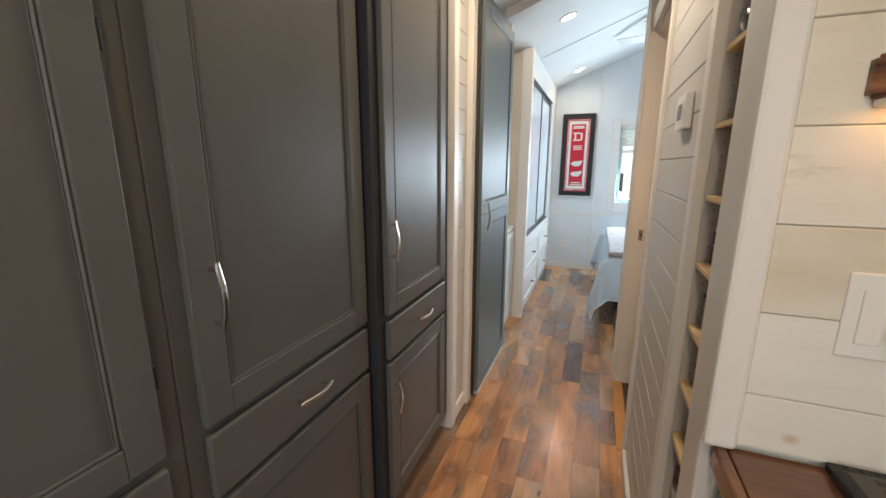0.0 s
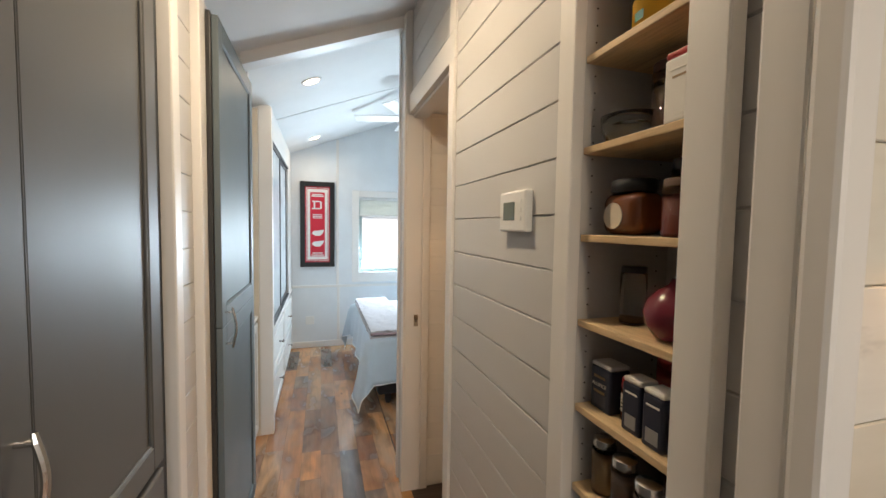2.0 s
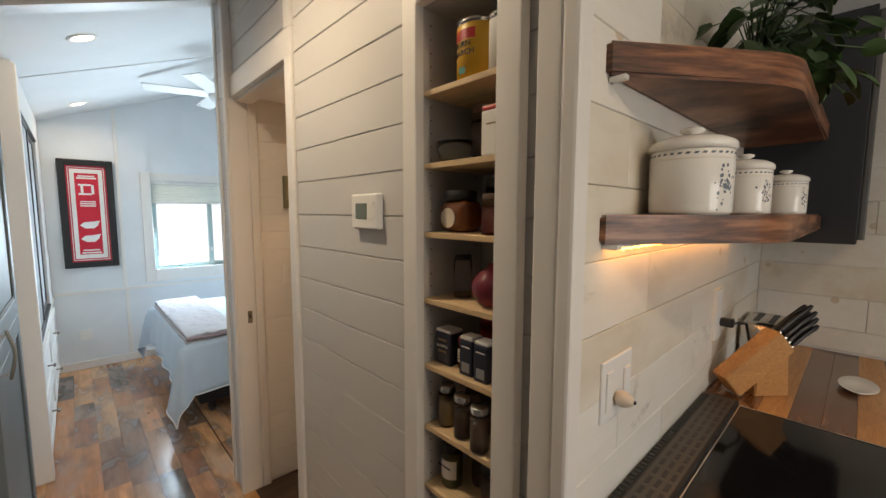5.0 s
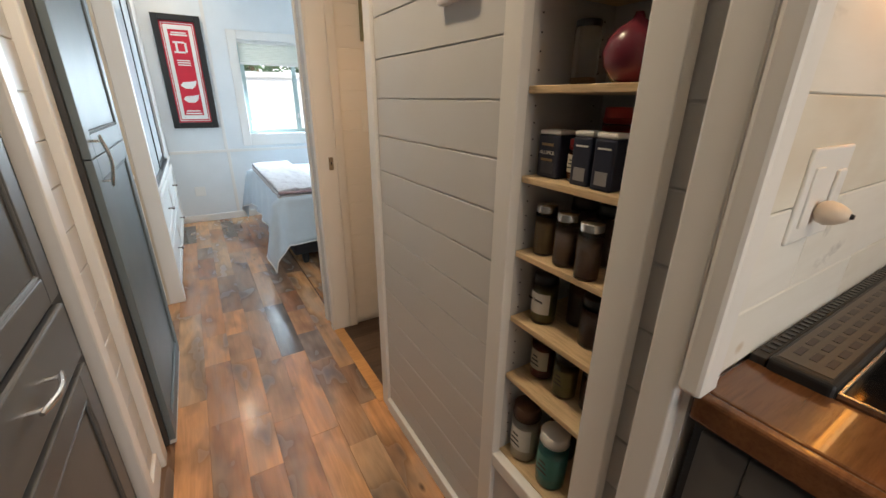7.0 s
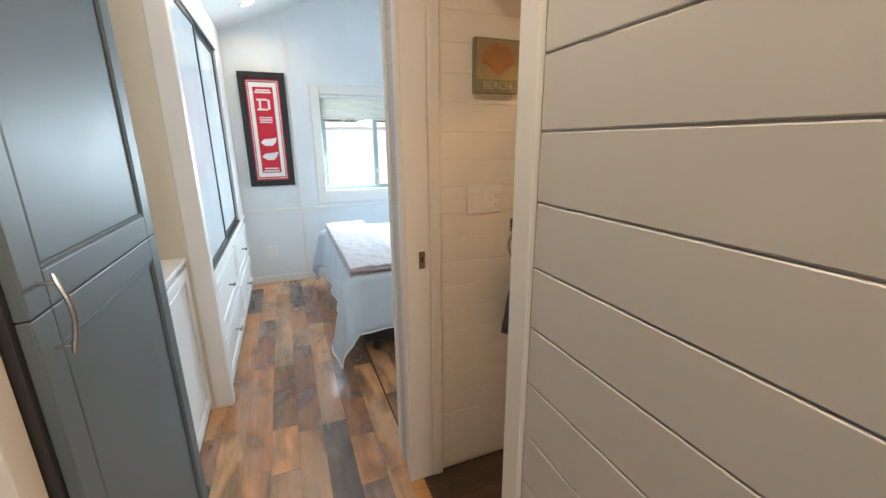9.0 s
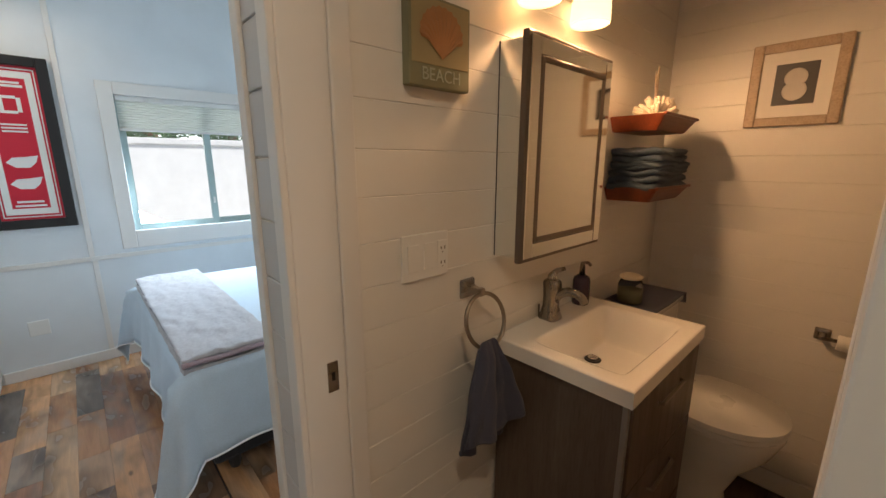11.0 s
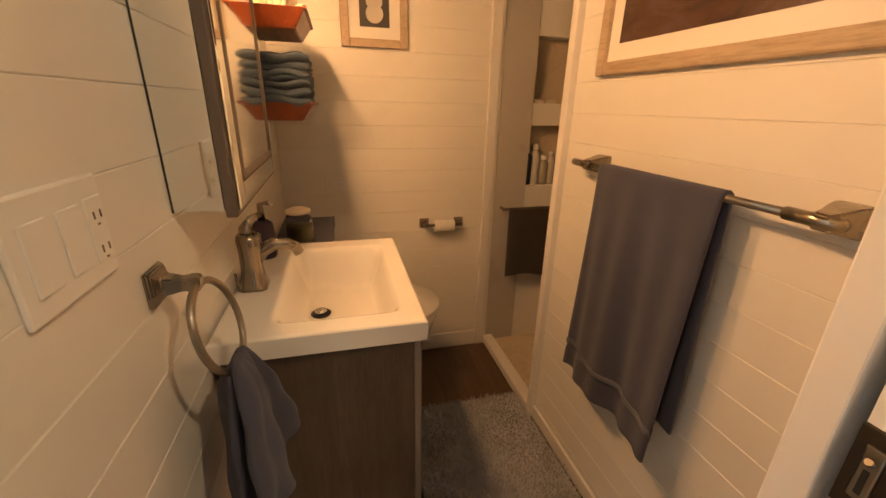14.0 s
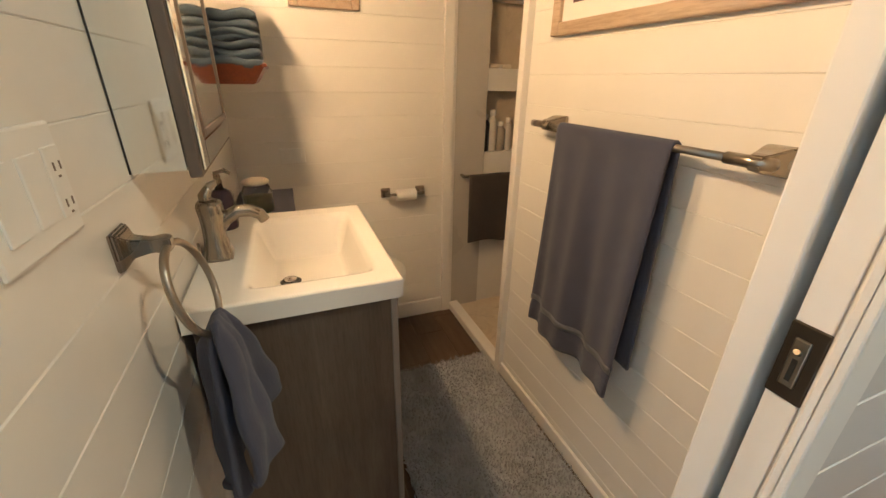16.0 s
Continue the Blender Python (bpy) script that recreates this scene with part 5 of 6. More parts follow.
RB = pose(1.232, 0.832, 0.912, 0, 0, -41)
TI, KW, KH, KL = radians(41), 0.062, 0.090, 0.240
d, n = Vector((math.cos(TI), 0, math.sin(TI))), Vector((-math.sin(TI), 0, math.cos(TI)))


def kb_prism(prof, y0, y1, bev):
    bm = bmesh.new()
    a = [bm.verts.new((px, y0, pz)) for px, pz in prof]
    b = [bm.verts.new((px, y1, pz)) for px, pz in prof]
    bm.faces.new(a), bm.faces.new(b)
    for k in range(len(prof)):
        q = (k + 1) % len(prof)
        bm.faces.new((a[k], a[q], b[q], b[k]))
    bmesh.ops.recalc_face_normals(bm, faces=bm.faces)
    bmesh.ops.bevel(bm, geom=list(bm.edges), offset=bev, segments=2, affect="EDGES")
    bmesh.ops.transform(bm, matrix=RB, verts=bm.verts)
    return bm


q0, q1, q2 = n * KH, n * KH + d * KL, d * KL
part("block", kb_prism([(0.0, 0.002), (q2.x, q2.z + 0.002), (q1.x, q1.z + 0.002), (q0.x, q0.z + 0.002)], 0, KW, 0.003), M["oakblock"], kb)
part("foot", kb_prism([(0.055, 0.0), (0.178, 0.0), (0.165, 0.150), (0.058, 0.056)], 0.007, KW - 0.007, 0.003), M["oakblock"], kb)
for row in range(4):
    for col in range(3 if row else 2):
        p = d * (KL + 0.002) + n * (KH - 0.014 - 0.021 * row) + Vector((0, 0.012 + 0.019 * col + (0.008 if not row else 0), 0.002))
        L = (0.145, 0.138, 0.128, 0.115)[row] - 0.006 * col
        bm = tube([p + d * (L * t) + n * (0.003 * math.sin(t * 5)) for t in (0, 0.12, 0.5, 0.88, 1.0)], 0.007, 8, radii=[0.0055, 0.0075, 0.007, 0.008, 0.0055])
        bmesh.ops.transform(bm, matrix=RB, verts=bm.verts)
        kn = part("knife_handle", bm, M["black"], kb, "black riveted knife handle", True)
        bm = tube([p - d * 0.004, p + d * 0.006], 0.0075, 8)
        bmesh.ops.transform(bm, matrix=RB, verts=bm.verts)
        part("bolster", bm, M["nickel"], kn)
ts = thing("toaster", (1.62, 0.84, 0.912), "shiny steel toaster in the corner", "toaster")
part("body", box(1.62, 1.88, 0.77, 0.915, 0.925, 1.09, 0.03, seg=4), M["chrome"], ts, "", True)
part("base", box(1.625, 1.875, 0.775, 0.91, 0.912, 0.927, 0.004), M["black"], ts)
part("slot", box(1.66, 1.84, 0.805, 0.825, 1.0885, 1.0915), M["black"], ts)
part("slot", box(1.66, 1.84, 0.855, 0.875, 1.0885, 1.0915), M["black"], ts)
dish = thing("spoon_rest", (1.62, 0.56, 0.912), "small oval white dish with a blue print", "dish")
part("dish", lathe([(0.03, 0), (0.045, 0.002), (0.075, 0.016), (0.072, 0.018), (0.04, 0.006), (0, 0.005)], (1.62, 0.56, 0.912), 32, sx=1.3, sy=0.7), M["ceramic"], dish, "", True)

# dark wall cabinet in the corner, white-boarded side wall
uc = thing("wall_cabinet", (1.8, 0.77, 1.43), "dark grey wall cabinet in the kitchen corner", "cabinet")
part("body", box(1.53, 2.09, 0.60, 0.924, 1.43, 2.20, 0.003), M["cabframe"], uc)
part("door", box(1.54, 2.08, 0.582, 0.60, 1.445, 2.185, 0.004), M["cabinet"], uc)

# ---- bathroom ----
NY, EX, SY = 2.797, 1.993, 1.760      # wall faces: north, east, south
van = thing("vanity", (1.05, 2.6, 0), "grey-brown oak vanity cabinet with two drawers", "vanity")
part("side_panel", box(0.80, 0.818, 2.412, 2.780, 0.07, 0.862, 0.002), M["vanity"], van)
part("side_panel", box(1.297, 1.315, 2.412, 2.780, 0.07, 0.862, 0.002), M["vanity"], van)
part("bottom_panel", box(0.818, 1.297, 2.412, 2.780, 0.07, 0.09), M["vanity"], van)
part("back_panel", box(0.818, 1.297, 2.765, 2.780, 0.09, 0.862), M["vanity"], van)
part("plinth", box(0.82, 1.30, 2.45, 2.78, 0, 0.07), M["black"], van)
part("edge_strip", box(0.797, 0.812, 2.400, 2.414, 0.05, 0.862, 0.002), paint("steel_edge", (0.30, 0.29, 0.28), 0.35, 0.1, 0.5), van, "metal corner strip")
for za, zb in ((0.09, 0.33), (0.335, 0.60), (0.605, 0.855)):
    d = part("drawer_front", box(0.815, 1.312, 2.394, 2.412, za, zb, 0.003), M["vanity"], van)
    part("handle", tube([(0.98, 2.394, (za + zb) / 2 + 0.06), (0.985, 2.383, (za + zb) / 2 + 0.06), (1.145, 2.383, (za + zb) / 2 + 0.06), (1.15, 2.394, (za + zb) / 2 + 0.06)], 0.005, 8), M["pewter"], d, "slim dark pull")


def basin_top():
    """A white slab whose top sinks in soft slopes to a rectangular bowl."""
    X0, X1, Y0, Y1, ZT, ZB = 0.785, 1.327, 2.388, 2.792, 0.906, 0.862
    bx0, bx1, by0, by1, bz = 0.838, 1.268, 2.432, 2.690, 0.800

    def ease(t):
        t = min(1, max(0, t))
        return t * t * (3 - 2 * t)

    def top(u, v):
        x, y = X0 + (X1 - X0) * u, Y0 + (Y1 - Y0) * v
        k = ease((x - bx0) / 0.050) * ease((bx1 - x) / 0.075) * ease((y - by0) / 0.045) * ease((by1 - y) / 0.050)
        edge = min(x - X0, X1 - x, y - Y0, Y1 - y)
        return (x, y, ZT - (ZT - bz) * k ** 0.8 - (0.004 * (1 - edge / 0.006) ** 2 if edge < 0.006 else 0))
    bm = bmesh.new()
    xs = [0, 0.004, 0.009] + [0.009 + 0.982 * k / 84 for k in range(1, 84)] + [0.991, 0.996, 1]
    ys = [0, 0.005, 0.012] + [0.012 + 0.976 * k / 64 for k in range(1, 64)] + [0.988, 0.995, 1]
    g = [[bm.verts.new(top(u, v)) for v in ys] for u in xs]
    for i in range(len(xs) - 1):
        for j in range(len(ys) - 1):
            bm.faces.new((g[i][j], g[i + 1][j], g[i + 1][j + 1], g[i][j + 1]))
    rim = [g[i][0] for i in range(len(xs))] + [g[-1][j] for j in range(1, len(ys))] + [g[i][-1] for i in range(len(xs) - 2, -1, -1)] + [g[0][j] for j in range(len(ys) - 2, 0, -1)]
    low = [bm.verts.new((v.co.x, v.co.y, ZB)) for v in rim]
    for k in range(len(rim)):
        q = (k + 1) % len(rim)
        bm.faces.new((rim[k], rim[q], low[q], low[k]))
    return bm


sink = thing("washbasin", (1.05, 2.6, 0.862), "white ceramic slab washbasin with a rectangular bowl", "sink")
slab = part("slab", basin_top(), M["ceramic"], sink, "", True)
for p in slab.data.polygons:
    if abs(p.normal.z) < 0.05:
        p.use_smooth = False
dr = part("drain", lathe([(0.024, 0), (0.026, 0.003), (0.020, 0.005), (0.018, 0.001)], (1.055, 2.612, 0.800), 24), M["black"], sink, "", True)
part("stopper", lathe([(0.008, 0.0), (0.008, 0.004), (0.016, 0.006), (0.015, 0.010), (0, 0.012)], (1.055, 2.612, 0.801), 20), M["chrome"], dr, "", True)
fc = thing("faucet", (1.04, 2.748, 0.906), "brushed nickel single-lever faucet with an arched spout", "faucet")
bm = bmesh.new()
FX, FY = 1.022, 2.750
rings = []
for z, r, dy in ((0.0, 0.029, 0), (0.008, 0.029, 0), (0.022, 0.0245, 0), (0.045, 0.021, 0), (0.075, 0.021, -0.001), (0.100, 0.023, -0.003), (0.122, 0.0235, -0.001), (0.130, 0.0205, 0)):
    rings.append([bm.verts.new((FX + r * p, FY + dy + r * q, 0.906 + z)) for p, q in ((-1, -1), (1, -1), (1, 1), (-1, 1))])
for p, q in zip(rings, rings[1:]):
    for k in range(4):
        bm.faces.new((p[k], p[(k + 1) % 4], q[(k + 1) % 4], q[k]))
bm.faces.new(rings[0]), bm.faces.new(rings[-1])
bmesh.ops.recalc_face_normals(bm, faces=bm.faces)
bmesh.ops.bevel(bm, geom=[e for e in bm.edges if abs(e.verts[0].co.z - e.verts[1].co.z) > 1e-4], offset=0.006, segments=3, affect="EDGES")
part("body", bm, M["nickel"], fc, "", True)
bm = tube([(FX, FY - 0.006, 0.968), (FX + 0.004, FY - 0.026, 0.994), (FX + 0.010, FY - 0.052, 1.006), (FX + 0.016, FY - 0.078, 1.003), (FX + 0.020, FY - 0.096, 0.991), (FX + 0.022, FY - 0.103, 0.977)],
          0.012, 14, radii=[0.0155, 0.0155, 0.015, 0.014, 0.013, 0.0125])
part("spout", bm, M["nickel"], fc, "", True)
part("lever", tube([(FX, FY, 1.030), (FX + 0.002, FY + 0.004, 1.048), (FX + 0.010, FY - 0.008, 1.066), (FX + 0.026, FY - 0.028, 1.074)], 0.008, 10, radii=[0.016, 0.013, 0.0085, 0.006]), M["nickel"], fc, "", True)
part("pull_rod", tube([(1.004, 2.781, 0.906), (1.004, 2.783, 0.950)], 0.003, 8), M["nickel"], fc)
sp = thing("soap_dispenser", (1.225, 2.757, 0.906), "dark purple soap bottle with a metal pump", "soap dispenser")
part("bottle", lathe([(0.028, 0), (0.030, 0.006), (0.030, 0.085), (0.026, 0.098), (0.015, 0.106)], (1.225, 2.755, 0.906), 22), paint("plum_glass", (0.045, 0.028, 0.05), 0.15, 0.1), sp, "", True)
part("pump", tube([(1.225, 2.755, 1.01), (1.225, 2.755, 1.055), (1.222, 2.735, 1.060), (1.22, 2.722, 1.052)], 0.006, 10, radii=[0.011, 0.008, 0.006, 0.005]), M["nickel"], sp, "", True)

# mirror cabinet
mc = thing("mirror_cabinet", (1.035, 2.76, 1.42), "medicine cabinet with mirror faces and thin bronze edging", "mirror")
mx0, mx1, mz0, mz1, my = 0.775, 1.224, 1.138, 1.707, 2.704


def ajar(bm):
    """Swings the mirror door a touch open on its hinges."""
    m = Matrix.Translation((mx1, my + 0.022, 0)) @ Matrix.Rotation(radians(0.8), 4, "Z") @ Matrix.Translation((-mx1, -my - 0.022, 0))
    bmesh.ops.transform(bm, matrix=m, verts=bm.verts)
    return bm


part("carcass", box(mx0 + 0.010, mx1 - 0.010, my + 0.019, NY - 0.001, mz0 + 0.010, mz1 - 0.012), M["mirror"], mc, "mirror-faced side")
part("door", ajar(box(mx0, mx1, my + 0.004, my + 0.022, mz0, mz1, 0.003)), M["pewter"], mc)
bm = bmesh.new()
for b in ((mx0 + 0.010, mx0 + 0.050, mz0 + 0.010, mz1 - 0.010), (mx1 - 0.050, mx1 - 0.010, mz0 + 0.010, mz1 - 0.010), (mx0 + 0.050, mx1 - 0.050, mz0 + 0.010, mz0 + 0.050), (mx0 + 0.050, mx1 - 0.050, mz1 - 0.050, mz1 - 0.010)):
    box(b[0], b[1], my - 0.001, my + 0.004, b[2], b[3], 0.002, bm, 1)
part("mirror_border", ajar(bm), M["mirror"], mc, "bevelled mirror border")
bm = bmesh.new()
for b in ((mx0 + 0.052, mx0 + 0.066, mz0 + 0.052, mz1 - 0.052), (mx1 - 0.066, mx1 - 0.052, mz0 + 0.052, mz1 - 0.052), (mx0 + 0.066, mx1 - 0.066, mz0 + 0.052, mz0 + 0.066), (mx0 + 0.066, mx1 - 0.066, mz1 - 0.066, mz1 - 0.052)):
    box(b[0], b[1], my - 0.003, my + 0.004, b[2], b[3], 0.002, bm, 1)
part("inner_edging", ajar(bm), M["pewter"], mc, "bronze inner edging")
part("mirror_glass", ajar(box(mx0 + 0.066, mx1 - 0.066, my, my + 0.0045, mz0 + 0.066, mz1 - 0.066)), M["mirror"], mc, "clear mirror glass")
# near-black strip just proud of the carcass, along the wall
part("gasket", box(mx0 + 0.0092, mx1 - 0.0092, NY - 0.003, NY - 0.0005, mz0 + 0.009, mz1 - 0.010), M["dooredge"], mc, "thin dark strip at the wall")

# vanity light
vl = thing("vanity_light", (0.98, 2.78, 1.9), "two-lamp bathroom wall light with glowing glass shades", "wall light")
part("back_plate", box(0.80, 1.15, 2.775, 2.796, 1.86, 1.93, 0.004), M["nickel"], vl)
for x in (0.86, 1.115):
    arm = part("arm", tube([(x, 2.78, 1.895), (x, 2.74, 1.90), (x, 2.725, 1.885)], 0.008, 10), M["nickel"], vl)
    part("holder", lathe([(0.012, 0), (0.035, -0.004), (0.050, -0.018), (0.050, -0.026)], (x, 2.735, 1.885), 24), M["nickel"], arm, "", True)
    part("shade", lathe([(0.048, 1.862), (0.054, 1.850), (0.056, 1.797), (0.053, 1.790), (0.051, 1.797), (0.049, 1.85), (0.044, 1.860)], (x, 2.735, 0), 28), M["lampglass"], arm, "lit frosted glass shade", True)

# beach sign
bs_ = thing("beach_sign", (0.563, 2.79, 1.64), "mossy green canvas with a scallop shell and the word BEACH", "picture")
part("canvas", box(0.476, 0.650, 2.772, NY, 1.556, 1.731, 0.003), M["greenboard"], bs_)
part("sand_panel", box(0.482, 0.644, 2.7705, 2.773, 1.600, 1.725, 0.001), paint("faded_sand", (0.36, 0.29, 0.15), 0.7, 0.25, grain=25), bs_)
bm = bmesh.new()
hub = bm.verts.new((0.563, 2.768, 1.613))
NR = 25
ring1, ring2 = [], []
for k in range(NR):
    a = math.pi * (-0.06 + 1.12 * k / (NR - 1))
    r = 1 + (0.035 if k % 2 else -0.03)
    rise = 0.0036 if k % 2 else 0.0010
    ring1.append(bm.verts.new((0.563 + 0.041 * math.cos(a), 2.7695 - rise - 0.001, 1.652 + 0.034 * math.sin(a))))
    ring2.append(bm.verts.new((0.563 + 0.061 * r * math.cos(a), 2.7700 - rise * 0.4, 1.660 + 0.055 * r * math.sin(a))))
for k in range(NR - 1):
    bm.faces.new((hub, ring1[k], ring1[k + 1]))
    bm.faces.new((ring1[k], ring2[k], ring2[k + 1], ring1[k + 1]))
part("shell", bm, M["shell"], bs_, "ribbed scallop shell")
words("lettering", "BEACH", 0.036, Matrix.Translation((0.563, 2.7702, 1.580)) @ Euler((radians(90), 0, 0)).to_matrix().to_4x4(), paint("sage_letter", (0.40, 0.42, 0.32), 0.6, 0.1), bs_)

# switches
sw = thing("switch_plate", (0.535, 2.795, 1.18), "triple white wall plate with two rockers and an outlet", "switch")
part("plate", box(0.460, 0.602, 2.791, NY, 1.130, 1.240, 0.003), M["plastic"], sw)
for x in (0.476, 0.524):
    part("rocker", box(x, x + 0.033, 2.7885, 2.7915, 1.152, 1.216, 0.0012), M["plastic"], sw)
oc = part("outlet", box(0.567, 0.597, 2.789, 2.7915, 1.150, 1.218, 0.001), M["plastic"], sw)
for z in (1.163, 1.199):
    for x in (0.579, 0.591):
        part("slot", box(x - 0.003, x - 0.001, 2.7882, 2.7892, z - 0.004, z + 0.004), M["pewter"], oc)
    part("slot", box(0.580, 0.584, 2.7882, 2.7892, z - 0.011, z - 0.009), M["pewter"], oc)
ol = thing("outlet", (EX, 2.555, 0.96), "white wall outlet above the toilet tank", "outlet")
part("plate", box(EX - 0.007, EX, 2.505, 2.61, 0.925, 0.990, 0.003), M["plastic"], ol)
for y in (2.535, 2.578):
    part("socket", box(EX - 0.010, EX - 0.006, y - 0.014, y + 0.014, 0.943, 0.973, 0.002), M["plastic"], ol)


def square_rose(at, out, size=0.026, depth=0.016):
    """A square bevelled wall rose that tapers to a neck."""
    bm = bmesh.new()
    o = Vector(out)
    s = Vector((0, 0, 1)).cross(o).normalized()
    up = Vector((0, 0, 1))
    at = Vector(at)
    rings = []
    for k, (d, r) in enumerate(((0, size), (0.005, size), (0.010, size * 0.86), (depth, size * 0.5), (depth + 0.022, size * 0.34), (depth + 0.034, size * 0.42), (depth + 0.044, size * 0.36))):
        rings.append([bm.verts.new(at + o * d + s * r * a + up * r * b) for a, b in ((-1, -1), (1, -1), (1, 1), (-1, 1))])
    for a, b in zip(rings, rings[1:]):
        for k in range(4):
            bm.faces.new((a[k], a[(k + 1) % 4], b[(k + 1) % 4], b[k]))
    bm.faces.new(rings[0]), bm.faces.new(rings[-1])
    bmesh.ops.recalc_face_normals(bm, faces=bm.faces)
    bmesh.ops.bevel(bm, geom=list(bm.edges), offset=0.0018, segments=2, affect="EDGES")
    return bm


def wall_block(at, out):
    """A square bracket: broad bevelled base that sweeps into a slim neck with a socket for the bar."""
    bm = bmesh.new()
    o, up, at = Vector(out), Vector((0, 0, 1)), Vector(at)
    s = up.cross(o).normalized()
    rings = []
    for d, r in ((0, 0.026), (0.005, 0.0268), (0.020, 0.0255), (0.036, 0.0215), (0.050, 0.0175), (0.064, 0.0155), (0.072, 0.0125)):
        rings.append([bm.verts.new(at + o * d + s * r * a + up * r * b) for a, b in ((-1, -1), (1, -1), (1, 1), (-1, 1))])
    for a, b in zip(rings, rings[1:]):
        for k in range(4):
            bm.faces.new((a[k], a[(k + 1) % 4], b[(k + 1) % 4], b[k]))
    bm.faces.new(rings[0]), bm.faces.new(rings[-1])
    bmesh.ops.recalc_face_normals(bm, faces=bm.faces)
    bmesh.ops.bevel(bm, geom=list(bm.edges), offset=0.003, segments=2, affect="EDGES")
    return bm


# towel ring and hand towel
tr_ = thing("towel_ring", (0.675, 2.78, 1.07), "brushed nickel towel ring on a square rose", "towel ring")
part("rose", square_rose((0.675, NY, 1.075), (0, -1, 0)), M["nickel"], tr_)
RC = Vector((0.675, 2.726, 1.003))
part("ring", tube([RC + Vector((0.065 * math.cos(a), -0.006 * math.cos(a) + 0.016 * math.sin(a), 0.069 * math.sin(a))) for a in np.linspace(0, 2 * math.pi, 48)[:-1]], 0.0055, 10, closed=True), M["nickel"], tr_, "", True)


def hand_towel(u, v, side, length, spread, seed):
    """One fall of cloth gathered in the ring, with a few broad folds that open towards the hem."""
    s = u ** 0.72
    w = 0.020 + spread * s
    fold = 0.017 * math.cos(9.0 * v + seed) + 0.007 * math.cos(20 * v + 1.7 * seed + 1.5 * u) + 0.003 * math.sin(13 * u + 7 * v + seed)
    x = 0.665 + (v - 0.5) * 2 * w + side * 0.004 * s
    y = 2.716 + side * (0.012 + 0.014 * s) + fold * (0.35 + 0.65 * s) - 0.012 * s
    z = 0.946 - length * u * (1 - 0.05 * (2 * v - 0.8) ** 2) - 0.006 * s * math.cos(9.0 * v + seed)
    if u < 0.10:
        k = u / 0.10
        y = 2.712 * (1 - k) + y * k
        z += 0.010 * (1 - k * k)
    return (x, min(y, NY - 0.008), z)


ht = thing("hand_towel", (0.675, 2.733, 0.75), "slate-blue hand towel pulled through the towel ring", "towel")
part("front_fall", sheet(lambda u, v: hand_towel(u, v, -1, 0.238, 0.076, 0.6), 34, 40, 0.011), M["towel"], ht, "", True)
part("back_fall", sheet(lambda u, v: hand_towel(u, v, 1, 0.300, 0.066, 2.4), 34, 40, 0.011), M["towel"], ht, "", True)

part("hem", tube([hand_towel(1.0, k / 40, -1, 0.238, 0.076, 0.6) for k in range(41)], 0.0065, 8), M["towel"], ht, "", True)
part("hem", tube([hand_towel(1.0, k / 40, 1, 0.300, 0.066, 2.4) for k in range(41)], 0.0065, 8), M["towel"], ht, "", True)

# trays, towels, coral
def tray(z0, z1, label):
    t = thing("wooden_tray", (1.6, 2.7, z0), label, "shelf", "mahogany wall trays")
    x0, x1, y0, y1 = 1.42, 1.765, 2.605, 2.796
    bm = bmesh.new()
    lo = [bm.verts.new((x, y, z0)) for x, y in ((x0 + 0.03, y0 + 0.035), (x1 - 0.03, y0 + 0.035), (x1 - 0.03, y1), (x0 + 0.03, y1))]
    hi = [bm.verts.new((x, y, z1)) for x, y in ((x0, y0), (x1, y0), (x1, y1), (x0, y1))]
    ih = [bm.verts.new((x, y, z1)) for x, y in ((x0 + 0.012, y0 + 0.012), (x1 - 0.012, y0 + 0.012), (x1 - 0.012, y1 - 0.012), (x0 + 0.012, y1 - 0.012))]
    il = [bm.verts.new((x, y, z0 + 0.012)) for x, y in ((x0 + 0.04, y0 + 0.045), (x1 - 0.04, y0 + 0.045), (x1 - 0.04, y1 - 0.012), (x0 + 0.04, y1 - 0.012))]
    bm.faces.new(lo), bm.faces.new(il)
    for a, b in ((lo, hi), (hi, ih), (ih, il)):
        for k in range(4):
            bm.faces.new((a[k], a[(k + 1) % 4], b[(k + 1) % 4], b[k]))
    bmesh.ops.recalc_face_normals(bm, faces=bm.faces)
    bmesh.ops.bevel(bm, geom=list(bm.edges), offset=0.003, segments=2, affect="EDGES")
    part("tray", bm, M["mahog"], t)
    part("rim", box(x0 - 0.004, x1 + 0.004, y0 - 0.004, y0 + 0.008, z1 - 0.006, z1 + 0.004, 0.003), M["mahog"], t)


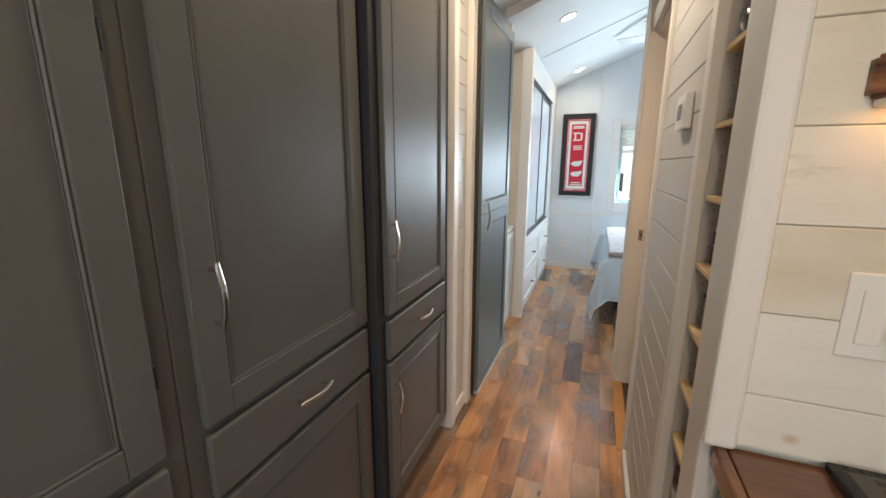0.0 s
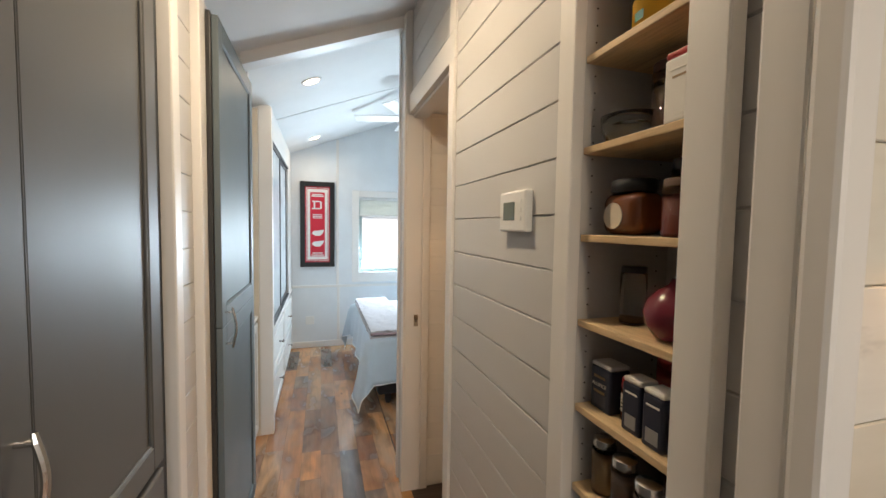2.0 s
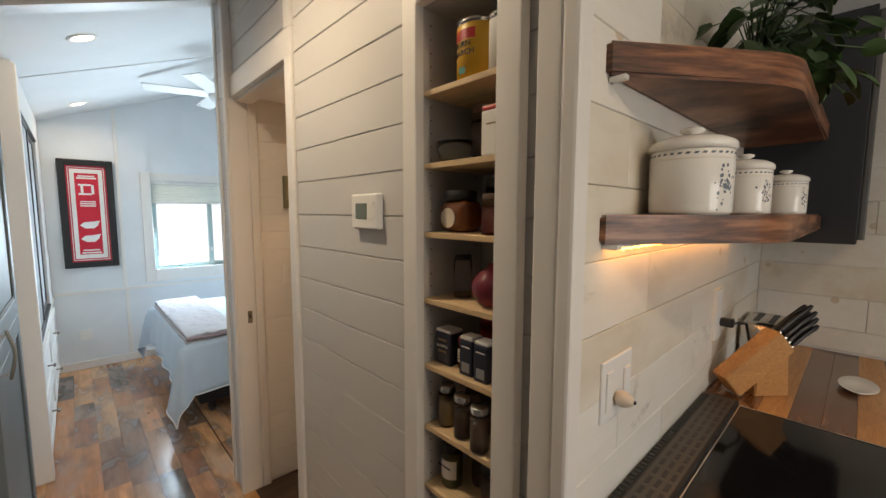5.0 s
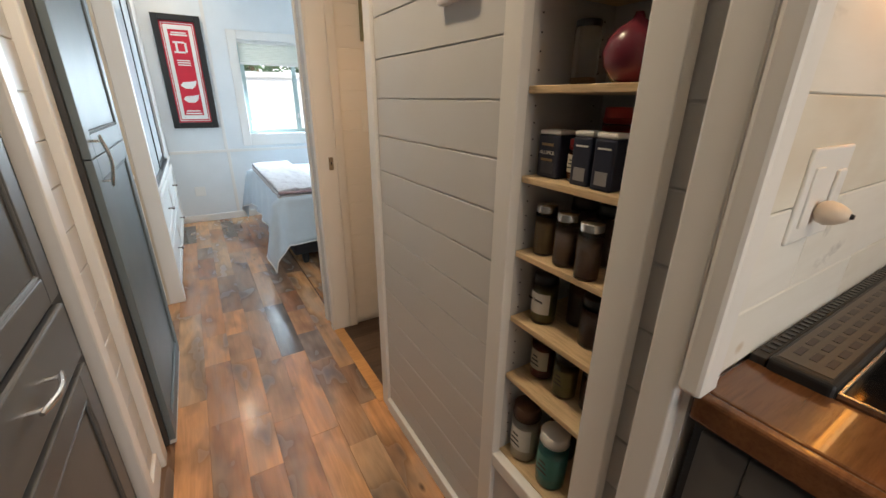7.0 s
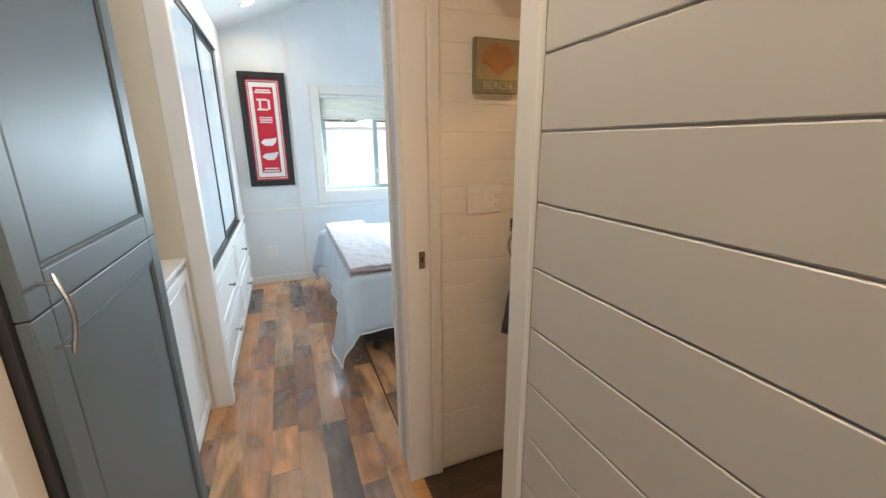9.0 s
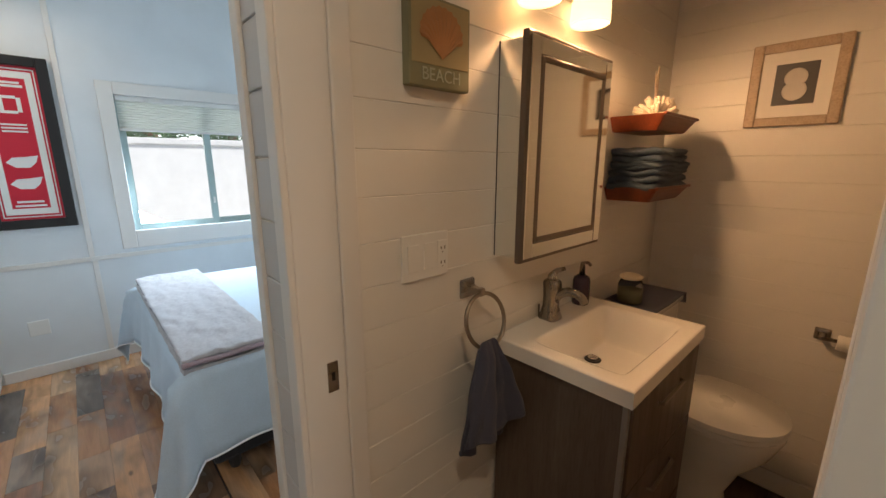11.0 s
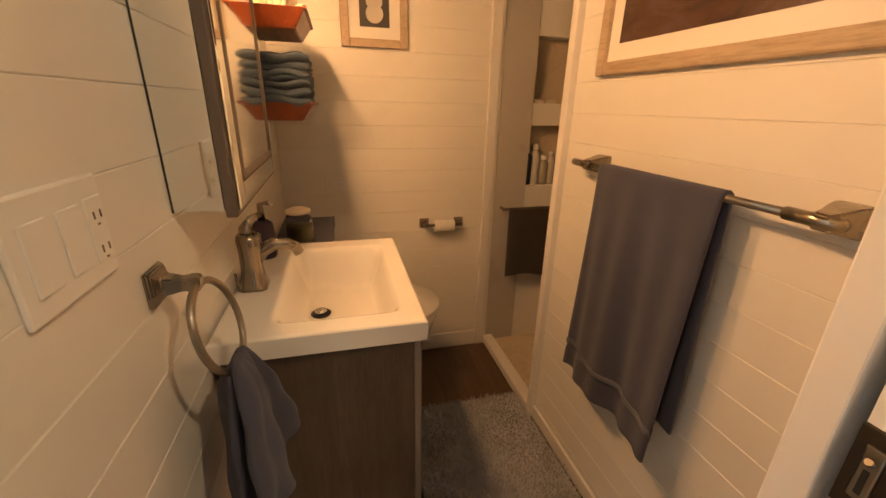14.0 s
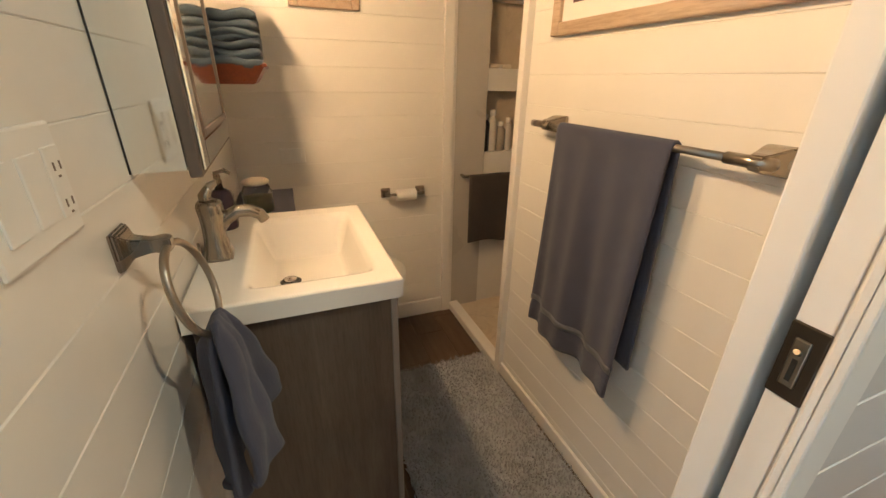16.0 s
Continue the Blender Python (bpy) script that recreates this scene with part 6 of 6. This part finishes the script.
tray(1.510, 1.563, "red mahogany tray shelf holding white coral")
tray(1.260, 1.312, "red mahogany tray shelf holding folded towels")
random.seed(3)
for k, (zz, hh, wx, nf) in enumerate(((1.304, 0.050, 0.152, 2), (1.354, 0.050, 0.150, 3), (1.404, 0.044, 0.138, 2))):
    ft = thing("folded_towel", (1.6, 2.70, zz), "thick blue folded bath towel in a rumpled stack", "towel", "stack of blue towels")
    for j in range(nf):
        h = hh / nf
        zc = zz + h * (j + 0.5)
        bm = bmesh.new()
        r = h * 0.54
        xa, xb = 1.595 - wx + random.uniform(-0.016, 0.012), 1.595 + wx + random.uniform(-0.03, 0.016)
        prof = [(xa + (xb - xa) * q / 12, -r) for q in range(13)] + [(xb + r * math.sin(a), -r * math.cos(a)) for a in np.linspace(0.3, math.pi - 0.3, 7)]
        prof += [(xb - (xb - xa) * q / 12, r) for q in range(13)] + [(xa - r * math.sin(a), r * math.cos(a)) for a in np.linspace(0.3, math.pi - 0.3, 7)]
        ph1, ph2 = random.uniform(0, 6), random.uniform(0, 6)
        rows_ = []
        for i in range(12):
            y = 2.612 + 0.175 * i / 11
            sh = 1 - 0.45 * max(0, 1 - i / 1.6) ** 2
            rows_.append([bm.verts.new((px, y, zc + pz * sh + 0.0055 * math.sin(px * 27 + i * 0.8 + ph1) + 0.003 * math.sin(px * 61 + ph2))) for px, pz in prof])
        for a, b in zip(rows_, rows_[1:]):
            for q in range(len(prof)):
                bm.faces.new((a[q], a[(q + 1) % len(prof)], b[(q + 1) % len(prof)], b[q]))
        bm.faces.new(rows_[0]), bm.faces.new(rows_[-1])
        part("fold", bm, M["jeanblue"], ft, "", True)
co = thing("coral", (1.57, 2.69, 1.523), "white branching coral ornament", "coral")
bm = bmesh.new()
random.seed(12)
for k in range(150):
    a, e = random.uniform(0, 6.28), random.uniform(0.1, 1.3)
    d = Vector((math.cos(a) * math.cos(e), math.sin(a) * math.cos(e) * 0.7, math.sin(e) * 0.8))
    p = Vector((1.57, 2.690, 1.552)) + d * 0.036
    q = p + d * random.uniform(0.035, 0.085)
    tube([p, (p + q) / 2 + Vector((random.uniform(-1, 1), random.uniform(-1, 1), random.uniform(-1, 1))) * 0.006, q], 0.008, 6, bm, radii=[0.010, 0.009, 0.005])
lathe([(0.05, 0), (0.062, 0.02), (0.056, 0.05), (0.03, 0.072), (0, 0.078)], (1.57, 2.690, 1.527), 18, bm)
part("branch_cluster", bm, M["coral"], co, "", True)
rd = thing("reed_diffuser", (1.68, 2.74, 1.523), "thin reeds standing in a small bottle", "diffuser")
part("bottle", lathe([(0.022, 0), (0.024, 0.004), (0.022, 0.04), (0.010, 0.05), (0.010, 0.06)], (1.68, 2.735, 1.523), 16), M["jarglass"], rd, "", True)
for k in range(4):
    part("reed", tube([(1.68, 2.735, 1.53), (1.675 + 0.012 * (k - 1.5), 2.735 + 0.008 * (k % 2), 1.735 + 0.012 * k)], 0.0018, 6), M["driftwood"], rd)

# toilet
to = thing("toilet", (1.62, 2.45, 0), "white two-piece toilet with the lid closed", "toilet")
TX = 1.615
bm = bmesh.new()
rings = []
for z, w_, y0, y1 in ((0.0, 0.098, 2.27, 2.62), (0.03, 0.092, 2.28, 2.62), (0.16, 0.078, 2.31, 2.62), (0.27, 0.098, 2.27, 2.62), (0.37, 0.150, 2.20, 2.64), (0.462, 0.180, 2.165, 2.65), (0.478, 0.180, 2.165, 2.65)):
    yc, ry = (y0 + y1) / 2, (y1 - y0) / 2
    rings.append([bm.verts.new((TX + w_ * math.cos(a), yc + ry * (math.sin(a) if math.sin(a) < 0 else 0.92 * abs(math.sin(a)) ** 0.8), z)) for a in np.linspace(0, 2 * math.pi, 33)[:-1]])
for a, b in zip(rings, rings[1:]):
    for k in range(32):
        bm.faces.new((a[k], a[(k + 1) % 32], b[(k + 1) % 32], b[k]))
bm.faces.new(rings[0]), bm.faces.new(rings[-1])
part("bowl", bm, M["ceramic"], to, "", True)


def oval(z0, z1, w_, y0, y1, bev):
    yc, ry = (y0 + y1) / 2, (y1 - y0) / 2
    return prism([(TX + w_ * math.cos(a), yc + ry * (math.sin(a) if math.sin(a) < 0 else 0.9 * abs(math.sin(a)) ** 0.6)) for a in np.linspace(0, 2 * math.pi, 49)[:-1]], z0, z1, bev=bev)


part("seat", oval(0.480, 0.496, 0.186, 2.164, 2.575, 0.006), M["plastic"], to, "", True)
part("lid", oval(0.498, 0.522, 0.188, 2.160, 2.580, 0.009), M["plastic"], to, "", True)
part("tank", box(TX - 0.20, TX + 0.20, 2.595, 2.785, 0.44, 0.815, 0.02, seg=3), M["ceramic"], to, "", True)
part("tank_lid", box(TX - 0.21, TX + 0.21, 2.585, 2.790, 0.815, 0.845, 0.010, seg=3), M["ceramic"], to, "", True)
part("flush_lever", tube([(TX - 0.15, 2.595, 0.77), (TX - 0.15, 2.575, 0.77), (TX - 0.09, 2.572, 0.765)], 0.006, 8), M["nickel"], to, "", True)
mtop = thing("tank_cloth", (TX, 2.68, 0.846), "dark grey folded cloth lying on the toilet tank", "towel")
part("cloth", sheet(lambda u, v: (TX - 0.225 + 0.45 * u, 2.578 + 0.20 * v, 0.853 + 0.002 * math.sin(9 * u) - (0.05 * max(0, abs(2 * u - 1) - 0.93) / 0.07)), 30, 8, 0.006), M["towel"], mtop, "", True)
jr = thing("glass_jar", (1.50, 2.69, 0.86), "clear glass jar with shells and a cream lid", "jar")
part("glass", lathe([(0.040, 0), (0.046, 0.006), (0.047, 0.07), (0.040, 0.088), (0.034, 0.095), (0.032, 0.095)], (1.50, 2.69, 0.861), 24), M["jarglass"], jr, "", True)
part("contents", lathe([(0.038, 0.004), (0.042, 0.01), (0.040, 0.05), (0.02, 0.058)], (1.50, 2.69, 0.861), 16), M["greenboard"], jr, "", True)
part("lid", lathe([(0.036, 0.095), (0.042, 0.098), (0.042, 0.106), (0.030, 0.112), (0.008, 0.114)], (1.50, 2.69, 0.861), 24), M["cream"], jr, "", True)


def picture(name, plane, at, u0, u1, z0, z1, frame_w, mat_w, label, art):
    """A framed picture; plane x faces west at x = at, plane y faces north at y = at."""
    p = thing(name, (at, (u0 + u1) / 2, (z0 + z1) / 2) if plane == "x" else ((u0 + u1) / 2, at, (z0 + z1) / 2), label, "picture")
    def b6(d0, d1, a, b, c, d):
        return (at - d1, at - d0, a, b, c, d) if plane == "x" else (a, b, at + d0, at + d1, c, d)
    for a, b, c, d in ((u0, u0 + frame_w, z0, z1), (u1 - frame_w, u1, z0, z1), (u0 + frame_w, u1 - frame_w, z0, z0 + frame_w), (u0 + frame_w, u1 - frame_w, z1 - frame_w, z1)):
        part("frame", box(*b6(0, 0.022, a, b, c, d), 0.005), M["driftwood"], p)
    part("mat", box(*b6(0.004, 0.009, u0 + frame_w, u1 - frame_w, z0 + frame_w, z1 - frame_w)), M["paper"], p)
    k = frame_w + mat_w
    pr = part("print", box(*b6(0.009, 0.0105, u0 + k, u1 - k, z0 + k, z1 - k)), art, p)
    return p, (u0 + k, u1 - k, z0 + k, z1 - k)


p, (a, b, c, d) = picture("shell_print", "x", EX, 2.221, 2.500, 1.537, 1.840, 0.034, 0.044, "pale wood frame with a photograph of a round shell", M["ink"])
bm = bmesh.new()
for zc, r in (((c + d) / 2 + 0.022, 0.034), ((c + d) / 2 - 0.024, 0.036)):
    lathe([(r, 0), (r * 0.9, 0.002), (0, 0.004)], (0, 0, 0), 24, bm)
    for v in list(bm.verts)[-49:]:
        v.co = Vector((EX - 0.0105 - v.co.z, (a + b) / 2 + v.co.y, zc + v.co.x))
part("shell", bm, paint("pale_shell_print", (0.55, 0.52, 0.48), 0.5, 0.15), p, "pale shell")
sunset, tt, bb = nodes("sunset_photograph", 0.3)
v = coords(tt, (1.3, 1, 3))
tt.links.new(ramp(tt, noisy(tt, 5, 5, 0.6, v, 1.0), [(0.3, (0.035, 0.018, 0.018)), (0.5, (0.085, 0.040, 0.022)), (0.62, (0.10, 0.058, 0.065)), (0.75, (0.18, 0.12, 0.13))]), bb.inputs["Base Color"])
picture("landscape_print", "y", SY, 0.40, 1.245, 1.405, 1.98, 0.036, 0.044, "large pale wood frame with a dusky landscape photograph", sunset)

# towel rail on the south wall with its bath towel
rail = thing("towel_rail", (0.8, SY, 1.16), "brushed nickel towel rail with square end brackets", "towel rail")
BZ, BY = 1.157, 1.822
for x in (0.528, 1.155):
    part("bracket", wall_block((x, SY, BZ), (0, 1, 0)), M["nickel"], rail)
part("bar", tube([(0.497, BY, BZ), (1.20, BY, BZ)], 0.008, 14), M["nickel"], rail, "", True)
part("sleeve", tube([(0.500, BY, BZ), (0.585, BY, BZ)], 0.0115, 14), M["nickel"], rail, "", True)
part("end_cap", tube([(1.14, BY, BZ), (1.225, BY, BZ)], 0.0105, 14), M["nickel"], rail, "", True)


def bath_towel(u, v):
    """Hangs over the bar: u runs from the front hem over the bar to the back hem."""
    L1, L2, r = 0.665, 0.58, 0.016
    s = u * (L1 + L2 + math.pi * r)
    x = 0.692 + 0.385 * v
    if s < L1:
        h = L1 - s
        w = h / L1
        y = BY + r + 0.010 * w + 0.016 * w * math.sin(v * 11 + 0.8) + 0.008 * w ** 0.6 * math.sin(v * 24 + 1.5 * w)
        z = BZ - h
        x += 0.030 * w * (v - 0.35) + 0.012 * w
        if 0.565 < h < 0.60:
            y -= 0.003
    elif s < L1 + math.pi * r:
        a = (s - L1) / r
        y, z = BY + r * math.cos(a), BZ + r * math.sin(a)
    else:
        h = s - L1 - math.pi * r
        y, z = BY - r - 0.006 * math.sin(v * 8) * h / L2, BZ - h
        x -= 0.012 * h
    return (x, max(y, SY + 0.012), z)


bt = thing("bath_towel", (0.87, BY, 1.1), "slate-blue bath towel hung over the rail", "towel")
part("cloth", sheet(bath_towel, 110, 44, 0.007), M["towel"], bt, "", True)
part("woven_band", sheet(lambda u, v: tuple(Vector(bath_towel((0.085 + 0.030 * u) * 0.5 + 0.02, v)) + Vector((0, 0.0045, 0))), 2, 44, 0.003), cloth("slate_band", (0.15, 0.155, 0.19), scale=200, strength=0.2), bt, "flat woven band near the hem", True)

# paper holder
ph = thing("toilet_paper_holder", (EX, 2.05, 0.75), "brushed nickel holder with a nearly used paper roll", "paper holder")
for y in (2.145, 1.965):
    part("bracket", square_rose((EX, y, 0.752), (-1, 0, 0), 0.024, 0.014), M["nickel"], ph)
part("spindle", tube([(EX - 0.052, 1.965, 0.752), (EX - 0.052, 2.145, 0.752)], 0.007, 12), M["nickel"], ph, "", True)
rl = thing("toilet_paper_roll", (EX - 0.052, 2.05, 0.752), "white toilet paper roll on its spindle", "toilet paper")
bm = lathe([(0.0085, -0.05), (0.027, -0.05), (0.028, -0.047), (0.028, 0.047), (0.027, 0.05), (0.0085, 0.05)], (0, 0, 0), 28)
bmesh.ops.transform(bm, matrix=pose(EX - 0.052, 2.052, 0.748, 90, 0, 0), verts=bm.verts)
part("roll", bm, M["paper"], rl, "", True)

# rug
random.seed(21)
rg_ = thing("bath_rug", (1.0, 2.0, 0), "shaggy grey bath rug on the floor", "rug")
part("backing", box(0.55, 1.525, 1.785, 2.325, 0.0005, 0.010, 0.004), M["rug"], rg_)
vs_, fs_ = [], []
for k in range(16000):
    x, y = random.uniform(0.55, 1.53), random.uniform(1.782, 2.33)
    h, a, ln = random.uniform(0.014, 0.024), random.uniform(0, 6.28), random.uniform(0.0, 0.013)
    dx, dy = math.cos(a) * 0.0028, math.sin(a) * 0.0028
    lx_, ly_ = ln * math.cos(a * 3.1 + x * 9), ln * math.sin(a * 3.1 + y * 7)
    i = len(vs_)
    vs_ += [(x - dx - 1.0, y - dy - 2.0, 0.006), (x + dx - 1.0, y + dy - 2.0, 0.006), (x + dx * 0.7 + lx_ - 1.0, y + dy * 0.7 + ly_ - 2.0, h), (x - dx * 0.7 + lx_ - 1.0, y - dy * 0.7 + ly_ - 2.0, h)]
    fs_.append((i, i + 1, i + 2, i + 3))
me = bpy.data.meshes.new("shag")
me.from_pydata(vs_, [], fs_)
me.materials.append(M["rug"])
pile = new("shag", me)
pile.parent = rg_
tagged(pile, "shaggy grey pile", kind="stuff")

# shower: niche bottles, hanging towel
for k, (y, z, h, r, c_) in enumerate(((1.575, 0.925, 0.19, 0.022, (0.03, 0.04, 0.06)), (1.535, 0.925, 0.21, 0.026, (0.62, 0.60, 0.56)), (1.485, 0.925, 0.15, 0.028, (0.36, 0.33, 0.28)), (1.44, 0.925, 0.17, 0.024, (0.55, 0.52, 0.50)))):
    bo = thing("shampoo_bottle", (2.045, y, z), "plastic shampoo bottle in the shower niche", "bottle", "bottles in the shower niche")
    part("body", lathe([(r * 0.9, 0), (r, 0.005), (r, h * 0.75), (r * 0.5, h * 0.84), (r * 0.45, h * 0.86)], (2.045, y, z), 18), paint("bottle_plastic", c_, 0.3, 0.1), bo, "", True)
    part("cap", lathe([(r * 0.55, h * 0.86), (r * 0.55, h), (r * 0.4, h + 0.002)], (2.045, y, z), 16), M["plastic"], bo, "", True)
for y in (1.56, 1.49):
    so = thing("soap_bar", (2.04, y, 1.335), "pale soap bar lying in the upper niche", "soap")
    part("bar", box(2.015, 2.065, y - 0.03, y + 0.025, 1.335, 1.355, 0.008, seg=3), M["cream"], so, "", True)
gr = thing("shower_rail", (1.96, 1.6, 0.82), "slim metal rail inside the shower", "towel rail")
part("bar", tube([(1.95, 1.28, 0.815), (1.95, 1.74, 0.815)], 0.008, 10), M["nickel"], gr, "", True)
for y in (1.30, 1.73):
    part("post", tube([(1.999, y, 0.815), (1.95, y, 0.815)], 0.008, 10), M["nickel"], gr)
dt = thing("dark_towel", (1.95, 1.58, 0.62), "dark brown towel hanging in the shower", "towel")
part("cloth", sheet(lambda u, v: (1.935 - 0.008 * math.sin(v * 9) - 0.006 * u, 1.36 + 0.35 * v, 0.826 - 0.38 * u - 0.012 * math.sin(v * 6) * u), 24, 24, 0.012), M["darktowel"], dt, "", True)

# pocket door: edge, latch; strike on the other jamb
pd_ = thing("door_2", (0.268, 1.9, 0.01), "white pocket door slid open into the wall", "door", kind="structure")
part("leaf", box(0.2525, 0.2865, 1.76, 2.088, 0.012, 2.085, 0.002), M["trim"], pd_)
lt = part("latch_plate", box(0.2505, 0.2872, 2.086, 2.0905, 0.955, 1.050, 0.002), paint("aged_bronze", (0.085, 0.068, 0.052), 0.38, 0.15, 0.9), pd_, "aged bronze latch plate")
part("latch_slot", box(0.262, 0.278, 2.0895, 2.0920, 0.972, 1.033, 0.002), M["nickel"], lt)
part("latch_hole", box(0.2675, 0.2725, 2.0915, 2.0928, 0.980, 1.008, 0.0), M["black"], lt)
part("latch_lever", tube([(0.270, 2.092, 1.016), (0.270, 2.097, 1.020)], 0.0034, 8), M["nickel"], lt)
sk_ = thing("strike_plate", (0.275, 2.785, 0.98), "small aged bronze strike plate on the door jamb", "strike plate")
part("plate", box(0.265, 0.288, 2.7825, 2.7855, 0.945, 1.010, 0.001), M["nickel"], sk_)
part("hole", box(0.273, 0.280, 2.7815, 2.7828, 0.970, 0.988), M["black"], sk_)

# ---- boards of floors and walls ----
random.seed(11)
items = []
w = 0.118
for x0, x1, y0, y1 in ((-0.70, 0.252, -1.0, 5.70), (-1.05, -0.70, 2.975, 5.70), (0.252, 0.96, 2.975, 5.70)):
    x = x0
    while x < x1 - 0.01:
        xe, y = min(x + w, x1), y0 - random.uniform(0, 0.5)
        while y < y1:
            ye = y + random.choice((0.30, 0.46, 0.46, 0.62, 0.62, 0.90))
            a, b = max(y, y0), min(ye, y1)
            if b - a > 0.03:
                items.append((x + 0.0003, xe - 0.0003, a + 0.0003, b - 0.0003, -0.012, random.choice((0.0, 0.0003, -0.0003))))
            y = ye
        x += w
pieces("floorboard", floor, items, [M["floor"]], 0.0004)
structure("floor_kitchen", box(0.253, 2.10, -1.70, 0.93, -0.012, 0.0), M["bathfloor"], "dark wooden kitchen floor", "floor")
structure("floor_hall_end", box(-1.30, 0.252, -1.70, -1.001, -0.012, 0.0), M["bathfloor"], "dark wooden floor behind the hall", "floor")
structure("floor_bedroom_far", box(0.96, 2.10, 2.975, 5.70, -0.012, 0.0), M["bathfloor"], "dark wooden floor under the bed", "floor")
bathfloor = structure("floor_bathroom", box(0.253, 2.10, 1.74, 2.804, -0.012, -0.008), M["sub"], "brown wood-look bathroom floor", "floor")
items, y = [], 1.75
while y < 2.79:
    x = 0.252 - random.uniform(0, 0.6)
    while x < 2.10:
        xe = x + 0.9
        if min(xe, 2.1) - max(x, 0.252) > 0.03:
            items.append((max(x, 0.252), min(xe, 2.1) - 0.001, y, min(y + 0.149, 2.80), -0.008, 0.0))
        x = xe
    y += 0.15
pieces("floorboard", bathfloor, items, [M["bathfloor"]], 0.0012)


def boards(parent, axis, face, depth, u0, u1, z0, z1, first, step, mat, gap=0.003, joints=(), bev=0.0018):
    """Horizontal wall boards on the plane axis = face, standing out by depth (signed)."""
    zs = [first + step * k for k in range(-30, 40) if z0 < first + step * k < z1]
    zs = [z0] + zs + [z1]
    out = []
    for row, (a, b) in enumerate(zip(zs, zs[1:])):
        if b - a < 0.012:
            continue
        cuts = [u0] + [c for c in (joints[row % len(joints)] if joints else ()) if u0 < c < u1] + [u1]
        for ua, ub in zip(cuts, cuts[1:]):
            lo, hi = sorted((face, face + depth))
            box6 = (lo, hi, ua, ub - 0.001) if axis == "x" else (ua, ub - 0.001, lo, hi)
            out.append((*box6, a + gap / 2, b - gap / 2))
    pieces("board", parent, out, [mat], bev)


ob = bpy.data.objects
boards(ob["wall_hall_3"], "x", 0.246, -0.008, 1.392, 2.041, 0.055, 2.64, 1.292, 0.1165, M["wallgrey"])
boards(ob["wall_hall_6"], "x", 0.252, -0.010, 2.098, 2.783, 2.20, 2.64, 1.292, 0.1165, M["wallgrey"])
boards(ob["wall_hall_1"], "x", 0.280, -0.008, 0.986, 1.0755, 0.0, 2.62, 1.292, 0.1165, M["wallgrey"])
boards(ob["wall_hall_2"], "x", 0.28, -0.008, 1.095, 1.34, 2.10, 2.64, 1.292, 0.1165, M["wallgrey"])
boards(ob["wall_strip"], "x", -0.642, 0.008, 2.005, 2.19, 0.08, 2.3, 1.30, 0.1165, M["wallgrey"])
boards(ob["wall_bath_north"], "y", 2.804, -0.007, 0.335, 2.00, 0.02, 2.12, 1.235, 0.0955, M["bath"], 0.0002, bev=0.0016)
boards(ob["wall_bath_south"], "y", 1.752, 0.008, 0.327, 1.375, 0.06, 2.12, 1.206, 0.0935, M["bath"], 0.0002, bev=0.0016)
boards(ob["wall_bath_east"], "x", 2.00, -0.007, 1.84, 2.797, 0.09, 2.12, 1.325, 0.102, M["bath"], 0.0002, bev=0.0016)
boards(ob["wall_bath_north"], "x", 0.216, -0.006, 2.826, 2.918, 0.0, 2.6, 1.292, 0.1165, M["wallgrey"])
boards(ob["wall_kitchen_end"], "y", 0.935, -0.010, 0.268, 2.10, 0.92, 2.44, 1.16, 0.142, M["limed"], 0.0012,
       ((0.75, 1.5), (0.46, 1.25), (0.98, 1.8), (0.6, 1.4)))
boards(ob["wall_east"], "x", 2.10, -0.007, -1.69, 0.925, 0.92, 2.32, 1.16, 0.142, M["limed"], 0.0012, ((0.1,), (0.55,), (-0.3,)))
